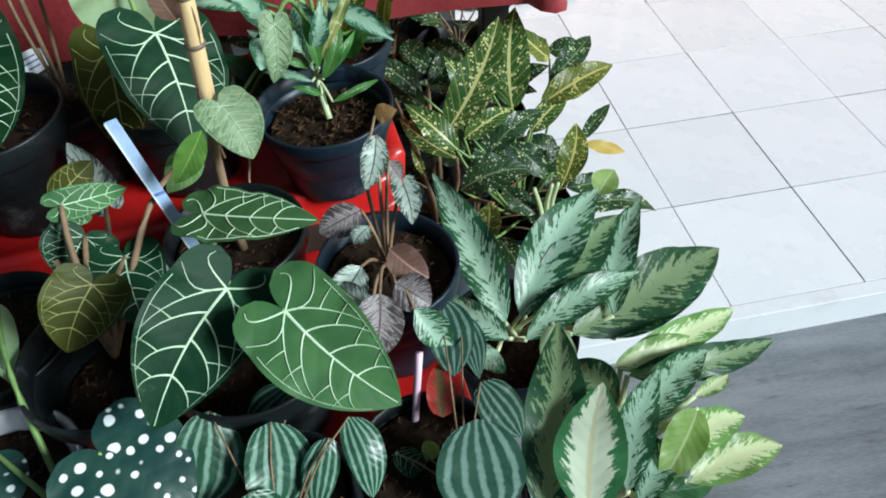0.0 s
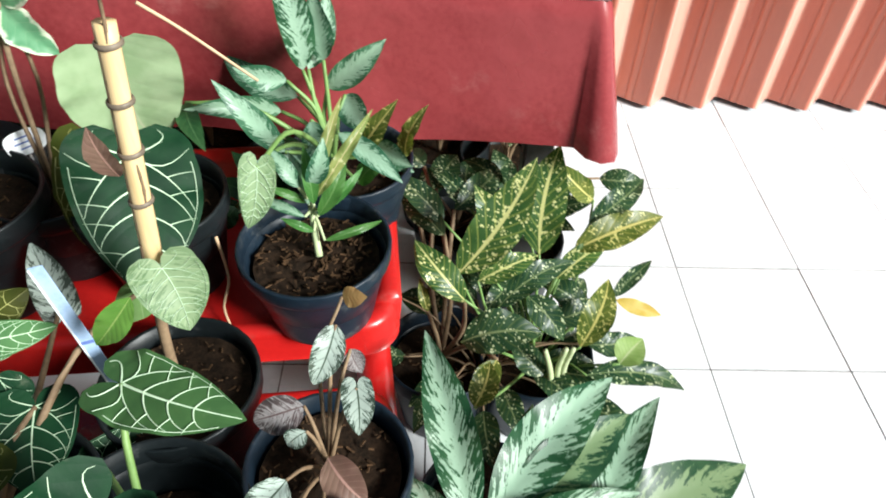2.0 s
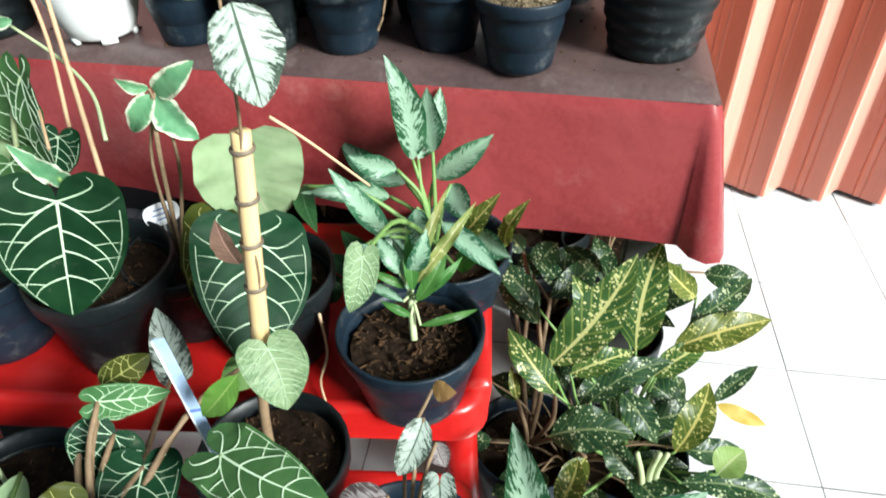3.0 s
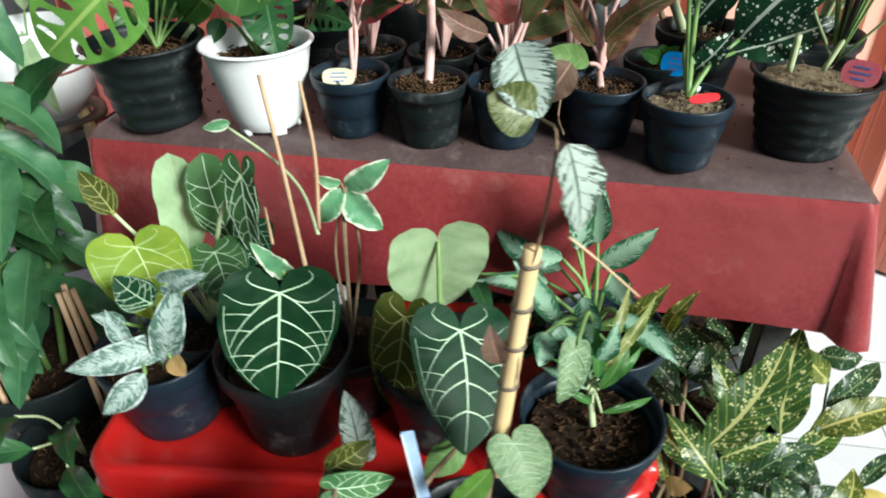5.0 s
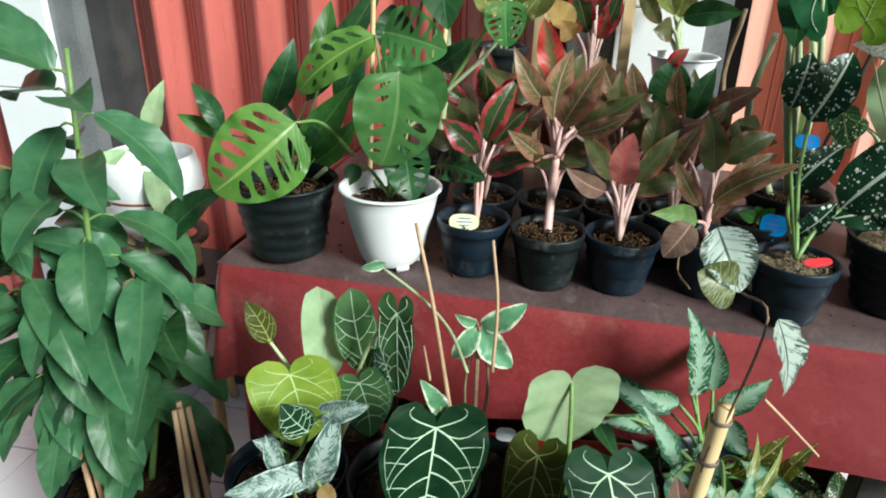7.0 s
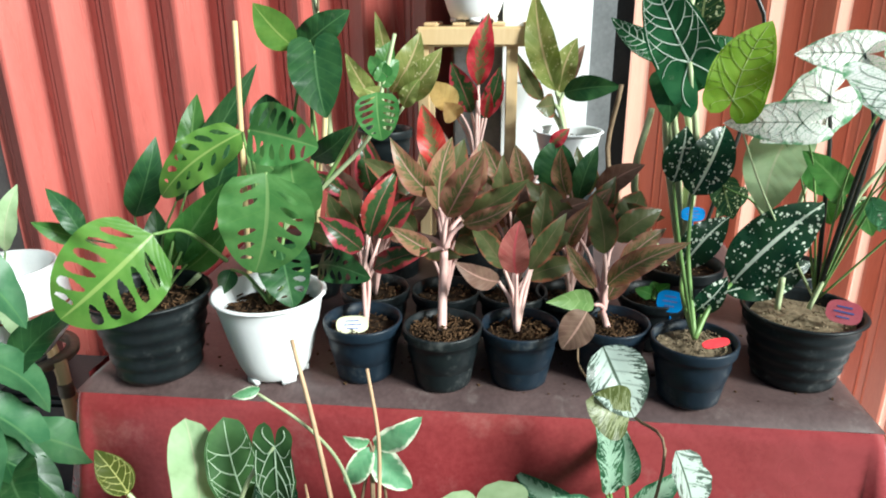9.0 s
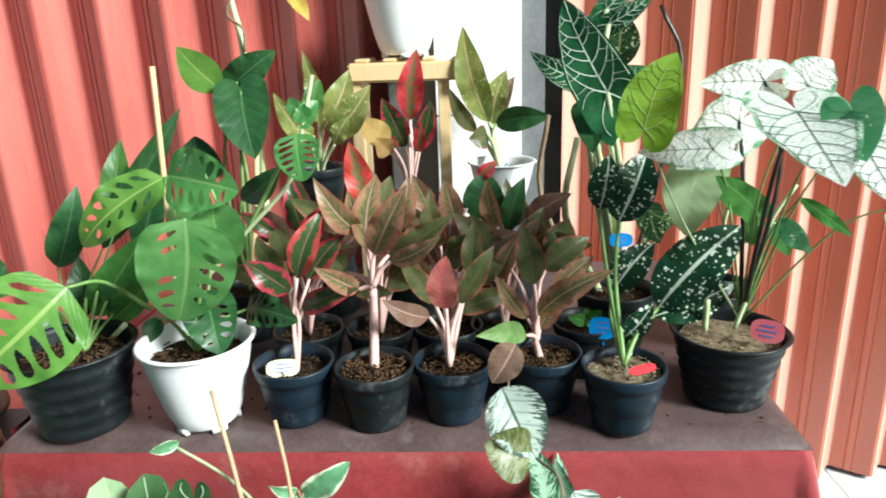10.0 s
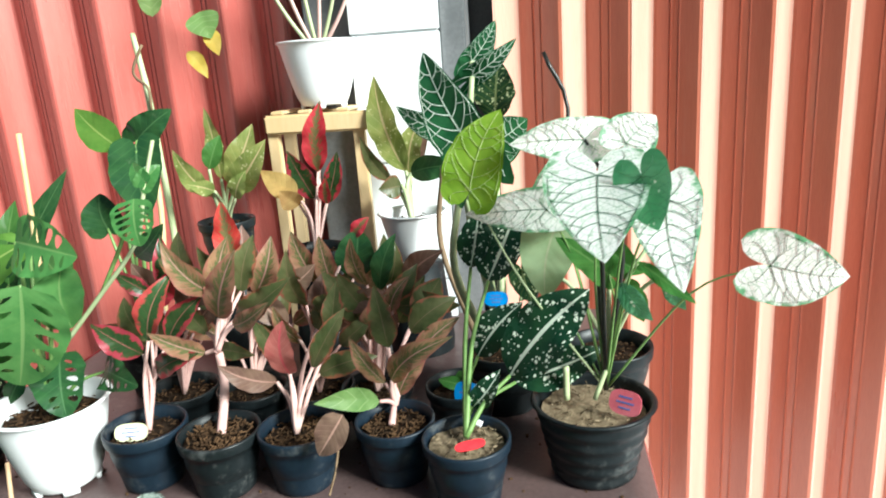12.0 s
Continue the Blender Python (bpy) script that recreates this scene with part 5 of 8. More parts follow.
p = thing("potted_plant", 0.349, 1.358, 0.800, "white dark-veined caladium in a ribbed black pot", "potted plant")
put_pot(p, 0.349, 1.358, 0.800, "ribbed", 0.090, 0.122, M_BLACK, "grit", 0.84)
leaf(p, (0.348, 1.210, 1.283), (0.344, 1.070, 1.220), 0.137, "cala", "calad", (-0.10, -0.48, 0.87), arch=0.03, cup=0.05, stalk=(0.369, 1.368, 0.930), stalk_r=0.0032, stalk_mat="black")
leaf(p, (0.288, 1.330, 1.220), (0.177, 1.320, 1.219), 0.070, "cala", "calad", (0.08, -0.99, 0.13), arch=0.03, cup=0.05, stalk=(0.369, 1.368, 0.930), stalk_r=0.0016)
leaf(p, (0.348, 1.400, 1.249), (0.253, 1.380, 1.180), 0.129, "cala", "calad", (0.25, -0.96, -0.10), arch=0.03, cup=0.05, stalk=(0.369, 1.368, 0.930), stalk_r=0.0032, stalk_mat="black")
leaf(p, (0.339, 1.300, 1.315), (0.244, 1.280, 1.316), 0.066, "cala", "calad", (0.18, -0.98, 0.03), arch=0.03, cup=0.05, stalk=(0.369, 1.368, 0.930), stalk_r=0.0032, stalk_mat="black")
leaf(p, (0.392, 1.170, 1.287), (0.407, 1.150, 1.230), 0.073, "cala", "calad_g", (-0.49, -0.86, 0.14), arch=0.03, cup=0.05, stalk=(0.369, 1.368, 0.930), stalk_r=0.0016)
leaf(p, (0.424, 1.200, 1.253), (0.422, 1.080, 1.184), 0.089, "cala", "calad", (-0.14, -0.57, 0.81), arch=0.03, cup=0.05, stalk=(0.369, 1.368, 0.930), stalk_r=0.0016)
leaf(p, (0.388, 1.280, 1.310), (0.427, 1.300, 1.341), 0.078, "cala", "calad", (0.02, -0.89, 0.46), arch=0.03, cup=0.05, stalk=(0.369, 1.368, 0.930), stalk_r=0.0016)
leaf(p, (0.303, 1.420, 1.176), (0.283, 1.400, 1.064), 0.100, "heart", "back", (-0.31, -0.93, 0.21), arch=0.03, cup=0.05, stalk=(0.369, 1.368, 0.930), stalk_r=0.0016)
leaf(p, (0.374, 1.360, 1.114), (0.299, 1.340, 1.177), 0.049, "heart", "green", (0.08, -0.98, -0.19), arch=0.03, cup=0.05, stalk=(0.369, 1.368, 0.930), stalk_r=0.0016)
leaf(p, (0.383, 1.300, 1.121), (0.423, 1.280, 1.074), 0.032, "lance", "calad_g", (-0.32, -0.94, 0.08), arch=0.03, cup=0.05, stalk=(0.369, 1.368, 0.930), stalk_r=0.0016)
leaf(p, (0.406, 1.300, 1.151), (0.478, 1.280, 1.096), 0.022, "lance", "green", (-0.23, -0.97, 0.01), arch=0.03, cup=0.05, stalk=(0.369, 1.368, 0.930), stalk_r=0.0016)
leaf(p, (0.244, 1.500, 1.082), (0.261, 1.480, 1.029), 0.061, "heart", "croton_d", (-0.27, -0.93, 0.24), arch=0.03, cup=0.05, stalk=(0.369, 1.368, 0.930), stalk_r=0.0016)
leaf(p, (0.572, 1.300, 1.141), (0.670, 1.300, 1.123), 0.109, "cala", "calad", (0.03, -0.98, 0.18), arch=0.03, cup=0.05, stalk=(0.369, 1.368, 0.930), stalk_r=0.0016)
leaf(p, (0.186, 1.320, 1.252), (0.231, 1.340, 1.357), 0.092, "heart", "calad_y", (-0.18, -0.95, 0.24), arch=0.03, stalk=(0.369, 1.368, 0.930), stalk_r=0.0016, stalk_mat="pale")
leaf(p, (0.402, 1.360, 1.098), (0.420, 1.340, 1.049), 0.035, "lance", "green", (-0.20, -0.94, 0.27), stalk=(0.369, 1.368, 0.930), stalk_r=0.0016, stalk_mat="pale")
stick(p, "stem", [(0.351, 1.345, 0.925), (0.380, 1.360, 1.004), (0.395, 1.360, 1.096), (0.428, 1.360, 1.157)], 0.004, 0.003, STEM["pale"])
stick(p, "tie", [(0.169, 1.318, 0.903), (0.183, 1.318, 0.897)], 0.005, 0.005, M_TAG_WHITE, "white tie round the stem")
stick(p, "cut_stem", [(0.310, 1.360, 0.917), (0.310, 1.360, 0.971)], 0.005, 0.005, STEM["pale"])
leaf(p, (-0.004, 1.240, 0.955), (-0.039, 1.220, 0.902), 0.051, "oval", "brown", (-0.15, -0.89, 0.43))
stick(p, "vine", [(-0.009, 1.250, 0.949), (-0.015, 1.220, 0.886), (-0.003, 1.150, 0.888)], 0.0018, 0.0015, STEM["brown"])
# ---- plants on the table, behind ----

p = thing("potted_plant", -0.532, 1.625, 0.800, "dark heart-leaved anthurium on a cane in a black pot", "potted plant")
put_pot(p, -0.532, 1.625, 0.800, "small", 0.070, 0.112, M_BLACK, "dark", 0.80)
leaf(p, (-0.511, 1.660, 1.299), (-0.485, 1.620, 1.174), 0.131, "heart", "deep", (0.17, -0.93, 0.32), stalk=(-0.532, 1.625, 0.900), stalk_r=0.0035)
leaf(p, (-0.531, 1.700, 1.316), (-0.446, 1.700, 1.373), 0.079, "heart", "deep", (0.08, -0.99, -0.11), stalk=(-0.532, 1.625, 0.900), stalk_r=0.0035)
leaf(p, (-0.556, 1.680, 1.303), (-0.627, 1.660, 1.388), 0.071, "lance", "monst_y", (0.26, -0.97, 0.00), stalk=(-0.532, 1.625, 0.900), stalk_r=0.0035)
leaf(p, (-0.607, 1.660, 1.143), (-0.624, 1.680, 1.214), 0.104, "heart", "deep", (0.24, -0.92, 0.31), stalk=(-0.532, 1.625, 0.900), stalk_r=0.0035)
leaf(p, (-0.515, 1.600, 1.097), (-0.417, 1.550, 1.172), 0.064, "lance", "deep", (-0.29, -0.92, -0.26), stalk=(-0.532, 1.625, 0.900), stalk_r=0.0035)
stick(p, "cane", [(-0.561, 1.710, 0.851), (-0.512, 1.710, 1.168), (-0.529, 1.720, 1.345)], 0.006, 0.006, M_BAMBOO, "pale thin bamboo cane")
stick(p, "vine", [(-0.542, 1.720, 0.851), (-0.513, 1.740, 1.052), (-0.537, 1.780, 1.372), (-0.553, 1.800, 1.451), (-0.573, 1.820, 1.530)], 0.008, 0.006, STEM["pale"])
stick(p, "vine", [(-0.530, 1.770, 1.371), (-0.529, 1.770, 1.416), (-0.559, 1.780, 1.440), (-0.559, 1.780, 1.462), (-0.532, 1.780, 1.504)], 0.003, 0.003, STEM["brown"])
leaf(p, (-0.395, 1.780, 1.558), (-0.368, 1.760, 1.505), 0.069, "lance", "wan", (0.18, -0.89, 0.41))
leaf(p, (-0.434, 1.780, 1.483), (-0.388, 1.760, 1.428), 0.031, "lance", "yellow", (0.10, -0.91, 0.40))
leaf(p, (-0.383, 1.780, 1.524), (-0.357, 1.760, 1.471), 0.035, "lance", "yellow", (0.20, -0.89, 0.41))
leaf(p, (-0.509, 1.800, 1.559), (-0.517, 1.800, 1.637), 0.047, "lance", "wan", (0.43, -0.90, 0.05))
# pots at the back, each lifted on an upturned pot
p = thing("potted_plant", -0.398, 1.765, 0.800, "speckled yellow-green plant in a black pot raised at the back", "potted plant")
part("pot_stand", lathe_bm([(0.068, 0), (0.070, 0.02), (0.056, 0.226), (0.0, 0.2295)], -0.398, 1.765, 0.800), M_BLACK, p)
put_pot(p, -0.398, 1.765, 1.030, "small", 0.060, 0.101, M_BLACK, "dark", 0.80)
leaf(p, (-0.358, 1.740, 1.196), (-0.267, 1.720, 1.301), 0.072, "lance", "lemon", (-0.07, -0.99, -0.13), stalk=(-0.394, 1.760, 1.105), stalk_r=0.004, stalk_mat="pale")
leaf(p, (-0.407, 1.740, 1.187), (-0.460, 1.700, 1.292), 0.056, "lance", "lemon", (0.30, -0.94, -0.18), stalk=(-0.394, 1.760, 1.105), stalk_r=0.004, stalk_mat="pale")
leaf(p, (-0.383, 1.740, 1.222), (-0.409, 1.760, 1.371), 0.040, "lance", "lemon", (0.11, -0.98, 0.15), stalk=(-0.394, 1.760, 1.105), stalk_r=0.004, stalk_mat="pale")
leaf(p, (-0.379, 1.760, 1.208), (-0.318, 1.780, 1.330), 0.069, "lance", "lemon", (0.12, -0.99, 0.10), stalk=(-0.394, 1.760, 1.105), stalk_r=0.004, stalk_mat="pale")
leaf(p, (-0.348, 1.720, 1.183), (-0.310, 1.700, 1.242), 0.041, "lance", "lemon", (-0.11, -0.96, -0.26), stalk=(-0.394, 1.760, 1.105), stalk_r=0.004, stalk_mat="pale")
leaf(p, (-0.392, 1.720, 1.201), (-0.415, 1.660, 1.226), 0.039, "lance", "lemon", (0.81, -0.50, -0.31), stalk=(-0.394, 1.760, 1.105), stalk_r=0.004, stalk_mat="pale")
leaf(p, (-0.396, 1.720, 1.247), (-0.372, 1.740, 1.314), 0.042, "lance", "green", (0.19, -0.96, 0.21), stalk=(-0.394, 1.760, 1.105), stalk_r=0.004, stalk_mat="pale")

p = thing("potted_plant", -0.197, 1.747, 0.800, "crimson and green aglaonema in a black pot before the wooden stand", "potted plant")
part("pot_stand", lathe_bm([(0.066, 0), (0.068, 0.02), (0.056, 0.160), (0.0, 0.1645)], -0.197, 1.755, 0.800), M_BLACK, p)
put_pot(p, -0.197, 1.755, 0.965, "small", 0.063, 0.100, M_BLACK, "dark", 0.80)
leaf(p, (-0.199, 1.820, 1.216), (-0.178, 1.820, 1.366), 0.071, "lance", "red", (-0.02, -1.00, 0.00), stalk=(-0.197, 1.747, 1.050), stalk_r=0.0035, stalk_mat="pink")
leaf(p, (-0.213, 1.820, 1.158), (-0.257, 1.800, 1.267), 0.069, "lance", "aglao", (0.10, -0.99, -0.13), stalk=(-0.197, 1.747, 1.050), stalk_r=0.0035, stalk_mat="pink")
leaf(p, (-0.188, 1.820, 1.146), (-0.152, 1.820, 1.258), 0.055, "lance", "aglao", (-0.05, -1.00, 0.02), stalk=(-0.197, 1.747, 1.050), stalk_r=0.0035, stalk_mat="pink")
leaf(p, (-0.245, 1.800, 1.173), (-0.304, 1.760, 1.232), 0.056, "lance", "dry", (0.37, -0.91, -0.20), stalk=(-0.197, 1.747, 1.050), stalk_r=0.0035, stalk_mat="pink")
leaf(p, (-0.180, 1.800, 1.149), (-0.171, 1.780, 1.208), 0.036, "lance", "red", (-0.07, -0.95, -0.31), stalk=(-0.197, 1.747, 1.050), stalk_r=0.0035, stalk_mat="pink")
leaf(p, (-0.242, 1.800, 1.149), (-0.268, 1.760, 1.188), 0.049, "lance", "dry", (0.48, -0.77, -0.42), stalk=(-0.197, 1.747, 1.050), stalk_r=0.0035, stalk_mat="pink")
leaf(p, (-0.200, 1.840, 1.233), (-0.211, 1.840, 1.316), 0.050, "lance", "lemon", (-0.01, -1.00, -0.00), stalk=(-0.197, 1.747, 1.050), stalk_r=0.0035, stalk_mat="pink")

p = thing("potted_plant", 0.000, 1.835, 0.800, "blushing aglaonema in a white pot behind the rest", "potted plant")
part("pot_stand", lathe_bm([(0.072, 0), (0.074, 0.02), (0.058, 0.200), (0.0, 0.2045)], 0.000, 1.835, 0.800), M_BLACK, p)
put_pot(p, 0.000, 1.835, 1.006, "white", 0.074, 0.108, M_WHITE, "dark", 0.80)
leaf(p, (-0.026, 1.920, 1.193), (-0.082, 1.920, 1.410), 0.082, "lance", "lemon", (-0.10, -0.99, -0.03), stalk=(-0.002, 1.835, 1.095), stalk_r=0.005, stalk_mat="pale")
leaf(p, (-0.020, 1.920, 1.189), (0.016, 1.920, 1.311), 0.067, "lance", "lemon", (-0.14, -0.99, 0.04), stalk=(-0.002, 1.835, 1.095), stalk_r=0.005, stalk_mat="pale")
leaf(p, (-0.011, 1.900, 1.192), (0.110, 1.850, 1.211), 0.066, "lance", "deep", (-0.38, -0.92, 0.04), stalk=(-0.002, 1.835, 1.095), stalk_r=0.005, stalk_mat="pale")
leaf(p, (-0.056, 1.900, 1.175), (-0.116, 1.880, 1.279), 0.046, "lance", "copper_g", (0.04, -0.99, -0.16), stalk=(-0.002, 1.835, 1.095), stalk_r=0.005, stalk_mat="pale")
leaf(p, (-0.030, 1.880, 1.169), (-0.072, 1.840, 1.169), 0.064, "lance", "copper_g", (0.62, -0.76, 0.18), stalk=(-0.002, 1.835, 1.095), stalk_r=0.005, stalk_mat="pale")
leaf(p, (-0.015, 1.940, 1.187), (0.035, 1.940, 1.295), 0.045, "lance", "brown", (-0.14, -0.99, 0.06), stalk=(-0.002, 1.835, 1.095), stalk_r=0.005, stalk_mat="pale")

p = thing("potted_plant", -0.362, 1.436, 0.800, "bronze aglaonema in a second-row black pot", "potted plant", "small pots along the table")
put_pot(p, -0.362, 1.436, 0.800, "small", 0.063, 0.100, M_BLACK, "dark", 0.80)
crowd(p, -0.362, 1.436, 0.885, ("copper_g", "aglao", "brown"), 10, 31)
leaf(p, (-0.387, 1.480, 0.986), (-0.436, 1.460, 1.036), 0.051, "lance", "copper_g", (0.41, -0.91, 0.06), stalk=(-0.362, 1.436, 0.885), stalk_r=0.0032, stalk_mat="pink")
leaf(p, (-0.345, 1.480, 0.986), (-0.297, 1.460, 1.026), 0.047, "lance", "copper_g", (-0.35, -0.93, -0.08), stalk=(-0.362, 1.436, 0.885), stalk_r=0.0032, stalk_mat="pink")

p = thing("potted_plant", -0.233, 1.441, 0.800, "coppery young aglaonema in a second-row black pot", "potted plant", "small pots along the table")
put_pot(p, -0.233, 1.441, 0.800, "small", 0.062, 0.099, M_BLACK, "dark", 0.80)
crowd(p, -0.233, 1.441, 0.885, ("copper", "copper_g", "brown"), 10, 32)
leaf(p, (-0.219, 1.470, 0.980), (-0.176, 1.440, 0.969), 0.044, "lance", "copper_g", (-0.42, -0.78, 0.47), stalk=(-0.233, 1.441, 0.885), stalk_r=0.0032, stalk_mat="pink")
leaf(p, (-0.181, 1.520, 1.029), (-0.149, 1.520, 1.083), 0.048, "lance", "copper", (-0.12, -0.99, 0.07), stalk=(-0.233, 1.441, 0.885), stalk_r=0.0032, stalk_mat="pink")

p = thing("potted_plant", -0.113, 1.446, 0.800, "dark bronze and crimson aglaonema in a second-row black pot", "potted plant", "small pots along the table")
put_pot(p, -0.113, 1.446, 0.800, "small", 0.062, 0.098, M_BLACK, "dark", 0.80)
crowd(p, -0.113, 1.446, 0.885, ("copper_g", "brown", "copper_g", "copper"), 10, 33)
leaf(p, (-0.092, 1.520, 1.051), (-0.116, 1.540, 1.143), 0.053, "lance", "copper", (-0.08, -0.98, 0.18), stalk=(-0.113, 1.446, 0.885), stalk_r=0.0032, stalk_mat="pink")
leaf(p, (-0.051, 1.520, 1.070), (-0.042, 1.540, 1.152), 0.083, "oval", "deep", (-0.12, -0.97, 0.23), stalk=(-0.113, 1.446, 0.885), stalk_r=0.0032, stalk_mat="pink")
leaf(p, (-0.052, 1.540, 1.138), (-0.020, 1.540, 1.173), 0.030, "lance", "red", (-0.14, -0.98, 0.13), stalk=(-0.113, 1.446, 0.885), stalk_r=0.0032, stalk_mat="pink")
leaf(p, (-0.107, 1.460, 1.026), (-0.056, 1.440, 1.058), 0.050, "oval", "copper_g", (-0.41, -0.91, 0.08), stalk=(-0.113, 1.446, 0.885), stalk_r=0.0032, stalk_mat="pink")
leaf(p, (-0.129, 1.540, 1.055), (-0.176, 1.560, 1.148), 0.046, "lance", "copper", (-0.04, -0.98, 0.18), stalk=(-0.113, 1.446, 0.885), stalk_r=0.0032, stalk_mat="pink")

p = thing("potted_plant", -0.010, 1.450, 0.800, "coppery aglaonema with pink stalks in a second-row black pot", "potted plant", "small pots along the table")
put_pot(p, -0.010, 1.450, 0.800, "small", 0.062, 0.098, M_BLACK, "dark", 0.80)
crowd(p, -0.010, 1.450, 0.885, ("copper_g", "brown", "copper_g", "copper"), 10, 34)
leaf(p, (-0.002, 1.500, 1.051), (0.029, 1.520, 1.147), 0.044, "lance", "deep", (-0.16, -0.96, 0.24), stalk=(-0.010, 1.450, 0.885), stalk_r=0.0032, stalk_mat="pink")
leaf(p, (0.032, 1.480, 1.029), (0.143, 1.460, 1.035), 0.061, "lance", "copper_g", (-0.17, -0.95, 0.25), stalk=(-0.010, 1.450, 0.885), stalk_r=0.0032, stalk_mat="pink")
leaf(p, (-0.018, 1.460, 0.975), (0.019, 1.460, 1.058), 0.045, "lance", "copper", (-0.24, -0.96, 0.11), stalk=(-0.010, 1.450, 0.885), stalk_r=0.0032, stalk_mat="pink")
leaf(p, (0.010, 1.500, 1.014), (0.064, 1.520, 1.092), 0.051, "lance", "copper_g", (-0.13, -0.94, 0.32), stalk=(-0.010, 1.450, 0.885), stalk_r=0.0032, stalk_mat="pink")
leaf(p, (-0.005, 1.520, 1.029), (-0.025, 1.540, 1.120), 0.051, "lance", "copper", (-0.14, -0.97, 0.17), stalk=(-0.010, 1.450, 0.885), stalk_r=0.0032, stalk_mat="pink")
stick(p, "stalk", [(-0.010, 1.470, 0.877), (-0.021, 1.470, 0.970), (-0.014, 1.480, 1.030)], 0.004, 0.003, STEM["pink"])
stick(p, "stalk", [(-0.010, 1.470, 0.877), (-0.004, 1.470, 0.971), (0.002, 1.480, 1.031)], 0.004, 0.003, STEM["pink"])
stick(p, "stalk", [(-0.010, 1.470, 0.877), (0.009, 1.470, 0.971), (0.016, 1.480, 1.031)], 0.004, 0.003, STEM["pink"])

p = thing("potted_plant", 0.136, 1.455, 0.800, "small green seedling in a second-row black pot", "potted plant", "small pots along the table")
put_pot(p, 0.136, 1.455, 0.800, "small", 0.061, 0.097, M_BLACK, "dark", 0.80)
leaf(p, (0.135, 1.460, 0.890), (0.101, 1.440, 0.910), 0.024, "oval", "green", (0.49, -0.87, 0.08), stalk=(0.136, 1.455, 0.885), stalk_r=0.0032)
leaf(p, (0.144, 1.460, 0.896), (0.158, 1.440, 0.921), 0.022, "oval", "green", (-0.71, -0.68, -0.16), stalk=(0.136, 1.455, 0.885), stalk_r=0.0032)
leaf(p, (0.139, 1.460, 0.901), (0.133, 1.460, 0.917), 0.020, "oval", "green", (-0.13, -0.99, -0.05), stalk=(0.136, 1.455, 0.885), stalk_r=0.0032)

p = thing("potted_plant", 0.205, 1.565, 0.800, "arrow-leaved alocasia with silver veins in a black pot", "potted plant")
put_pot(p, 0.205, 1.565, 0.800, "small", 0.077, 0.118, M_BLACK, "dark", 0.80)
leaf(p, (0.169, 1.520, 1.288), (0.095, 1.550, 1.443), 0.113, "arrow", "aloc", (-0.30, -0.95, 0.03), wave=0.03, stalk=(0.205, 1.565, 0.910), stalk_r=0.006, stalk_mat="pale")
leaf(p, (0.191, 1.600, 1.276), (0.261, 1.600, 1.322), 0.101, "arrow", "aloc", (-0.11, -0.98, 0.17), wave=0.03, stalk=(0.205, 1.565, 0.910), stalk_r=0.006, stalk_mat="pale")
leaf(p, (0.133, 1.580, 1.308), (0.041, 1.560, 1.358), 0.057, "arrow", "aloc", (0.10, -0.98, -0.19), stalk=(0.205, 1.565, 0.910), stalk_r=0.006, stalk_mat="pale")
leaf(p, (0.138, 1.550, 1.257), (0.147, 1.520, 1.185), 0.073, "heart", "deep", (-0.31, -0.90, 0.31), stalk=(0.205, 1.565, 0.910), stalk_r=0.006, stalk_mat="pale")
leaf(p, (0.205, 1.620, 1.320), (0.213, 1.640, 1.423), 0.073, "lance", "croton_d", (-0.30, -0.93, 0.19), wave=0.05, stalk=(0.205, 1.565, 0.910), stalk_r=0.006, stalk_mat="pale")
leaf(p, (0.174, 1.560, 1.399), (0.249, 1.540, 1.453), 0.041, "arrow", "aloc", (-0.13, -0.98, -0.15), stalk=(0.205, 1.565, 0.910), stalk_r=0.006, stalk_mat="pale")
leaf(p, (0.173, 1.580, 1.423), (0.215, 1.580, 1.485), 0.047, "arrow", "aloc", (0.04, -1.00, -0.03), stalk=(0.205, 1.565, 0.910), stalk_r=0.006, stalk_mat="pale")
stick(p, "cane", [(0.238, 1.620, 0.886), (0.331, 1.660, 1.285), (0.291, 1.680, 1.430)], 0.004, 0.004, STEM["black"])
stick(p, "stem", [(0.185, 1.600, 0.886), (0.115, 1.620, 1.046), (0.134, 1.620, 1.198)], 0.009, 0.006, STEM["pale"])
stick(p, "stem", [(0.155, 1.630, 0.884), (0.076, 1.720, 1.068), (0.090, 1.720, 1.230)], 0.006, 0.005, STEM["brown"])

p = thing("potted_plant", 0.392, 1.572, 0.800, "leafy plant in a black pot behind the caladium", "potted plant")
put_pot(p, 0.392, 1.572, 0.800, "small", 0.077, 0.117, M_BLACK, "dark", 0.80)
leaf(p, (0.387, 1.500, 1.116), (0.440, 1.480, 1.077), 0.057, "heart", "green", (-0.30, -0.95, 0.04), stalk=(0.392, 1.572, 0.910), stalk_r=0.004, stalk_mat="pale")
leaf(p, (0.282, 1.550, 1.064), (0.238, 1.500, 1.026), 0.060, "heart", "croton_d", (0.05, -0.69, 0.72), stalk=(0.392, 1.572, 0.910), stalk_r=0.004, stalk_mat="pale")
leaf(p, (0.479, 1.500, 1.067), (0.505, 1.480, 1.012), 0.033, "lance", "calad_g", (-0.45, -0.89, 0.07), stalk=(0.392, 1.572, 0.910), stalk_r=0.004, stalk_mat="pale")
leaf(p, (0.417, 1.500, 1.062), (0.424, 1.480, 1.023), 0.043, "lance", "green", (-0.49, -0.82, 0.30), stalk=(0.392, 1.572, 0.910), stalk_r=0.004, stalk_mat="pale")
# ---- plants on the red tables ----

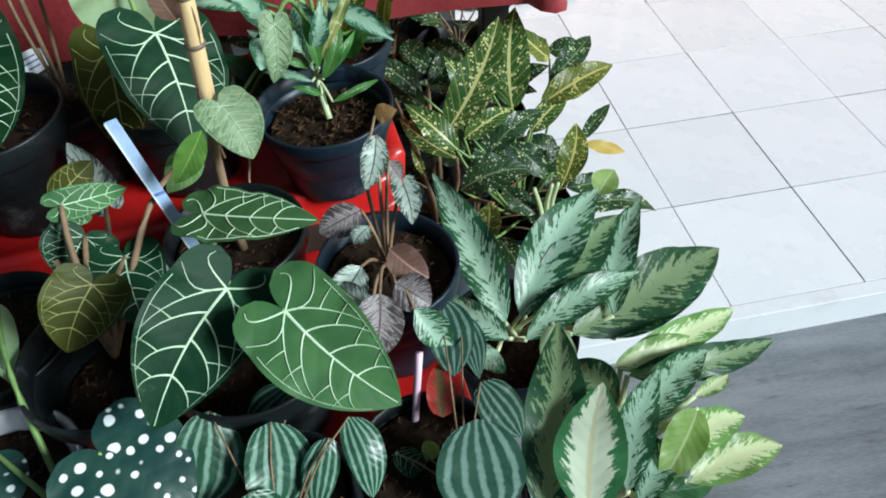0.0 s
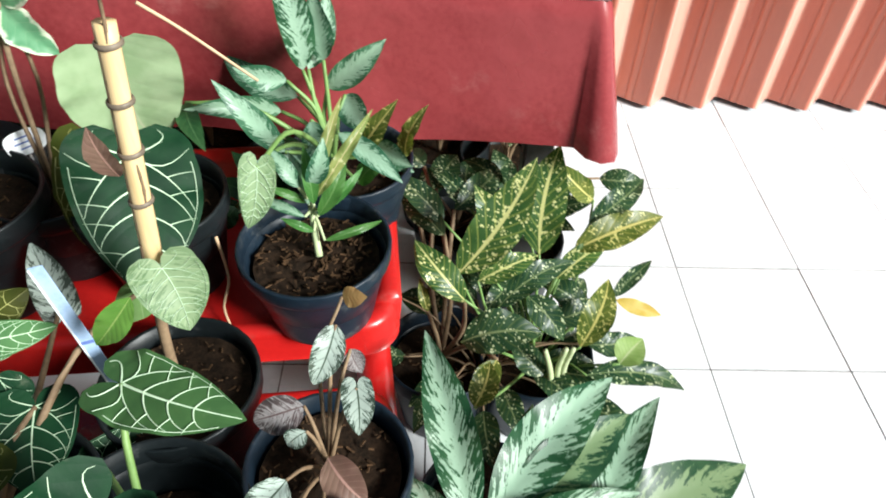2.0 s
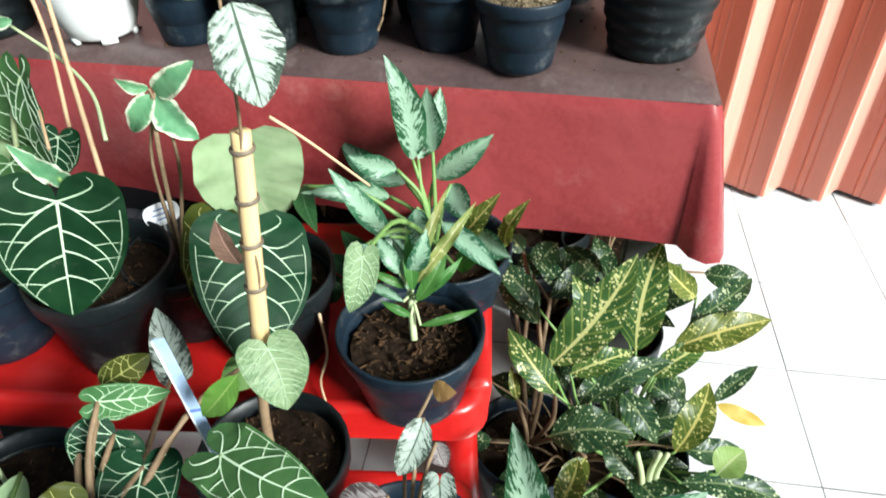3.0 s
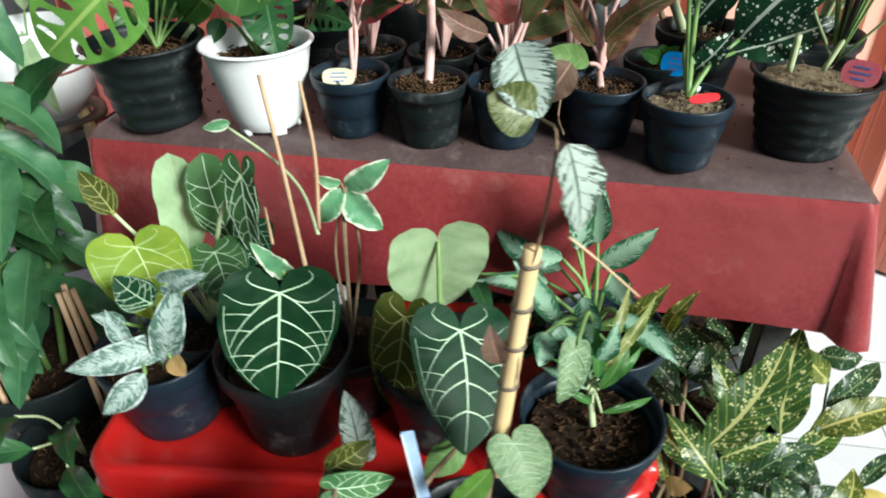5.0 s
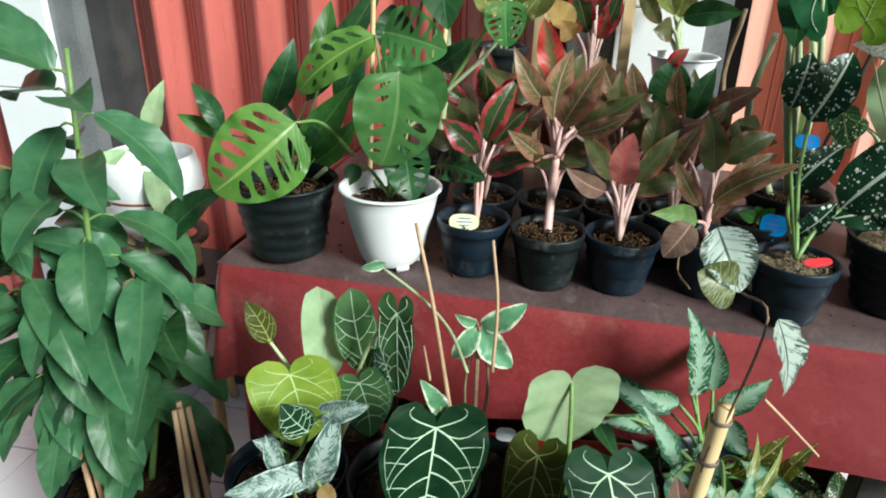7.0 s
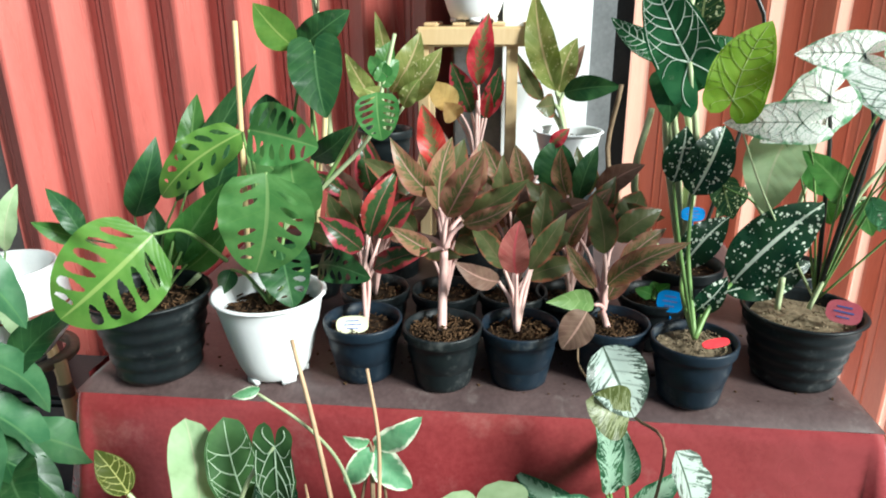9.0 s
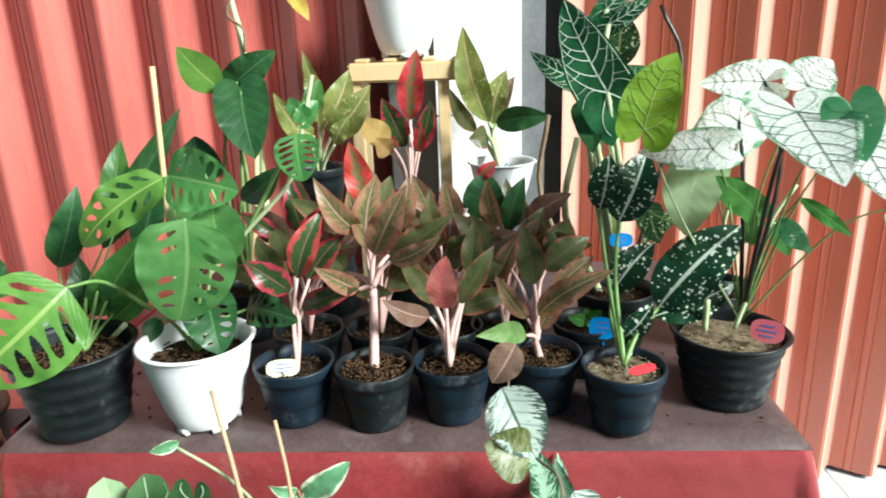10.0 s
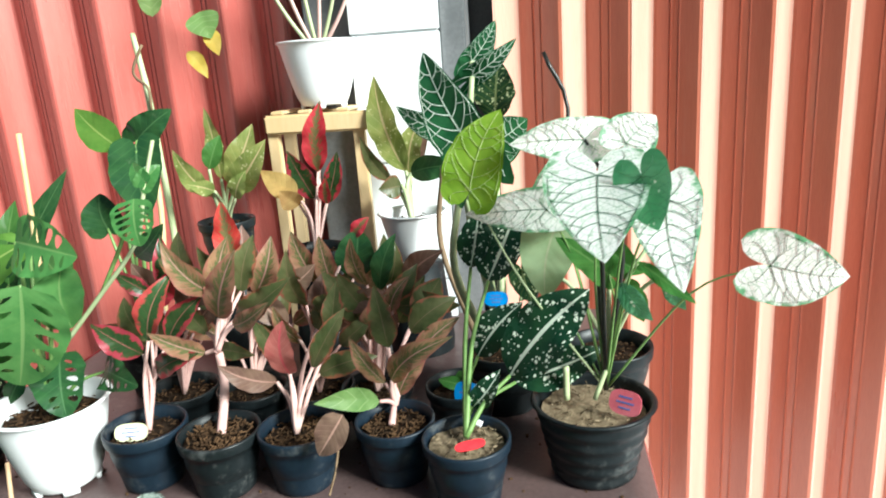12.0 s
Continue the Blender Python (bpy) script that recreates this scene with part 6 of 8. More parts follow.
p = thing("potted_plant", -0.362, 0.948, 0.465, "velvet-leaved anthurium with pale veins in a tall black pot", "potted plant")
put_pot(p, -0.362, 0.948, 0.465, "small", 0.098, 0.164, M_BLACK, "dark", 0.80)
leaf(p, (-0.314, 0.883, 0.778), (-0.325, 0.842, 0.633), 0.155, "heart", "anth", (0.52, -0.81, 0.27), arch=0.02, cup=0.06, stalk=(-0.362, 0.948, 0.605), stalk_r=0.0035)
leaf(p, (-0.312, 0.897, 0.801), (-0.331, 0.870, 0.858), 0.031, "heart", "varieg", (0.58, -0.81, 0.01), stalk=(-0.362, 0.948, 0.605), stalk_r=0.0035)
stick(p, "cane", [(-0.313, 0.959, 0.752), (-0.358, 1.026, 0.882), (-0.398, 1.083, 0.971)], 0.0034, 0.0028, M_TWIG, "thin reddish cane")
stick(p, "cane", [(-0.332, 0.921, 0.821), (-0.348, 0.947, 0.856)], 0.002, 0.0015, M_TWIG)
stick(p, "vine", [(-0.291, 0.964, 0.812), (-0.329, 1.014, 0.844), (-0.379, 1.040, 0.875), (-0.440, 1.051, 0.909)], 0.0026, 0.002, STEM["pale"])
leaf(p, (-0.435, 1.052, 0.916), (-0.466, 1.033, 0.913), 0.018, "lance", "varieg", (0.20, -0.97, 0.16))

p = thing("potted_plant", -0.288, 1.019, 0.465, "cream-edged ivy-like plant in a black pot", "potted plant")
put_pot(p, -0.288, 1.019, 0.465, "small", 0.082, 0.136, M_BLACK, "dark", 0.80)
leaf(p, (-0.296, 1.085, 0.814), (-0.230, 1.085, 0.861), 0.046, "oval", "varieg", (-0.18, -0.98, 0.06), stalk=(-0.288, 1.019, 0.585), stalk_mat="brown")
leaf(p, (-0.298, 1.085, 0.812), (-0.244, 1.075, 0.754), 0.053, "oval", "varieg", (0.07, -0.91, 0.41), stalk=(-0.288, 1.019, 0.585), stalk_mat="brown")
leaf(p, (-0.301, 1.084, 0.812), (-0.335, 1.065, 0.762), 0.039, "oval", "varieg", (0.08, -0.99, 0.13), stalk=(-0.288, 1.019, 0.585), stalk_mat="brown")
leaf(p, (-0.302, 1.084, 0.820), (-0.333, 1.064, 0.841), 0.021, "lance", "varieg", (0.34, -0.91, 0.23), stalk=(-0.288, 1.019, 0.585), stalk_mat="brown")

p = thing("potted_plant", -0.511, 1.003, 0.465, "anthurium with a lime young leaf in a black pot", "potted plant")
put_pot(p, -0.511, 1.003, 0.465, "small", 0.082, 0.145, M_BLACK, "dark", 0.80)
leaf(p, (-0.538, 0.930, 0.785), (-0.516, 0.901, 0.685), 0.133, "heart", "anth_y", (0.45, -0.81, 0.38), arch=0.02, stalk=(-0.511, 1.003, 0.595), stalk_r=0.0032, stalk_mat="pale")
leaf(p, (-0.529, 1.020, 0.711), (-0.549, 1.060, 0.857), 0.068, "round", "back", (0.42, -0.85, 0.31), wave=0.04, stalk=(-0.511, 1.003, 0.595), stalk_r=0.0032, stalk_mat="pale")
leaf(p, (-0.463, 1.038, 0.729), (-0.493, 1.056, 0.863), 0.067, "round", "anth_l", (0.36, -0.88, 0.32), wave=0.05, stalk=(-0.511, 1.003, 0.595), stalk_r=0.0032, stalk_mat="pale")
leaf(p, (-0.399, 0.993, 0.871), (-0.393, 0.977, 0.749), 0.068, "heart", "anth_l", (-0.34, -0.93, 0.11), stalk=(-0.511, 1.003, 0.595), stalk_r=0.0032, stalk_mat="pale")
leaf(p, (-0.450, 0.970, 0.760), (-0.420, 0.929, 0.701), 0.088, "heart", "anth_l", (0.22, -0.70, 0.68), stalk=(-0.511, 1.003, 0.595), stalk_r=0.0032, stalk_mat="pale")
leaf(p, (-0.580, 0.960, 0.813), (-0.613, 0.960, 0.876), 0.040, "lance", "anth_b", (0.47, -0.82, 0.33), stalk=(-0.511, 1.003, 0.595), stalk_r=0.0032, stalk_mat="pale")
leaf(p, (-0.420, 1.030, 0.768), (-0.425, 0.989, 0.718), 0.064, "heart", "anth", (0.34, -0.79, 0.51), stalk=(-0.511, 1.003, 0.595), stalk_r=0.0032, stalk_mat="pale")

p = thing("potted_plant", -0.558, 0.933, 0.465, "grey-blotched arrow-leaved plant in a navy pot", "potted plant")
put_pot(p, -0.558, 0.933, 0.465, "small", 0.092, 0.145, M_NAVY, "dark", 0.80)
leaf(p, (-0.493, 0.836, 0.695), (-0.563, 0.780, 0.699), 0.043, "heart", "blotch", (0.40, -0.78, 0.48), stalk=(-0.578, 0.933, 0.585), stalk_r=0.0028)
leaf(p, (-0.515, 0.840, 0.696), (-0.532, 0.840, 0.752), 0.025, "lance", "blotch", (0.56, -0.77, 0.29), stalk=(-0.578, 0.933, 0.585), stalk_r=0.0028)
leaf(p, (-0.478, 0.810, 0.682), (-0.513, 0.760, 0.654), 0.036, "lance", "blotch", (0.34, -0.84, 0.43), stalk=(-0.578, 0.933, 0.585), stalk_r=0.0028)
leaf(p, (-0.474, 0.842, 0.668), (-0.440, 0.869, 0.789), 0.043, "lance", "blotch", (0.34, -0.94, 0.08), stalk=(-0.578, 0.933, 0.585), stalk_r=0.0028)
leaf(p, (-0.452, 0.865, 0.786), (-0.398, 0.871, 0.804), 0.033, "heart", "blotch", (-0.24, -0.94, 0.24), stalk=(-0.578, 0.933, 0.585), stalk_r=0.0028)
leaf(p, (-0.484, 0.867, 0.747), (-0.511, 0.850, 0.799), 0.049, "lance", "anth", (0.53, -0.78, 0.34), stalk=(-0.578, 0.933, 0.585), stalk_r=0.0028)
leaf(p, (-0.457, 0.837, 0.687), (-0.432, 0.824, 0.674), 0.024, "oval", "dry", (-0.05, -0.57, 0.82), stalk=(-0.578, 0.933, 0.585), stalk_r=0.0028)
leaf(p, (-0.518, 0.850, 0.724), (-0.545, 0.830, 0.749), 0.021, "lance", "blotch", (0.61, -0.69, 0.38), stalk=(-0.578, 0.933, 0.585), stalk_r=0.0028)

p = thing("potted_plant", -0.142, 0.988, 0.465, "anthurium with a pale turned leaf in a black pot", "potted plant")
put_pot(p, -0.142, 0.988, 0.465, "small", 0.094, 0.148, M_BLACK, "dark", 0.80)
leaf(p, (-0.153, 1.036, 0.772), (-0.149, 1.060, 0.640), 0.150, "heart", "back", (0.30, -0.84, 0.45), arch=0.03, cup=0.12, stalk=(-0.142, 0.988, 0.595), stalk_r=0.0035)
leaf(p, (-0.095, 0.896, 0.743), (-0.070, 0.795, 0.645), 0.140, "heart", "anth", (0.45, -0.49, 0.75), arch=0.02, cup=0.05, stalk=(-0.142, 0.988, 0.595), stalk_r=0.0035)
leaf(p, (-0.188, 0.975, 0.683), (-0.208, 0.935, 0.547), 0.095, "heart", "anth_b", (0.06, -0.95, 0.30), stalk=(-0.142, 0.988, 0.595), stalk_r=0.0035)
# cane plant

p = thing("potted_plant", -0.049, 0.760, 0.405, "climbing plant on a stout bamboo cane in a large black pot", "potted plant")
put_pot(p, -0.049, 0.760, 0.405, "small", 0.087, 0.142, M_BLACK, "dark", 0.85)
stick(p, "cane", [(-0.028, 0.766, 0.729), (-0.018, 0.776, 0.840), (-0.008, 0.785, 0.949)], 0.0092, 0.0085, M_BAMBOO, "stout split bamboo cane tied with wire")
stick(p, "stem", [(-0.042, 0.745, 0.530), (-0.040, 0.752, 0.620), (-0.029, 0.764, 0.750)], 0.006, 0.005, STEM["brown"])
for k in (0.30, 0.52, 0.72, 0.93):
    q = Vector((-0.028, 0.766, 0.729)).lerp(Vector((-0.008, 0.785, 0.949)), k)
    part("tie", lathe_bm([(0.0092, -0.0025), (0.0106, -0.0015), (0.0106, 0.0015), (0.0092, 0.0025)], q.x, q.y, q.z, 14), M_TIE, p)
stick(p, "vine", [(-0.030, 0.762, 0.660), (-0.034, 0.764, 0.740), (-0.014, 0.768, 0.810), (-0.018, 0.774, 0.890), (-0.004, 0.778, 0.950), (0.006, 0.774, 1.054), (-0.010, 0.815, 1.055)], 0.0016, 0.0013, STEM["brown"])
leaf(p, (-0.012, 0.748, 0.737), (0.011, 0.718, 0.689), 0.066, "heart", "ivy", (0.42, -0.66, 0.62), cup=0.15)
leaf(p, (-0.029, 0.716, 0.734), (-0.069, 0.698, 0.684), 0.028, "lance", "monst_y", (0.17, -0.92, 0.35))
leaf(p, (-0.030, 0.768, 0.823), (-0.041, 0.765, 0.871), 0.025, "lance", "brown", (0.11, -0.98, -0.18))
stick(p, "vine", [(0.022, 0.779, 0.967), (0.046, 0.790, 0.941), (0.088, 0.800, 0.898)], 0.0014, 0.0011, M_TWIG)
stick(p, "leaf_litter", [(-0.077, 0.776, 0.510), (-0.038, 0.767, 0.510)], 0.006, 0.003, STEM["brown"])
leaf(p, (-0.091, 0.765, 0.522), (-0.029, 0.769, 0.522), 0.022, "oval", "dry", (0.08, -0.52, 0.85))
stick(p, "cane", [(-0.244, 0.870, 0.886), (-0.245, 0.888, 0.967), (-0.256, 0.900, 1.040)], 0.0022, 0.0018, M_TWIG, "thin dry twig")
leaf(p, (-0.037, 0.842, 1.106), (-0.010, 0.815, 1.055), 0.058, "oval", "piper", (0.10, -0.80, 0.55))
leaf(p, (0.014, 0.774, 1.054), (0.031, 0.758, 0.986), 0.062, "oval", "piper", (0.78, -0.52, 0.35))
leaf(p, (-0.015, 0.815, 1.055), (-0.052, 0.805, 1.075), 0.045, "oval", "piper_o", (0.10, -0.80, 0.55))
# palm seedling

p = thing("potted_plant", 0.072, 0.940, 0.465, "young narrow-leaved seedling in a navy pot on the red table", "potted plant")
put_pot(p, 0.072, 0.940, 0.465, "small", 0.095, 0.126, M_NAVY, "husk", 0.72)
stick(p, "stem", [(0.076, 0.939, 0.565), (0.070, 0.957, 0.595), (0.067, 0.972, 0.620)], 0.005, 0.004, STEM["pale"])
leaf(p, (0.072, 0.947, 0.600), (0.033, 0.947, 0.620), 0.011, "lance", "green", (0.34, -0.66, 0.67), arch=0.12, stalk=(0.063, 0.978, 0.610), stalk_r=0.0022, stalk_mat="pale")
leaf(p, (0.066, 0.962, 0.630), (0.038, 1.002, 0.680), 0.017, "lance", "silver_m", (0.25, -0.61, 0.75), arch=0.12, stalk=(0.063, 0.978, 0.610), stalk_r=0.0022, stalk_mat="pale")
leaf(p, (0.073, 0.962, 0.640), (0.105, 1.035, 0.740), 0.019, "lance", "lemon", (0.29, -0.74, 0.61), arch=0.12, stalk=(0.063, 0.978, 0.610), stalk_r=0.0022, stalk_mat="pale")
leaf(p, (0.075, 0.963, 0.640), (0.140, 1.041, 0.720), 0.017, "lance", "lemon", (0.29, -0.71, 0.64), arch=0.12, stalk=(0.063, 0.978, 0.610), stalk_r=0.0022, stalk_mat="pale")
leaf(p, (0.078, 0.954, 0.620), (0.109, 1.000, 0.680), 0.021, "lance", "green", (0.26, -0.75, 0.60), arch=0.12, stalk=(0.063, 0.978, 0.610), stalk_r=0.0022, stalk_mat="pale")
leaf(p, (0.085, 0.942, 0.590), (0.154, 0.985, 0.590), 0.011, "lance", "green", (0.41, -0.56, 0.71), arch=0.12, stalk=(0.063, 0.978, 0.610), stalk_r=0.0022, stalk_mat="pale")
leaf(p, (0.064, 0.966, 0.630), (0.013, 0.958, 0.660), 0.011, "lance", "green", (0.44, -0.67, 0.60), arch=0.12, stalk=(0.063, 0.978, 0.610), stalk_r=0.0022, stalk_mat="pale")
leaf(p, (0.071, 0.961, 0.660), (0.090, 0.976, 0.720), 0.025, "lance", "silver_m", (0.21, -0.93, 0.31), arch=0.12, stalk=(0.063, 0.978, 0.610), stalk_r=0.0022, stalk_mat="pale")
leaf(p, (0.062, 0.951, 0.620), (-0.003, 0.973, 0.630), 0.013, "lance", "silver_m", (-0.06, -0.62, 0.78), arch=0.12, stalk=(0.063, 0.978, 0.610), stalk_r=0.0022, stalk_mat="pale")
leaf(p, (0.075, 0.952, 0.640), (0.062, 0.988, 0.700), 0.018, "lance", "green", (0.31, -0.71, 0.63), arch=0.12, stalk=(0.063, 0.978, 0.610), stalk_r=0.0022, stalk_mat="pale")
leaf(p, (0.078, 0.964, 0.620), (0.129, 1.003, 0.660), 0.014, "lance", "green", (0.23, -0.74, 0.63), arch=0.12, stalk=(0.063, 0.978, 0.610), stalk_r=0.0022, stalk_mat="pale")
leaf(p, (0.058, 0.958, 0.660), (0.025, 0.980, 0.700), 0.021, "lance", "silver_m", (0.28, -0.66, 0.69), arch=0.12, stalk=(0.063, 0.978, 0.610), stalk_r=0.0022, stalk_mat="pale")
stick(p, "root", [(-0.055, 0.950, 0.580), (-0.047, 0.936, 0.520), (-0.052, 0.911, 0.490), (-0.037, 0.886, 0.470)], 0.0022, 0.0016, M_TWIG)
leaf(p, (0.127, 0.908, 0.500), (0.138, 0.918, 0.510), 0.019, "lance", "dry", (0.10, -0.72, 0.69))
# silver aglaonema behind the seedling

p = thing("potted_plant", 0.088, 1.116, 0.465, "silver-marked aglaonema in a navy pot beside the red cloth", "potted plant")
put_pot(p, 0.088, 1.116, 0.465, "small", 0.093, 0.125, M_NAVY, "dark", 0.80)
leaf(p, (0.103, 1.105, 0.600), (0.161, 1.095, 0.697), 0.042, "lance", "croton_y", (-0.42, -0.88, 0.22), stalk=(0.068, 1.116, 0.585), stalk_r=0.0032)
leaf(p, (0.172, 1.105, 0.602), (0.202, 1.095, 0.692), 0.029, "lance", "croton_y", (-0.47, -0.87, 0.12), stalk=(0.068, 1.116, 0.585), stalk_r=0.0032)
leaf(p, (0.048, 1.095, 0.661), (0.071, 1.055, 0.602), 0.039, "lance", "silver_m", (-0.19, -0.85, 0.49), stalk=(0.068, 1.116, 0.585), stalk_r=0.0032)
leaf(p, (0.085, 1.155, 0.665), (0.121, 1.115, 0.633), 0.044, "lance", "silver_m", (-0.31, -0.79, 0.53), stalk=(0.068, 1.116, 0.585), stalk_r=0.0032)
leaf(p, (0.012, 1.135, 0.695), (-0.050, 1.115, 0.723), 0.034, "lance", "silver_m", (0.36, -0.90, 0.23), stalk=(0.068, 1.116, 0.585), stalk_r=0.0032)
leaf(p, (0.109, 1.075, 0.574), (0.152, 1.055, 0.632), 0.029, "lance", "green", (-0.56, -0.80, 0.23), stalk=(0.068, 1.116, 0.585), stalk_r=0.0032)
leaf(p, (0.060, 1.155, 0.716), (0.049, 1.175, 0.803), 0.042, "lance", "silver_m", (-0.17, -0.96, 0.20), stalk=(0.068, 1.116, 0.585), stalk_r=0.0032)
leaf(p, (0.132, 1.115, 0.612), (0.183, 1.075, 0.607), 0.035, "lance", "silver_m", (-0.43, -0.75, 0.51), stalk=(0.068, 1.116, 0.585), stalk_r=0.0032)
leaf(p, (0.036, 1.095, 0.618), (0.006, 1.055, 0.604), 0.038, "lance", "silver_m", (0.23, -0.58, 0.78), stalk=(0.068, 1.116, 0.585), stalk_r=0.0032)
leaf(p, (0.032, 1.150, 0.703), (0.003, 1.148, 0.856), 0.045, "lance", "silver", (0.45, -0.89, 0.06), stalk=(0.068, 1.116, 0.585), stalk_r=0.0032)
leaf(p, (0.038, 1.156, 0.701), (0.059, 1.223, 0.782), 0.036, "lance", "silver", (0.32, -0.79, 0.52), stalk=(0.068, 1.116, 0.585), stalk_r=0.0032)
leaf(p, (0.062, 1.150, 0.677), (0.143, 1.166, 0.745), 0.038, "lance", "silver_m", (-0.11, -0.93, 0.35), stalk=(0.068, 1.116, 0.585), stalk_r=0.0032)
leaf(p, (-0.007, 1.152, 0.635), (-0.104, 1.066, 0.688), 0.032, "lance", "silver_m", (0.69, -0.62, 0.38), stalk=(0.068, 1.116, 0.585), stalk_r=0.0032)
leaf(p, (0.012, 1.180, 0.642), (-0.105, 1.222, 0.682), 0.042, "lance", "silver_m", (-0.09, -0.83, 0.55), stalk=(0.068, 1.116, 0.585), stalk_r=0.0032)
leaf(p, (0.018, 1.056, 0.637), (-0.047, 1.038, 0.750), 0.034, "lance", "silver_m", (0.61, -0.74, 0.28), stalk=(0.068, 1.116, 0.585), stalk_r=0.0032)
leaf(p, (0.040, 0.886, 0.744), (0.028, 0.857, 0.685), 0.041, "heart", "ivy", (0.32, -0.90, 0.30), stalk=(0.068, 1.116, 0.585), stalk_r=0.0032)
leaf(p, (0.094, 1.043, 0.680), (0.178, 0.999, 0.640), 0.029, "lance", "silver_m", (0.02, -0.68, 0.73), stalk=(0.068, 1.116, 0.585), stalk_r=0.0032)
leaf(p, (0.002, 1.007, 0.660), (-0.002, 0.961, 0.640), 0.036, "oval", "silver_m", (0.40, -0.33, 0.86), stalk=(0.068, 1.116, 0.585), stalk_r=0.0032)
leaf(p, (-0.115, 1.095, 0.680), (-0.071, 1.021, 0.660), 0.034, "lance", "deep", (0.05, -0.22, 0.98), stalk=(0.068, 1.116, 0.585), stalk_r=0.0032)
leaf(p, (-0.035, 1.125, 0.496), (-0.128, 1.145, 0.513), 0.043, "lance", "deep", (0.05, -0.66, 0.75), stalk=(0.068, 1.116, 0.585), stalk_r=0.0032)
leaf(p, (-0.034, 1.145, 0.503), (-0.094, 1.155, 0.559), 0.044, "lance", "deep", (0.41, -0.71, 0.58), stalk=(0.068, 1.116, 0.585), stalk_r=0.0032)
leaf(p, (-0.074, 1.115, 0.481), (-0.157, 1.125, 0.476), 0.039, "lance", "croton_d", (-0.07, -0.70, 0.71), stalk=(0.068, 1.116, 0.585), stalk_r=0.0032)
leaf(p, (0.009, 1.145, 0.529), (-0.044, 1.165, 0.587), 0.040, "lance", "silver_m", (0.37, -0.73, 0.58), stalk=(0.068, 1.116, 0.585), stalk_r=0.0032)
leaf(p, (-0.082, 1.095, 0.502), (-0.114, 1.075, 0.471), 0.038, "lance", "deep", (0.19, -0.89, 0.42), stalk=(0.068, 1.116, 0.585), stalk_r=0.0032)
leaf(p, (0.123, 1.125, 0.580), (0.184, 1.095, 0.582), 0.030, "lance", "silver_m", (-0.18, -0.63, 0.76), stalk=(0.068, 1.116, 0.585), stalk_r=0.0032)
leaf(p, (0.002, 1.135, 0.565), (-0.072, 1.155, 0.483), 0.058, "lance", "deep", (-0.32, -0.94, 0.08), stalk=(0.068, 1.116, 0.585), stalk_r=0.0032)
leaf(p, (0.025, 1.135, 0.588), (-0.040, 1.155, 0.559), 0.046, "lance", "croton_d", (-0.37, -0.84, 0.40), stalk=(0.068, 1.116, 0.585), stalk_r=0.0032)
# silver-veined vine

p = thing("potted_plant", 0.133, 0.662, 0.405, "pinkish silver-veined vine in a black pot", "potted plant")
put_pot(p, 0.133, 0.662, 0.405, "small", 0.082, 0.159, M_NAVY, "dark", 0.85)
leaf(p, (0.140, 0.732, 0.690), (0.122, 0.692, 0.650), 0.038, "oval", "piper", (0.14, -0.71, 0.69), stalk=(0.133, 0.662, 0.555), stalk_r=0.002, stalk_mat="brown")
leaf(p, (0.162, 0.692, 0.650), (0.166, 0.661, 0.620), 0.039, "heart", "piper", (0.07, -0.68, 0.73), stalk=(0.133, 0.662, 0.555), stalk_r=0.002, stalk_mat="brown")
leaf(p, (0.113, 0.683, 0.630), (0.064, 0.676, 0.610), 0.037, "oval", "piper_p", (-0.06, -0.77, 0.63), stalk=(0.133, 0.662, 0.555), stalk_r=0.002, stalk_mat="brown")
leaf(p, (0.150, 0.735, 0.650), (0.162, 0.722, 0.630), 0.022, "lance", "piper_p", (0.15, -0.81, 0.57), stalk=(0.133, 0.662, 0.555), stalk_r=0.002, stalk_mat="brown")
leaf(p, (0.107, 0.620, 0.610), (0.072, 0.596, 0.580), 0.043, "oval", "piper", (0.04, -0.75, 0.66), stalk=(0.133, 0.662, 0.555), stalk_r=0.002, stalk_mat="brown")
leaf(p, (0.124, 0.565, 0.630), (0.109, 0.515, 0.590), 0.047, "oval", "piper_p", (0.12, -0.62, 0.78), stalk=(0.133, 0.662, 0.555), stalk_r=0.002, stalk_mat="brown")
leaf(p, (0.138, 0.648, 0.600), (0.176, 0.617, 0.580), 0.037, "oval", "brown", (-0.00, -0.59, 0.81), stalk=(0.133, 0.662, 0.555), stalk_r=0.002, stalk_mat="brown")
leaf(p, (0.120, 0.657, 0.630), (0.101, 0.652, 0.610), 0.024, "lance", "piper", (-0.17, -0.87, 0.47), stalk=(0.133, 0.662, 0.555), stalk_r=0.002, stalk_mat="brown")
leaf(p, (0.140, 0.608, 0.590), (0.174, 0.588, 0.570), 0.042, "oval", "piper_p", (0.13, -0.63, 0.77), stalk=(0.133, 0.662, 0.555), stalk_r=0.002, stalk_mat="brown")
leaf(p, (0.156, 0.578, 0.580), (0.192, 0.560, 0.530), 0.036, "lance", "silver", (0.37, -0.78, 0.50), stalk=(0.133, 0.662, 0.555), stalk_r=0.002, stalk_mat="brown")
leaf(p, (0.114, 0.566, 0.610), (0.083, 0.602, 0.610), 0.029, "oval", "piper", (-0.27, -0.32, 0.91), stalk=(0.133, 0.662, 0.555), stalk_r=0.002, stalk_mat="brown")
leaf(p, (0.141, 0.766, 0.690), (0.166, 0.758, 0.700), 0.021, "lance", "dry", (-0.34, -0.80, 0.50), stalk=(0.133, 0.662, 0.555), stalk_r=0.002, stalk_mat="brown")
# front anthuriums

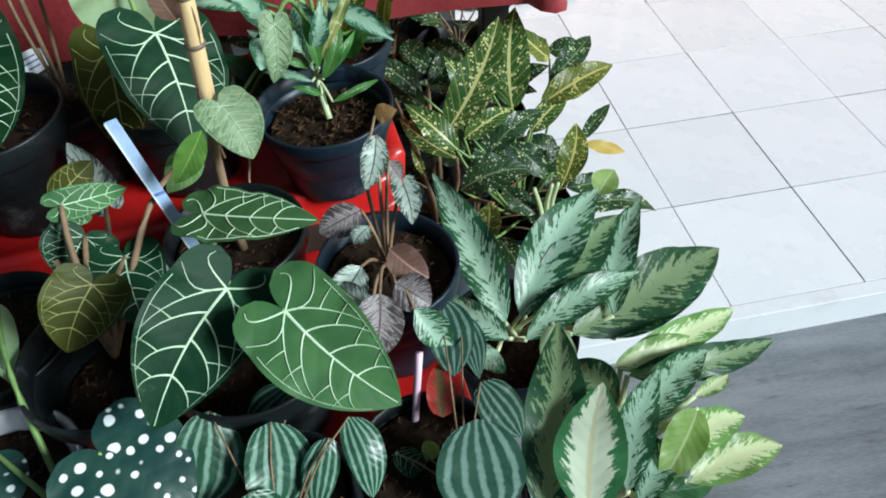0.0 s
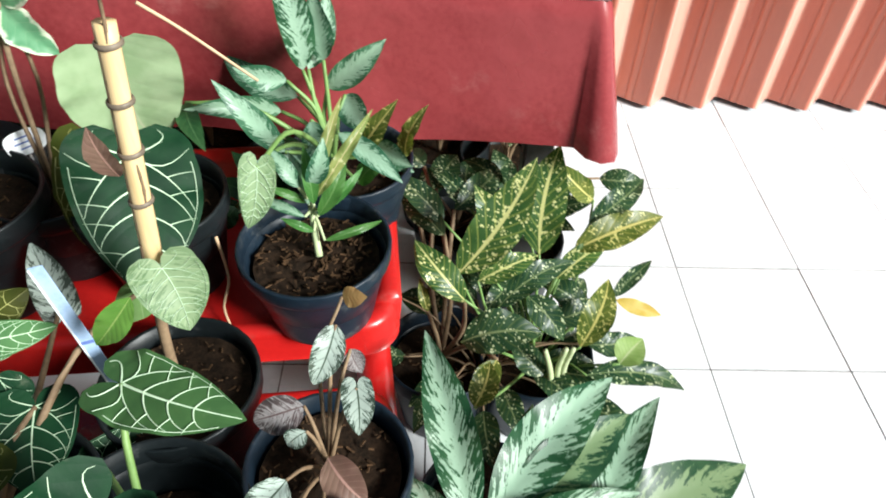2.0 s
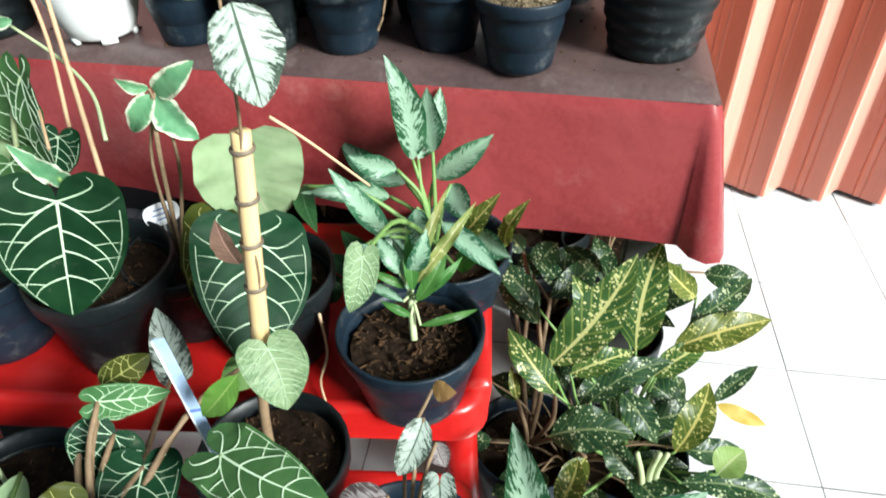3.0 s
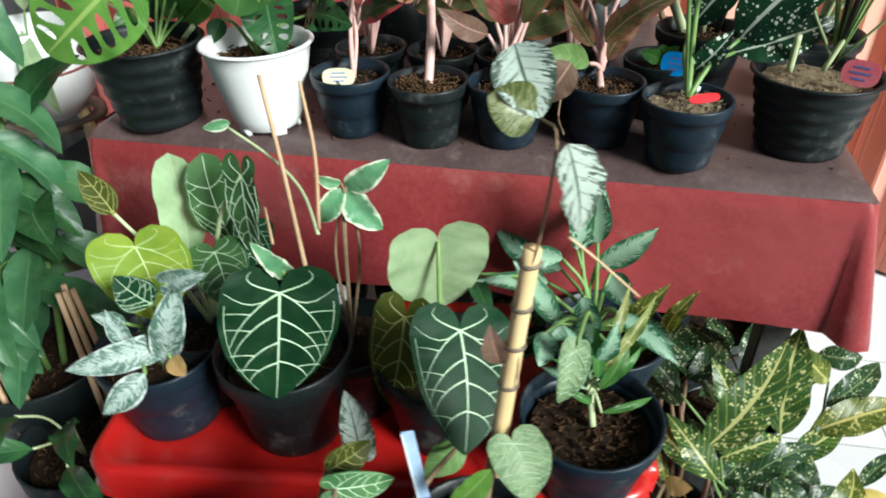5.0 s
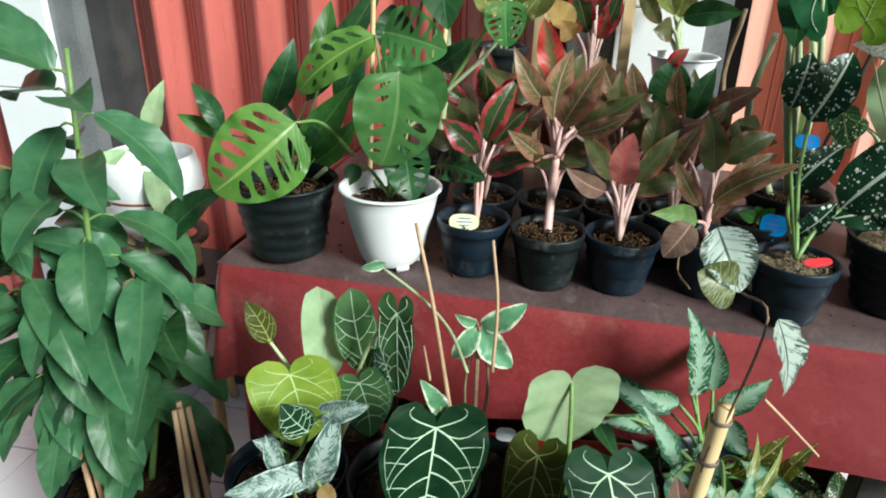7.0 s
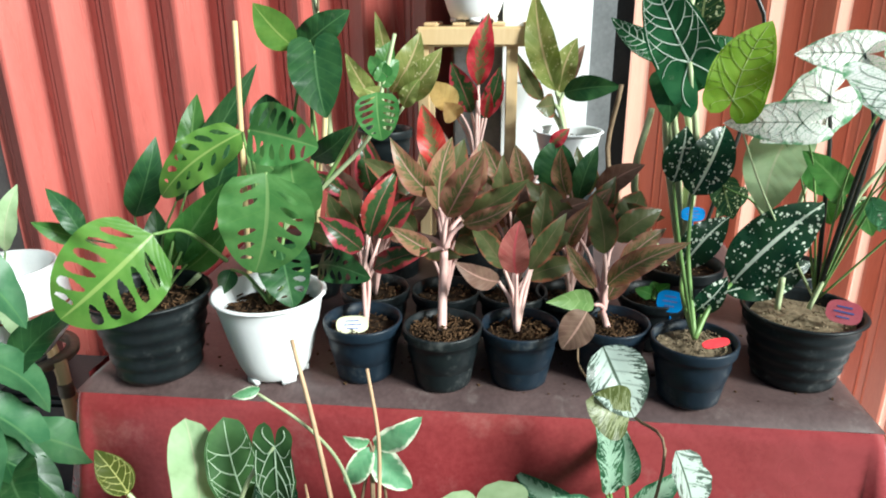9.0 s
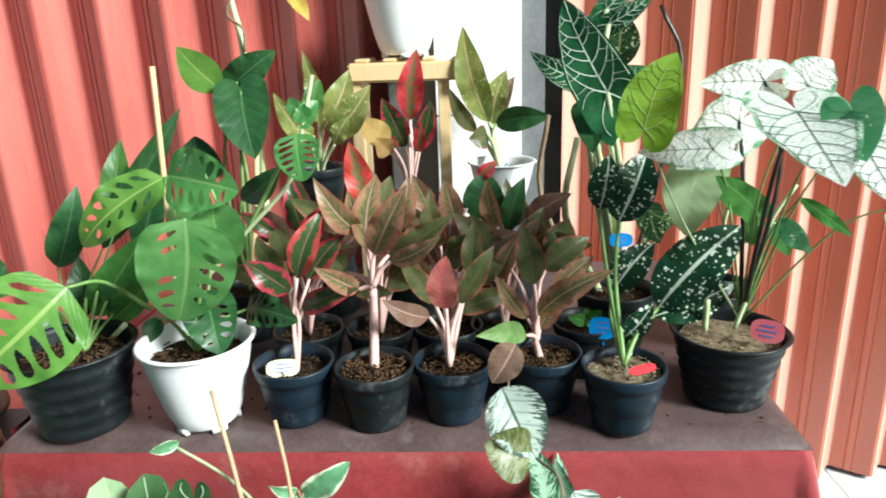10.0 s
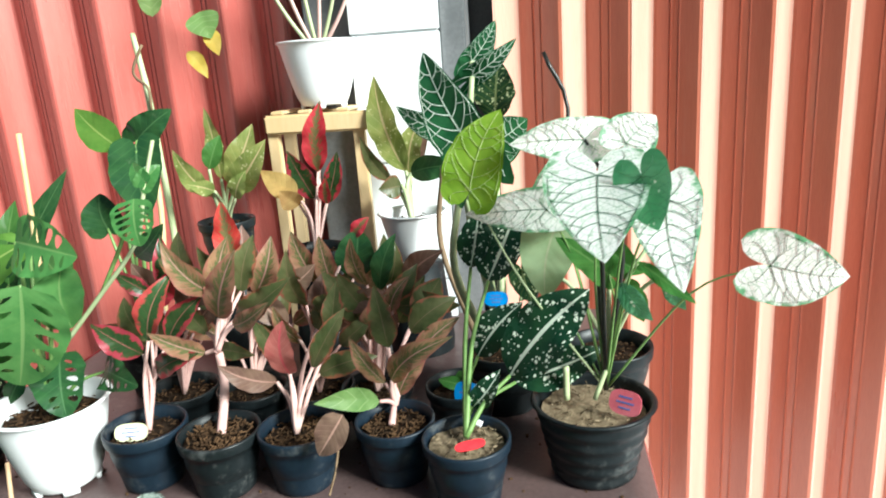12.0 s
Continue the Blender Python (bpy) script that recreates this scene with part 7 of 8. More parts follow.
p = thing("potted_plant", -0.022, 0.589, 0.405, "pair of large velvet anthurium leaves in a black pot", "potted plant")
put_pot(p, -0.022, 0.589, 0.405, "small", 0.096, 0.153, M_BLACK, "dark", 0.50)
leaf(p, (-0.008, 0.554, 0.680), (-0.078, 0.455, 0.625), 0.107, "heart", "anth", (0.34, -0.57, 0.75), arch=0.03, stalk=(-0.022, 0.589, 0.545), stalk_r=0.0035)
leaf(p, (0.045, 0.516, 0.685), (0.133, 0.445, 0.625), 0.103, "heart", "anth_l", (0.19, -0.53, 0.83), arch=0.03, stalk=(-0.022, 0.589, 0.545), stalk_r=0.0035)
leaf(p, (-0.048, 0.681, 0.655), (0.072, 0.652, 0.655), 0.080, "heart", "anth_l", (-0.01, -0.04, 1.00), arch=0.04, cup=0.02, stalk=(-0.022, 0.589, 0.545), stalk_r=0.0035)
leaf(p, (-0.106, 0.671, 0.525), (-0.064, 0.724, 0.525), 0.054, "heart", "anth", (0.55, -0.33, 0.77), stalk=(-0.022, 0.589, 0.545), stalk_r=0.0035)

p = thing("potted_plant", -0.166, 0.598, 0.405, "bronze-leaved anthurium in a black pot", "potted plant")
put_pot(p, -0.166, 0.598, 0.405, "small", 0.096, 0.153, M_BLACK, "dark", 0.50)
leaf(p, (-0.151, 0.612, 0.645), (-0.182, 0.564, 0.605), 0.080, "heart", "anth_b", (0.44, -0.67, 0.59), stalk=(-0.166, 0.598, 0.545), stalk_r=0.0035, stalk_mat="brown")
leaf(p, (-0.147, 0.683, 0.605), (-0.127, 0.612, 0.565), 0.085, "heart", "anth", (0.37, -0.35, 0.86), stalk=(-0.166, 0.598, 0.545), stalk_r=0.0035, stalk_mat="brown")
leaf(p, (-0.194, 0.710, 0.665), (-0.140, 0.750, 0.645), 0.038, "heart", "anth_l", (0.69, -0.49, 0.54), stalk=(-0.166, 0.598, 0.545), stalk_r=0.0035, stalk_mat="brown")
leaf(p, (-0.219, 0.743, 0.645), (-0.175, 0.778, 0.665), 0.038, "oval", "anth_b", (0.44, -0.71, 0.54), stalk=(-0.166, 0.598, 0.545), stalk_r=0.0035, stalk_mat="brown")
leaf(p, (-0.185, 0.701, 0.625), (-0.208, 0.666, 0.595), 0.079, "heart", "anth", (0.46, -0.69, 0.57), stalk=(-0.166, 0.598, 0.545), stalk_r=0.0035, stalk_mat="brown")
leaf(p, (-0.228, 0.859, 0.538), (-0.255, 0.898, 0.607), 0.059, "heart", "piper", (0.57, -0.60, 0.57), stalk=(-0.166, 0.598, 0.545), stalk_r=0.0035, stalk_mat="brown")
leaf(p, (-0.078, 0.836, 0.625), (-0.123, 0.801, 0.585), 0.042, "lance", "wan", (0.28, -0.81, 0.51), stalk=(-0.166, 0.598, 0.545), stalk_r=0.0035, stalk_mat="brown")
leaf(p, (-0.204, 0.718, 0.645), (-0.182, 0.730, 0.625), 0.025, "oval", "anth_l", (0.76, -0.50, 0.42), stalk=(-0.166, 0.598, 0.545), stalk_r=0.0035, stalk_mat="brown")
blade((-0.118, 0.737, 0.743), (-0.083, 0.722, 0.530))
# striped peperomias

p = thing("potted_plant", -0.002, 0.439, 0.405, "watermelon-striped peperomia in a black pot", "potted plant")
put_pot(p, -0.002, 0.439, 0.405, "small", 0.077, 0.081, M_BLACK, "dark", 0.80)
leaf(p, (-0.056, 0.508, 0.555), (-0.075, 0.438, 0.505), 0.068, "round", "melon", (0.34, -0.57, 0.75), cup=-0.15, stalk=(-0.002, 0.394, 0.455), stalk_r=0.0011, stalk_mat="brown")
leaf(p, (0.004, 0.487, 0.555), (0.001, 0.422, 0.505), 0.066, "round", "melon", (0.29, -0.57, 0.77), cup=-0.15, stalk=(-0.002, 0.394, 0.455), stalk_r=0.0011, stalk_mat="brown")
leaf(p, (0.016, 0.540, 0.525), (-0.032, 0.511, 0.505), 0.037, "oval", "melon", (0.11, -0.60, 0.79), cup=-0.15, stalk=(-0.002, 0.394, 0.455), stalk_r=0.0011, stalk_mat="brown")
leaf(p, (0.058, 0.467, 0.545), (0.037, 0.417, 0.495), 0.036, "oval", "melon", (0.14, -0.70, 0.70), cup=-0.15, stalk=(-0.002, 0.394, 0.455), stalk_r=0.0011, stalk_mat="brown")
leaf(p, (0.079, 0.480, 0.555), (0.093, 0.417, 0.505), 0.039, "oval", "melon", (0.21, -0.58, 0.79), cup=-0.15, stalk=(-0.002, 0.394, 0.455), stalk_r=0.0011, stalk_mat="brown")
leaf(p, (-0.016, 0.424, 0.545), (-0.009, 0.397, 0.505), 0.057, "round", "melon", (0.45, -0.69, 0.57), cup=-0.15, stalk=(-0.002, 0.394, 0.455), stalk_r=0.0011, stalk_mat="brown")

p = thing("potted_plant", 0.152, 0.453, 0.405, "dark striped peperomia in a black pot", "potted plant")
put_pot(p, 0.152, 0.453, 0.405, "small", 0.082, 0.082, M_BLACK, "dark", 0.80)
leaf(p, (0.200, 0.463, 0.545), (0.205, 0.394, 0.485), 0.087, "round", "melon_d", (0.02, -0.66, 0.75), cup=-0.12, stalk=(0.182, 0.423, 0.455), stalk_r=0.0011, stalk_mat="brown")
leaf(p, (0.213, 0.508, 0.535), (0.248, 0.460, 0.495), 0.045, "oval", "melon_d", (0.08, -0.62, 0.78), cup=-0.12, stalk=(0.182, 0.423, 0.455), stalk_r=0.0011, stalk_mat="brown")
leaf(p, (0.184, 0.614, 0.545), (0.190, 0.537, 0.505), 0.054, "oval", "melon_d", (0.01, -0.47, 0.88), cup=-0.12, stalk=(0.182, 0.423, 0.455), stalk_r=0.0011, stalk_mat="brown")
leaf(p, (0.208, 0.604, 0.525), (0.217, 0.535, 0.495), 0.032, "lance", "melon_d", (-0.05, -0.42, 0.91), cup=-0.12, stalk=(0.182, 0.423, 0.455), stalk_r=0.0011, stalk_mat="brown")
leaf(p, (0.117, 0.465, 0.495), (0.141, 0.445, 0.485), 0.029, "round", "anth", (0.09, -0.39, 0.91), cup=-0.12, stalk=(0.182, 0.423, 0.455), stalk_r=0.0011, stalk_mat="brown")
leaf(p, (0.144, 0.461, 0.495), (0.163, 0.469, 0.485), 0.020, "oval", "anth_y", (0.55, -0.22, 0.81), cup=-0.12, stalk=(0.182, 0.423, 0.455), stalk_r=0.0011, stalk_mat="brown")
leaf(p, (0.171, 0.496, 0.495), (0.175, 0.556, 0.505), 0.038, "shield", "red", (0.01, -0.16, 0.99))
stick(p, "stick", [(0.155, 0.547, 0.545), (0.137, 0.500, 0.445)], 0.0042, 0.0042, M_PINKSTICK, "pink plastic stick")
stick(p, "stalk", [(0.159, 0.475, 0.475), (0.135, 0.451, 0.465), (0.121, 0.432, 0.445)], 0.004, 0.004, STEM["brown"])
# dotted begonia

p = thing("potted_plant", -0.292, 0.492, 0.405, "white-dotted begonia in a white pot", "potted plant")
put_pot(p, -0.292, 0.492, 0.405, "white", 0.091, 0.086, M_WHITE, "dark", 0.80)
leaf(p, (-0.149, 0.475, 0.565), (-0.075, 0.428, 0.515), 0.124, "heart", "dots", (0.38, -0.32, 0.87), arch=0.04, stalk=(-0.204, 0.452, 0.475), stalk_r=0.003)
leaf(p, (-0.202, 0.440, 0.535), (-0.163, 0.472, 0.515), 0.065, "oval", "dots_y", (0.63, -0.20, 0.75), stalk=(-0.204, 0.452, 0.475), stalk_r=0.003)
leaf(p, (-0.277, 0.515, 0.525), (-0.252, 0.467, 0.505), 0.039, "oval", "dots", (0.43, -0.11, 0.90), stalk=(-0.204, 0.452, 0.475), stalk_r=0.003)
leaf(p, (-0.293, 0.668, 0.575), (-0.278, 0.591, 0.525), 0.037, "lance", "back", (0.54, -0.33, 0.77), stalk=(-0.204, 0.452, 0.475), stalk_r=0.003)
p = thing("potted_plant", -0.320, 0.664, 0.405, "young drooping plant in a wide black pot", "potted plant")
put_pot(p, -0.320, 0.664, 0.405, "small", 0.092, 0.125, M_BLACK, "dark", 0.80)
leaf(p, (-0.318, 0.650, 0.600), (-0.262, 0.585, 0.560), 0.030, "lance", "back", (0.3, -0.4, 0.85), stalk=(-0.325, 0.664, 0.505), stalk_mat="pale")
leaf(p, (-0.350, 0.690, 0.590), (-0.420, 0.670, 0.560), 0.034, "lance", "deep", (-0.2, -0.3, 0.9), stalk=(-0.325, 0.664, 0.505), stalk_mat="pale")
# silver aglaonema on the floor

p = thing("potted_plant", 0.318, 0.788, 0.000, "large silver-striped aglaonema in a navy pot on the tiles", "potted plant")
put_pot(p, 0.318, 0.788, 0.000, "small", 0.112, 0.204, M_NAVY, "dark", 0.80)
leaf(p, (0.282, 0.690, 0.370), (0.211, 0.899, 0.480), 0.063, "lance", "silver", (-0.09, -0.52, 0.85), stalk=(0.318, 0.788, 0.180), stalk_r=0.004, stalk_mat="pale")
leaf(p, (0.304, 0.698, 0.370), (0.466, 0.876, 0.430), 0.081, "lance", "silver", (0.08, -0.35, 0.93), stalk=(0.318, 0.788, 0.180), stalk_r=0.004, stalk_mat="pale")
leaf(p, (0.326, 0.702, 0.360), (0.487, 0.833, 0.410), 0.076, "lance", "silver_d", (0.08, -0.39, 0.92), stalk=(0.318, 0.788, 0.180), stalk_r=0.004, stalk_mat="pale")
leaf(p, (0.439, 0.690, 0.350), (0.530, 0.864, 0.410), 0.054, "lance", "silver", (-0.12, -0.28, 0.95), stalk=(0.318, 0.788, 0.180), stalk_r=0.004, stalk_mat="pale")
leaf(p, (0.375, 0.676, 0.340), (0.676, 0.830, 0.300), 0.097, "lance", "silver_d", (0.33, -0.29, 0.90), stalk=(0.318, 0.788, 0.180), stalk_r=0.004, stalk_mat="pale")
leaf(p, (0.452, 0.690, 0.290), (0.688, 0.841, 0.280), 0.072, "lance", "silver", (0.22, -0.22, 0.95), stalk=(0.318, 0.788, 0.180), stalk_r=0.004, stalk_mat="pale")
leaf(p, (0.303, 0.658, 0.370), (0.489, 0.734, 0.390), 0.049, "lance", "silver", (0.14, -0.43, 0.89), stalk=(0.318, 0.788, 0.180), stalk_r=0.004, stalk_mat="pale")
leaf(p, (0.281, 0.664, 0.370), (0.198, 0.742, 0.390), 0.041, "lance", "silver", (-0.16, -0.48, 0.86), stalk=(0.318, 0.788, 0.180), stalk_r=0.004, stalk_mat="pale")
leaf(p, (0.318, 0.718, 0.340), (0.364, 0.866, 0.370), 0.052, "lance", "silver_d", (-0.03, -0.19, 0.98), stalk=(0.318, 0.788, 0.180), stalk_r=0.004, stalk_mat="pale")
leaf(p, (0.469, 0.778, 0.340), (0.506, 0.849, 0.360), 0.029, "lance", "lime", (-0.08, -0.23, 0.97), stalk=(0.318, 0.788, 0.180), stalk_r=0.004, stalk_mat="pale")
leaf(p, (0.261, 0.681, 0.350), (0.236, 0.725, 0.350), 0.049, "lance", "silver", (-0.32, -0.24, 0.92), stalk=(0.318, 0.788, 0.180), stalk_r=0.004, stalk_mat="pale")
leaf(p, (0.265, 0.660, 0.350), (0.238, 0.644, 0.340), 0.055, "lance", "silver", (0.02, -0.47, 0.88), stalk=(0.318, 0.788, 0.180), stalk_r=0.004, stalk_mat="pale")

p = thing("potted_plant", 0.389, 0.518, 0.000, "cream-centred dieffenbachia in a black pot by the kerb", "potted plant")
put_pot(p, 0.389, 0.518, 0.000, "small", 0.112, 0.204, M_BLACK, "dark", 0.80)
leaf(p, (0.302, 0.387, 0.450), (0.350, 0.513, 0.490), 0.076, "lance", "diff", (-0.15, -0.26, 0.95), stalk=(0.389, 0.518, 0.180), stalk_r=0.005, stalk_mat="pale")
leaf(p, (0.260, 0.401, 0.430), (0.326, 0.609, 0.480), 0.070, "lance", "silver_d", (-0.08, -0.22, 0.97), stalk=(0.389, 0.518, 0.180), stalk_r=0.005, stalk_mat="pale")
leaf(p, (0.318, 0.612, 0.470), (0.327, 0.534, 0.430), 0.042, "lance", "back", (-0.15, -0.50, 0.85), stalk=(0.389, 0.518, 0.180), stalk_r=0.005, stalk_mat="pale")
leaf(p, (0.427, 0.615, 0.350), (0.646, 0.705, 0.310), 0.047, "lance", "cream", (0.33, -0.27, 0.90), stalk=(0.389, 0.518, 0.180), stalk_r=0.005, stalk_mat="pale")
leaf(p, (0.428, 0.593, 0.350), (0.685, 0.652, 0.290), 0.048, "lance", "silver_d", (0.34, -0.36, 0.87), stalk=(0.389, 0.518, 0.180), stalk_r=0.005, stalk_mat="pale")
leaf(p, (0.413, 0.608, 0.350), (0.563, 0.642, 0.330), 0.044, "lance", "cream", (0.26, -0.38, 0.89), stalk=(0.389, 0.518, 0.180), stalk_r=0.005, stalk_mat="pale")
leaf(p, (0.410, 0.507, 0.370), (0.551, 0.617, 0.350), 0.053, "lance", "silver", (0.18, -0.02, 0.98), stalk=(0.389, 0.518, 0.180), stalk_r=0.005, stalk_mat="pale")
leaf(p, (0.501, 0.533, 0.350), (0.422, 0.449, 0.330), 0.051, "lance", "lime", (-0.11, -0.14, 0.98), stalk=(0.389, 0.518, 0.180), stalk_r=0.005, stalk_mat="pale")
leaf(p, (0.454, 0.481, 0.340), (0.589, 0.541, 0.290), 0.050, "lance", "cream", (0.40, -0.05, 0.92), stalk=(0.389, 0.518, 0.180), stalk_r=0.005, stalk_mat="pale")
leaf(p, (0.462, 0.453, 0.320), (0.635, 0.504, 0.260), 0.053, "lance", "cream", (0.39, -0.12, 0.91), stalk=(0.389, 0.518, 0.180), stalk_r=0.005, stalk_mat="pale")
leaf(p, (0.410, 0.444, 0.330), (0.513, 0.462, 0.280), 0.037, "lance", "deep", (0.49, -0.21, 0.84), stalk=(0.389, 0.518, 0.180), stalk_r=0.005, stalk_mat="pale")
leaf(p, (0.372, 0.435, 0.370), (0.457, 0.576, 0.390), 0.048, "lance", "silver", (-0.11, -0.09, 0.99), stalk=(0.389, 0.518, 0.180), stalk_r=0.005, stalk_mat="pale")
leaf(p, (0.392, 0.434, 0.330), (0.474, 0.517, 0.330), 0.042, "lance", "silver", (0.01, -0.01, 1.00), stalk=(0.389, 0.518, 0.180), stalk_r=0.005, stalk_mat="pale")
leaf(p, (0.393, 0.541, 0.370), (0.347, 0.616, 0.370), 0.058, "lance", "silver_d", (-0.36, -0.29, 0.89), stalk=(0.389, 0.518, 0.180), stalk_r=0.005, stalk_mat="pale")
leaf(p, (0.513, 0.560, 0.330), (0.582, 0.596, 0.310), 0.023, "lance", "cream", (0.35, -0.07, 0.93), stalk=(0.389, 0.518, 0.180), stalk_r=0.005, stalk_mat="pale")
# gold-dust plants

p = thing("potted_plant", 0.401, 1.089, 0.000, "gold-dust croton with speckled leaves in a navy pot", "potted plant")
put_pot(p, 0.401, 1.089, 0.000, "small", 0.102, 0.195, M_NAVY, "dark", 0.60)
leaf(p, (0.253, 1.046, 0.430), (0.364, 1.173, 0.560), 0.091, "lance", "croton", (-0.01, -0.58, 0.90), arch=0.07, stalk=(0.401, 1.089, 0.150), stalk_r=0.0026)
leaf(p, (0.384, 1.126, 0.400), (0.411, 1.253, 0.530), 0.089, "lance", "croton", (-0.06, -0.59, 0.88), arch=0.07, stalk=(0.401, 1.089, 0.150), stalk_r=0.0026)
leaf(p, (0.451, 1.181, 0.360), (0.618, 1.261, 0.380), 0.070, "lance", "croton_y", (-0.14, -0.56, 0.89), arch=0.07, stalk=(0.401, 1.089, 0.150), stalk_r=0.0026)
leaf(p, (0.479, 1.226, 0.380), (0.591, 1.341, 0.400), 0.054, "lance", "croton_d", (-0.14, -0.58, 0.86), arch=0.07, stalk=(0.401, 1.089, 0.150), stalk_r=0.0026)
leaf(p, (0.264, 0.986, 0.440), (0.188, 1.045, 0.500), 0.049, "lance", "croton", (0.06, -0.53, 0.95), arch=0.07, stalk=(0.401, 1.089, 0.150), stalk_r=0.0026)
leaf(p, (0.320, 1.045, 0.360), (0.444, 1.116, 0.400), 0.051, "lance", "croton_d", (-0.05, -0.52, 0.95), arch=0.07, stalk=(0.401, 1.089, 0.150), stalk_r=0.0026)
leaf(p, (0.263, 0.957, 0.380), (0.381, 0.965, 0.400), 0.078, "lance", "croton_d", (-0.02, -0.47, 0.99), arch=0.07, stalk=(0.401, 1.089, 0.150), stalk_r=0.0026)
leaf(p, (0.364, 1.053, 0.380), (0.425, 1.008, 0.330), 0.054, "lance", "croton_d", (-0.06, -0.49, 0.97), arch=0.07, stalk=(0.401, 1.089, 0.150), stalk_r=0.0026)
leaf(p, (0.456, 1.020, 0.300), (0.504, 1.120, 0.360), 0.065, "lance", "croton_y", (-0.12, -0.49, 0.96), arch=0.07, stalk=(0.401, 1.089, 0.150), stalk_r=0.0026)
leaf(p, (0.516, 1.113, 0.320), (0.592, 1.187, 0.340), 0.031, "lance", "croton_d", (-0.16, -0.52, 0.92), arch=0.07, stalk=(0.401, 1.089, 0.150), stalk_r=0.0026)
leaf(p, (0.285, 1.061, 0.400), (0.380, 1.107, 0.420), 0.047, "lance", "croton", (-0.02, -0.54, 0.94), arch=0.07, stalk=(0.401, 1.089, 0.150), stalk_r=0.0026)
leaf(p, (0.226, 1.173, 0.420), (0.138, 1.218, 0.480), 0.050, "lance", "croton_d", (0.09, -0.59, 0.89), arch=0.07, stalk=(0.401, 1.089, 0.150), stalk_r=0.0026)
leaf(p, (0.521, 1.005, 0.280), (0.561, 1.044, 0.300), 0.051, "lance", "lime", (-0.16, -0.46, 0.97), arch=0.07, stalk=(0.401, 1.089, 0.150), stalk_r=0.0026)
leaf(p, (0.470, 0.994, 0.260), (0.648, 1.003, 0.220), 0.054, "lance", "croton_d", (-0.16, -0.43, 0.99), arch=0.07, stalk=(0.401, 1.089, 0.150), stalk_r=0.0026)
leaf(p, (0.285, 0.880, 0.330), (0.306, 0.941, 0.360), 0.046, "lance", "croton_y", (0.00, -0.43, 1.02), arch=0.07, stalk=(0.401, 1.089, 0.150), stalk_r=0.0026)
leaf(p, (0.272, 1.231, 0.400), (0.195, 1.293, 0.440), 0.043, "lance", "croton_d", (0.05, -0.60, 0.88), arch=0.07, stalk=(0.401, 1.089, 0.150), stalk_r=0.0026)
leaf(p, (0.329, 1.309, 0.400), (0.254, 1.345, 0.420), 0.041, "lance", "croton_d", (0.01, -0.62, 0.86), arch=0.07, stalk=(0.401, 1.089, 0.150), stalk_r=0.0026)
leaf(p, (0.488, 1.270, 0.400), (0.412, 1.268, 0.480), 0.054, "lance", "croton_y", (-0.09, -0.60, 0.86), arch=0.07, stalk=(0.401, 1.089, 0.150), stalk_r=0.0026)
leaf(p, (0.333, 1.180, 0.380), (0.275, 1.211, 0.470), 0.058, "lance", "croton", (0.00, -0.58, 0.89), arch=0.07, stalk=(0.401, 1.089, 0.150), stalk_r=0.0026)
leaf(p, (0.399, 0.977, 0.280), (0.342, 1.020, 0.320), 0.049, "lance", "croton_d", (-0.05, -0.46, 1.00), arch=0.07, stalk=(0.401, 1.089, 0.150), stalk_r=0.0026)
leaf(p, (0.423, 1.140, 0.330), (0.513, 1.205, 0.360), 0.053, "lance", "croton", (-0.10, -0.54, 0.92), arch=0.07, stalk=(0.401, 1.089, 0.150), stalk_r=0.0026)
leaf(p, (0.362, 1.155, 0.300), (0.299, 1.071, 0.300), 0.051, "lance", "croton_d", (-0.01, -0.51, 0.96), arch=0.07, stalk=(0.401, 1.089, 0.150), stalk_r=0.0026)
leaf(p, (0.481, 1.136, 0.260), (0.400, 1.162, 0.300), 0.054, "lance", "croton_d", (-0.08, -0.51, 0.95), arch=0.07, stalk=(0.401, 1.089, 0.150), stalk_r=0.0026)
leaf(p, (0.317, 1.244, 0.340), (0.388, 1.281, 0.400), 0.054, "lance", "croton_d", (-0.02, -0.58, 0.89), arch=0.07, stalk=(0.401, 1.089, 0.150), stalk_r=0.0026)
leaf(p, (0.528, 1.125, 0.300), (0.613, 1.121, 0.270), 0.026, "lance", "yellow", (0.1, -0.6, 0.8), stalk=(0.401, 1.089, 0.150), stalk_r=0.002)
stick(p, "stem", [(0.415, 0.967, 0.230), (0.406, 0.976, 0.290), (0.392, 0.980, 0.340)], 0.006, 0.004, STEM["pale"])
stick(p, "stem", [(0.429, 0.969, 0.230), (0.418, 0.979, 0.290), (0.425, 0.985, 0.340)], 0.006, 0.004, STEM["pale"])
stick(p, "stem", [(0.437, 0.970, 0.230), (0.427, 0.980, 0.290), (0.436, 0.986, 0.340)], 0.006, 0.004, STEM["pale"])

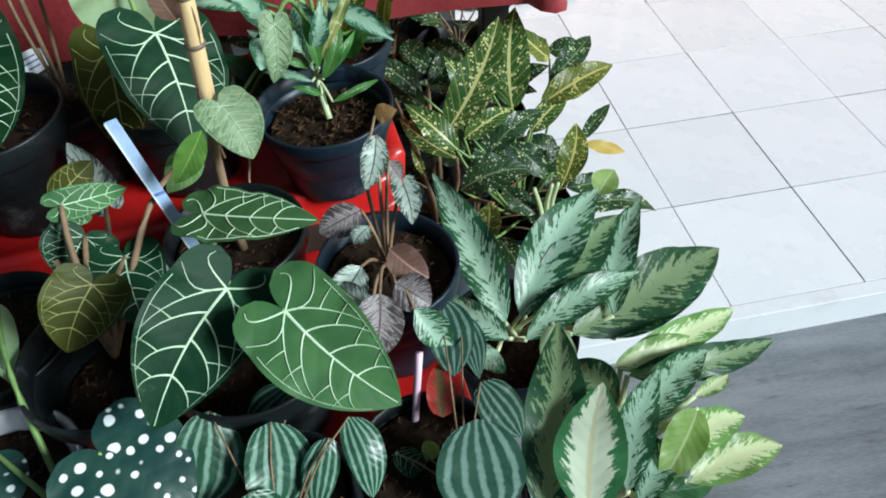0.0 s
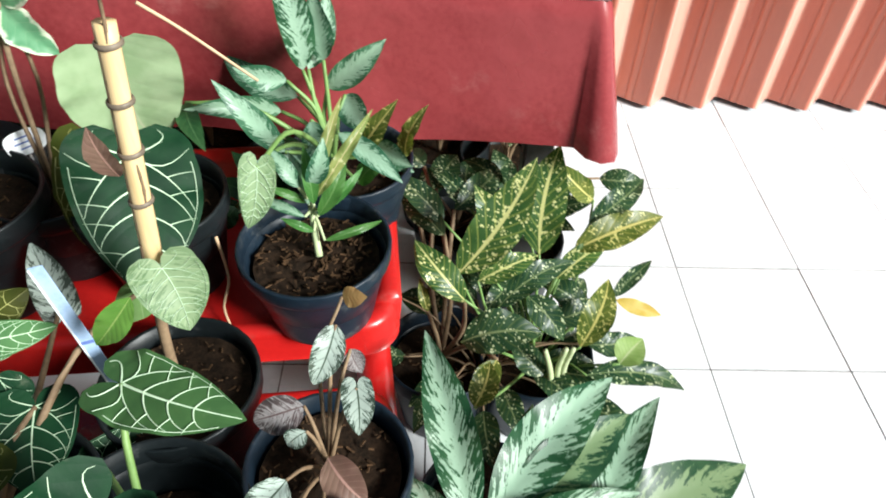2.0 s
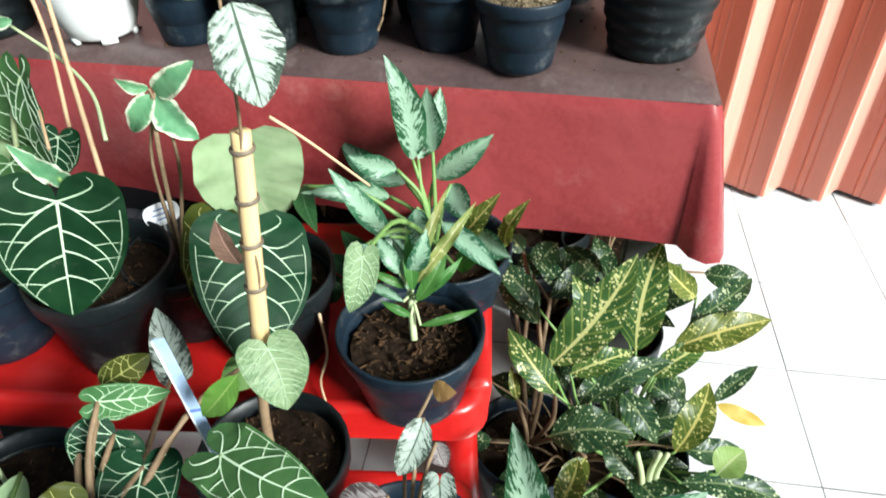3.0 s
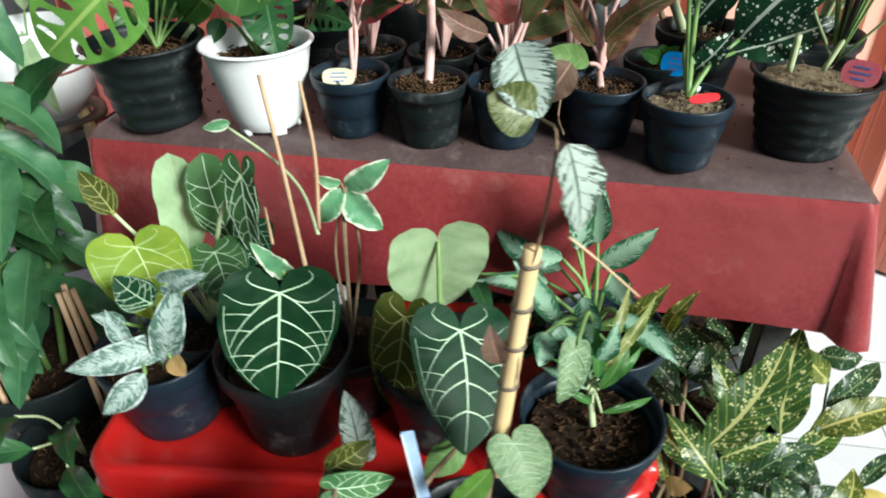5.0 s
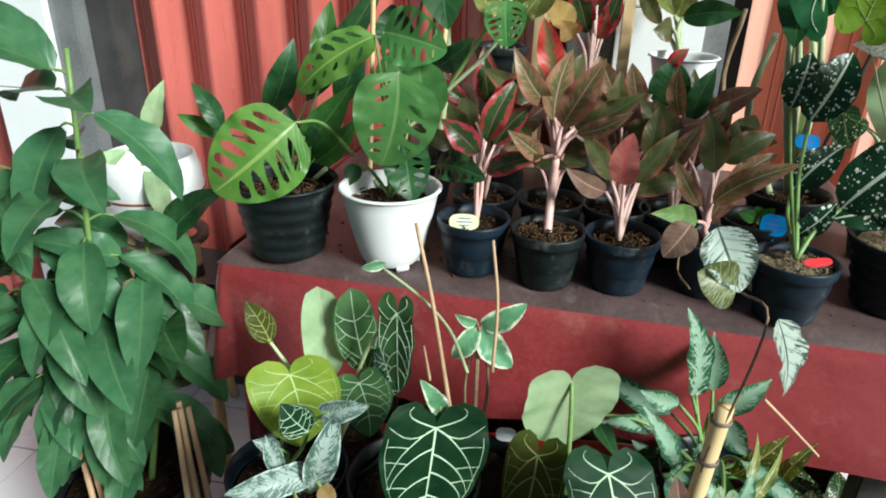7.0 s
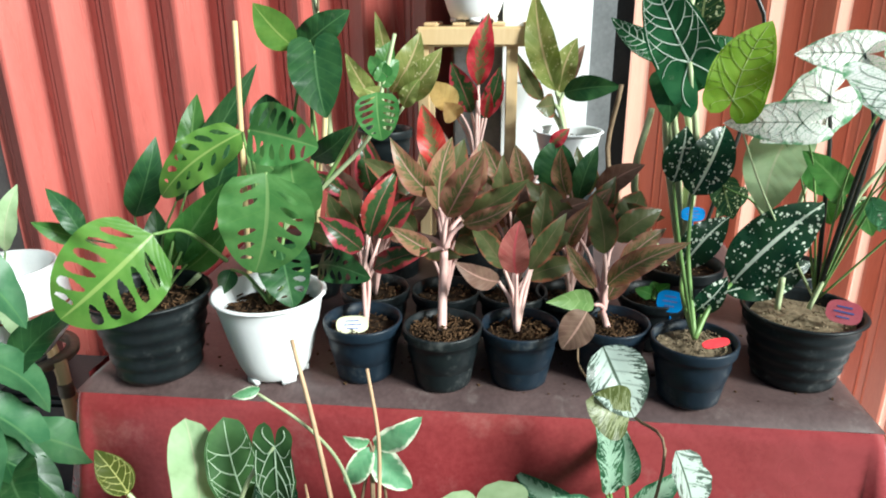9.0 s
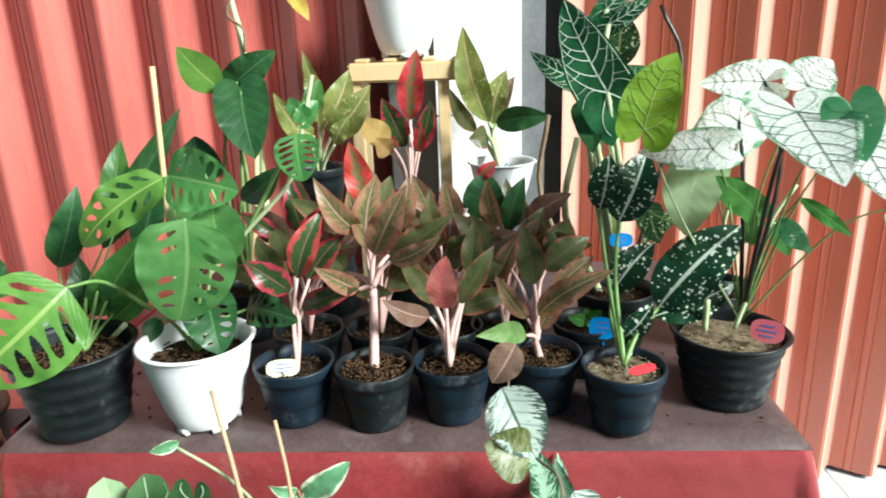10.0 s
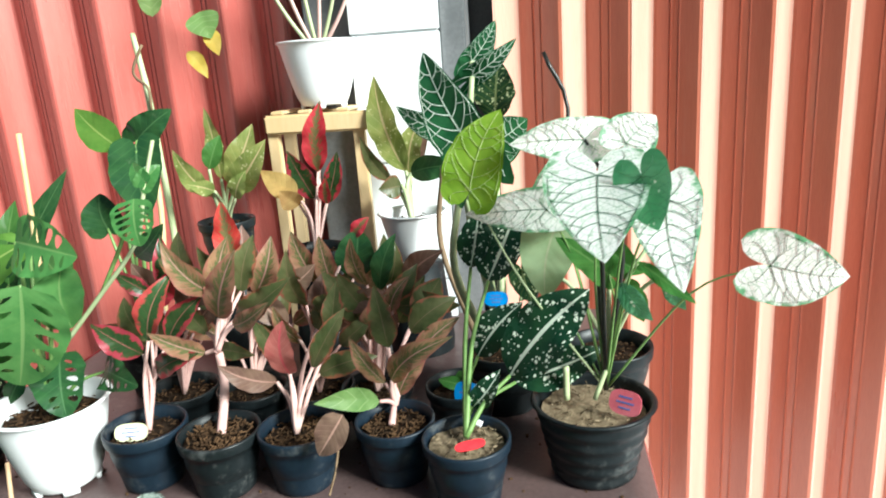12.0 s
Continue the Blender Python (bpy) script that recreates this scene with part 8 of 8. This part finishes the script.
p = thing("potted_plant", 0.231, 1.082, 0.000, "speckled croton in a navy pot beside the red table", "potted plant")
put_pot(p, 0.231, 1.082, 0.000, "small", 0.102, 0.194, M_NAVY, "dark", 0.80)
leaf(p, (0.266, 1.025, 0.390), (0.179, 1.130, 0.410), 0.048, "lance", "croton", (-0.21, -0.41, 0.89), stalk=(0.231, 1.082, 0.170), stalk_r=0.004, stalk_mat="brown")
leaf(p, (0.319, 0.965, 0.330), (0.289, 0.901, 0.290), 0.045, "lance", "croton_y", (0.02, -0.53, 0.85), stalk=(0.231, 1.082, 0.170), stalk_r=0.004, stalk_mat="brown")
leaf(p, (0.163, 1.285, 0.390), (0.194, 1.235, 0.370), 0.037, "lance", "croton_d", (-0.09, -0.47, 0.88), stalk=(0.231, 1.082, 0.170), stalk_r=0.004, stalk_mat="brown")
leaf(p, (0.186, 1.305, 0.430), (0.153, 1.326, 0.450), 0.045, "lance", "croton_d", (0.07, -0.73, 0.68), stalk=(0.231, 1.082, 0.170), stalk_r=0.004, stalk_mat="brown")
leaf(p, (0.229, 1.150, 0.410), (0.149, 1.252, 0.450), 0.059, "lance", "croton_d", (-0.12, -0.50, 0.86), stalk=(0.231, 1.082, 0.170), stalk_r=0.004, stalk_mat="brown")
leaf(p, (0.209, 1.037, 0.350), (0.193, 1.070, 0.390), 0.021, "lance", "croton_y", (0.20, -0.74, 0.64), stalk=(0.231, 1.082, 0.170), stalk_r=0.004, stalk_mat="brown")
leaf(p, (0.210, 1.269, 0.410), (0.245, 1.346, 0.430), 0.061, "lance", "croton_d", (0.32, -0.33, 0.89), stalk=(0.231, 1.082, 0.170), stalk_r=0.004, stalk_mat="brown")
leaf(p, (0.243, 1.214, 0.410), (0.318, 1.332, 0.410), 0.060, "lance", "croton_d", (0.46, -0.22, 0.86), stalk=(0.231, 1.082, 0.170), stalk_r=0.004, stalk_mat="brown")
# dark filler leaves added low down, closing bright gaps where shade lies
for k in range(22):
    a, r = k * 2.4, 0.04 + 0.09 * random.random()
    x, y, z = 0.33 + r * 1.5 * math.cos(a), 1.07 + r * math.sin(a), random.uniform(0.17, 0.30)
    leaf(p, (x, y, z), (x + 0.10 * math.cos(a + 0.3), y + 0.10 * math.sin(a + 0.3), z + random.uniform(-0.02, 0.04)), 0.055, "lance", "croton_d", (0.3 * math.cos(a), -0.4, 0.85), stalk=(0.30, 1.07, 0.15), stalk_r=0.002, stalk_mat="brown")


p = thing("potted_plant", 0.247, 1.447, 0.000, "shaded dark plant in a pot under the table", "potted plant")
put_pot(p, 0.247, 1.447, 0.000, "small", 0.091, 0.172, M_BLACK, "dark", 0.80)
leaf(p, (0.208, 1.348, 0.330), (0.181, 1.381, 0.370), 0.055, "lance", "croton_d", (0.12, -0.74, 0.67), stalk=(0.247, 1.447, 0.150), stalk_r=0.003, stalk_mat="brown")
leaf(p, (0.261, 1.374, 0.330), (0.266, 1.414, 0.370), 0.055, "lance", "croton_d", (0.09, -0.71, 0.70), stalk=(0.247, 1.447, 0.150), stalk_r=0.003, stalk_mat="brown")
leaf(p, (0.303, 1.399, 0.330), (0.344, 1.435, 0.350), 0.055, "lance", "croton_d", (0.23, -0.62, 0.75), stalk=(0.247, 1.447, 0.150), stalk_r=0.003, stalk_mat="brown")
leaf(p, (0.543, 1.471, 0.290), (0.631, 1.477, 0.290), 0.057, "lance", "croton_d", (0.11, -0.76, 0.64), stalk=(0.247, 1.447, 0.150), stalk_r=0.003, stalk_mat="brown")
# dark potted plants added under the table to make its shade darker
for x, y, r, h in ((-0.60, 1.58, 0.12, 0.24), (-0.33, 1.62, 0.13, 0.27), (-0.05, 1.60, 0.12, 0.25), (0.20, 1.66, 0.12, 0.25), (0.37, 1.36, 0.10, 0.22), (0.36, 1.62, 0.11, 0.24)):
    p = thing("potted_plant", x, y, 0, "dark plant in a black pot, added unseen under the table", "potted plant")
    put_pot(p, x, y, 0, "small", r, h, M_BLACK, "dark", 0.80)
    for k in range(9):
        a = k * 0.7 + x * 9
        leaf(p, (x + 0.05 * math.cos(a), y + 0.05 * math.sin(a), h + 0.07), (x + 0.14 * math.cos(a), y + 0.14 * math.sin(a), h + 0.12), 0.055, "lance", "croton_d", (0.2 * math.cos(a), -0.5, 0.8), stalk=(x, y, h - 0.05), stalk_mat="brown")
# tags
tag_plate("plant_tag", (-0.369, 1.285, 0.896), (0.17, -0.90, 0.41), M_TAG_CREAM, 0.052, 0.028, "cream oval plant tag with blue print in a small pot", True, stake=(-0.373, 1.300, 0.871))
tag_plate("plant_tag", (0.152, 1.400, 0.906), (-0.29, -0.89, 0.36), M_TAG_BLUE, 0.043, 0.037, "bright blue round plant tag in a pot", True, stake=(0.155, 1.400, 0.873))
tag_plate("plant_tag", (0.177, 1.218, 0.923), (0.1, -0.55, 0.8), M_TAG_RED, 0.042, 0.014, "red plastic plant tag lying on gritty soil", False, up=(-0.3, 0.8, 0.5))
tag_plate("plant_tag", (0.392, 1.320, 0.933), (-0.49, -0.80, 0.34), M_TAG_PINK, 0.049, 0.036, "pink and white plant tag leaning in the big pot", True, stake=(0.396, 1.330, 0.910))
tag_plate("plant_tag", (-0.567, 1.310, 0.911), (0.33, -0.87, 0.37), M_TAG_WHITE, 0.034, 0.017, "small white plant tag on the white pot's soil", False)
tag_plate("plant_tag", (-0.329, 1.060, 0.631), (0.63, -0.58, 0.52), M_TAG_WHITE, 0.052, 0.032, "white oval plant tag with blue print on a stake", True, stake=(-0.340, 1.068, 0.570))
tag_plate("plant_tag", (0.199, 1.500, 1.031), (-0.00, -0.96, 0.29), M_TAG_BLUE, 0.041, 0.025, "blue plant tag hanging among the stems", True, stake=(0.200, 1.500, 0.995))
tag_plate("plant_tag", (-0.248, 1.095, 0.610), (0.12, -0.89, 0.44), M_TAG_WHITE, 0.033, 0.022, "pale label card behind the pots", False, stake=(-0.248, 1.095, 0.574))


# ---- wooden stand with a white pot ----
stand = thing("plant_stand", -0.203, 1.99, TZ, "pale wooden plant stand on the table holding a white pot", "plant stand")
for x0 in (-0.347, -0.142):
    for y0 in (1.925, 2.025):
        part("leg", box(bmesh.new(), x0, x0 + 0.027, y0, y0 + 0.02, TZ, 1.300, 0.002), M_WOOD, stand, smooth=False)
for y0 in (1.913, 2.047):
    part("top_rail", box(bmesh.new(), -0.347, -0.060, y0, y0 + 0.012, 1.292, 1.336, 0.005), M_WOOD, stand, smooth=False)
for x0 in (-0.330, -0.265, -0.175, -0.105):
    part("slat", box(bmesh.new(), x0, x0 + 0.030, 1.918, 2.055, 1.336, 1.344, 0.002), M_WOOD, stand, smooth=False)
for y0 in (1.928, 2.030):
    part("lower_rail", box(bmesh.new(), -0.325, -0.090, y0, y0 + 0.012, 0.93, 0.965, 0.003), M_WOOD, stand, smooth=False)

p = thing("potted_plant", -0.220, 1.985, 1.344, "pale-stemmed plant in a white plastic pot on the wooden stand", "potted plant")
put_pot(p, -0.220, 1.985, 1.344, "white", 0.093, 0.145, M_WHITE, "dark", 0.85)
for k in range(6):
    a = -0.5 + k * 0.2
    stick(p, "stalk", [(-0.220, 1.985, 1.460), (-0.220 + 0.25 * a * 0.5, 1.98, 1.550), (-0.220 + 0.25 * a, 1.975, 1.670)], 0.005, 0.004, STEM["pink" if k % 2 else "pale"])
    leaf(p, (-0.220 + 0.25 * a, 1.975, 1.670), (-0.220 + 0.45 * a, 1.95, 1.810), 0.06, "lance", "copper_g", (0.1 * a, -0.9, 0.4))

# ---- leafy shrub beside the table ----
random.seed(11)
shrub = thing("leafy_shrub", -1.02, 1.10, 0, "bushy green shrub with long hanging leaves in a black pot", "shrub")
put_pot(shrub, -1.02, 1.12, 0, "small", 0.15, 0.34, M_BLACK, "husk", 0.85)
stems = [((-1.02, 1.12, 0.28), (-1.00, 1.10, 0.70), (-0.97, 1.12, 1.18)), ((-1.05, 1.10, 0.28), (-1.08, 1.06, 0.66), (-1.12, 1.04, 1.10)), ((-1.0, 1.14, 0.28), (-0.95, 1.16, 0.55), (-0.92, 1.16, 0.85)), ((-1.08, 1.12, 0.28), (-1.14, 1.12, 0.62), (-1.20, 1.12, 1.02))]
for line in stems:
    stick(shrub, "stem", line, 0.008, 0.004, STEM["green"])
    pts = glide(line, 12)
    n = 34 if line[2][2] > 1 else 22
    for k in range(n):
        q = pts[int(len(pts) * (0.28 + 0.70 * k / n))]
        a = k * 2.4 + random.uniform(-0.4, 0.4)
        if math.sin(a) > 0.75:
            a += 1.4
        d = Vector((math.cos(a), math.sin(a), 0))
        up = random.uniform(-1.6, -0.1) if k < n - 3 else random.uniform(0.1, 0.6)
        base = q + d * random.uniform(0.025, 0.05) + Vector((0, 0, random.uniform(0, 0.03)))
        tip = base + (d + Vector((0, 0, up))).normalized() * random.uniform(0.15, 0.21)
        if tip.x > -0.79:
            tip.x = -0.79 - random.uniform(0, 0.03)
        face = Vector((0, 0, 1)) + d * (0.9 if up < -0.3 else 0.2) + Vector((0.15, -0.5, 0))
        leaf(shrub, base, tip, random.uniform(0.062, 0.080), "oval", "shrub" if random.random() < 0.8 else "deep", face, arch=random.uniform(0.06, 0.16), cup=random.uniform(0.1, 0.35), wave=0.02, stalk=q, stalk_r=0.0022)
for k, (bx, tx) in enumerate(((-0.775, -0.845), (-0.760, -0.838), (-0.742, -0.828), (-0.79, -0.852))):
    stick(shrub, "cane", [(bx - 0.06, 1.04 + 0.012 * k, 0.27), (tx, 1.06 + 0.008 * k, 0.56)], 0.0065, 0.005, M_TWIG, "thin bamboo stake")
for k, (bx, tx) in enumerate(((-1.00, -1.045), (-0.985, -1.03), (-0.965, -1.025))):
    stick(shrub, "cane", [(bx, 0.99 + 0.012 * k, 0.24), (tx, 1.03, 0.52)], 0.0065, 0.005, M_TWIG, "thin bamboo stake")
tray = thing("potted_plant", -0.84, 0.98, 0, "green aglaonema with pink ribs in a low black pot", "potted plant")
put_pot(tray, -0.84, 0.98, 0, "small", 0.12, 0.28, M_BLACK, "husk", 0.85)
for b, t, w in (((-0.72, 0.84, 0.40), (-0.56, 0.74, 0.41), 0.055), ((-0.80, 0.86, 0.40), (-0.92, 0.74, 0.42), 0.06), ((-0.78, 0.92, 0.40), (-0.66, 0.80, 0.47), 0.05), ((-0.86, 0.90, 0.42), (-0.82, 0.76, 0.44), 0.06)):
    leaf(tray, b, t, w, "lance", "deep", (0.1, -0.4, 0.9), stalk=(-0.84, 0.97, 0.24), stalk_mat="pale")

# ---- white pot on a bamboo tripod behind the shrub ----
rack = thing("bamboo_rack", -1.20, 1.56, 0, "bamboo tripod with dark joints beside the table", "plant stand")
for bx, by, tx, ty in ((-1.055, 1.49, -1.09, 1.53), (-1.36, 1.46, -1.27, 1.53), (-1.20, 1.78, -1.20, 1.64)):
    part("leg", tube(bmesh.new(), [(bx, by, 0), (tx, ty, 0.655)], 0.015, 0.014, 9), M_BAMBOO, rack)
    for k in (0.42, 0.68, 0.90):
        q = Vector((bx, by, 0)).lerp(Vector((tx, ty, 0.655)), k)
        part("joint", tube(bmesh.new(), [q - Vector((0, 0, 0.016)), q + Vector((0, 0, 0.016))], 0.0165, 0.0165, 9), M_TIE, rack, "dark tape joint")
part("ring", lathe_bm([(0.088, 0.645), (0.114, 0.645), (0.114, 0.66), (0.088, 0.66), (0.088, 0.645)], -1.20, 1.56, 0), M_TIE, rack)
p = thing("potted_plant", -1.20, 1.56, 0.660, "drooping pale-leaved plant in a round white pot", "potted plant")
part("pot", lathe_bm([(0.001, 0), (0.062, 0.0), (0.105, 0.05), (0.121, 0.11), (0.116, 0.17), (0.105, 0.205), (0.099, 0.205), (0.108, 0.16), (0.074, 0.13), (0.001, 0.13)], -1.20, 1.56, 0.660), M_WHITE, p)
part("string", lathe_bm([(0.1195, 0.114), (0.1228, 0.116), (0.1228, 0.119), (0.1195, 0.121)], -1.20, 1.56, 0.660), STEM["red"], p, "dark red string round the pot")
for b, t in (((-1.15, 1.50, 0.87), (-1.06, 1.43, 0.72)), ((-1.23, 1.53, 0.88), (-1.33, 1.45, 0.78)), ((-1.20, 1.58, 0.89), (-1.17, 1.62, 1.03))):
    leaf(p, b, t, 0.05, "lance", "back", (0.3, -0.7, 0.6), stalk=(-1.20, 1.56, 0.80), arch=0.15)

# ---- dark box on the tiles between the table and the pillar ----
# a closed box built over the near-black area by the door
crate = thing("dark_box", -1.20, 1.945, 0, "plain dark box on the tiles against the door", "box")
part("body", box(bmesh.new(), -1.535, -0.875, 1.825, 2.050, 0.0, 0.345, 0.012), M_DARKSTEEL, crate, smooth=False)
part("lid", box(bmesh.new(), -1.545, -0.865, 1.815, 2.060, 0.346, 0.372, 0.008), M_BLACK, crate, smooth=False)
for hx in (-1.49, -0.92):
    part("latch", box(bmesh.new(), hx - 0.02, hx + 0.02, 1.806, 1.8145, 0.315, 0.365, 0.003), M_BLACK, crate, smooth=False)
random.seed(5)

# ---- paving, piece by piece ----
bm = box(bmesh.new(), 0.0016, 0.2984, 0.0026, 0.2974, -0.012, 0.0, 0.0)
tile_mesh = mesh_of("tile", bm, M_TILE, False)
for i in range(-22, 24):
    for j in range(-2, 3):
        ob = new("tile", tile_mesh)
        ob.parent = floor
        ob.matrix_basis = TILES @ pose(0.30 * i, 0.30 * j, random.uniform(-0.0008, 0.0008), random.uniform(-0.12, 0.12), random.uniform(-0.12, 0.12), 0)
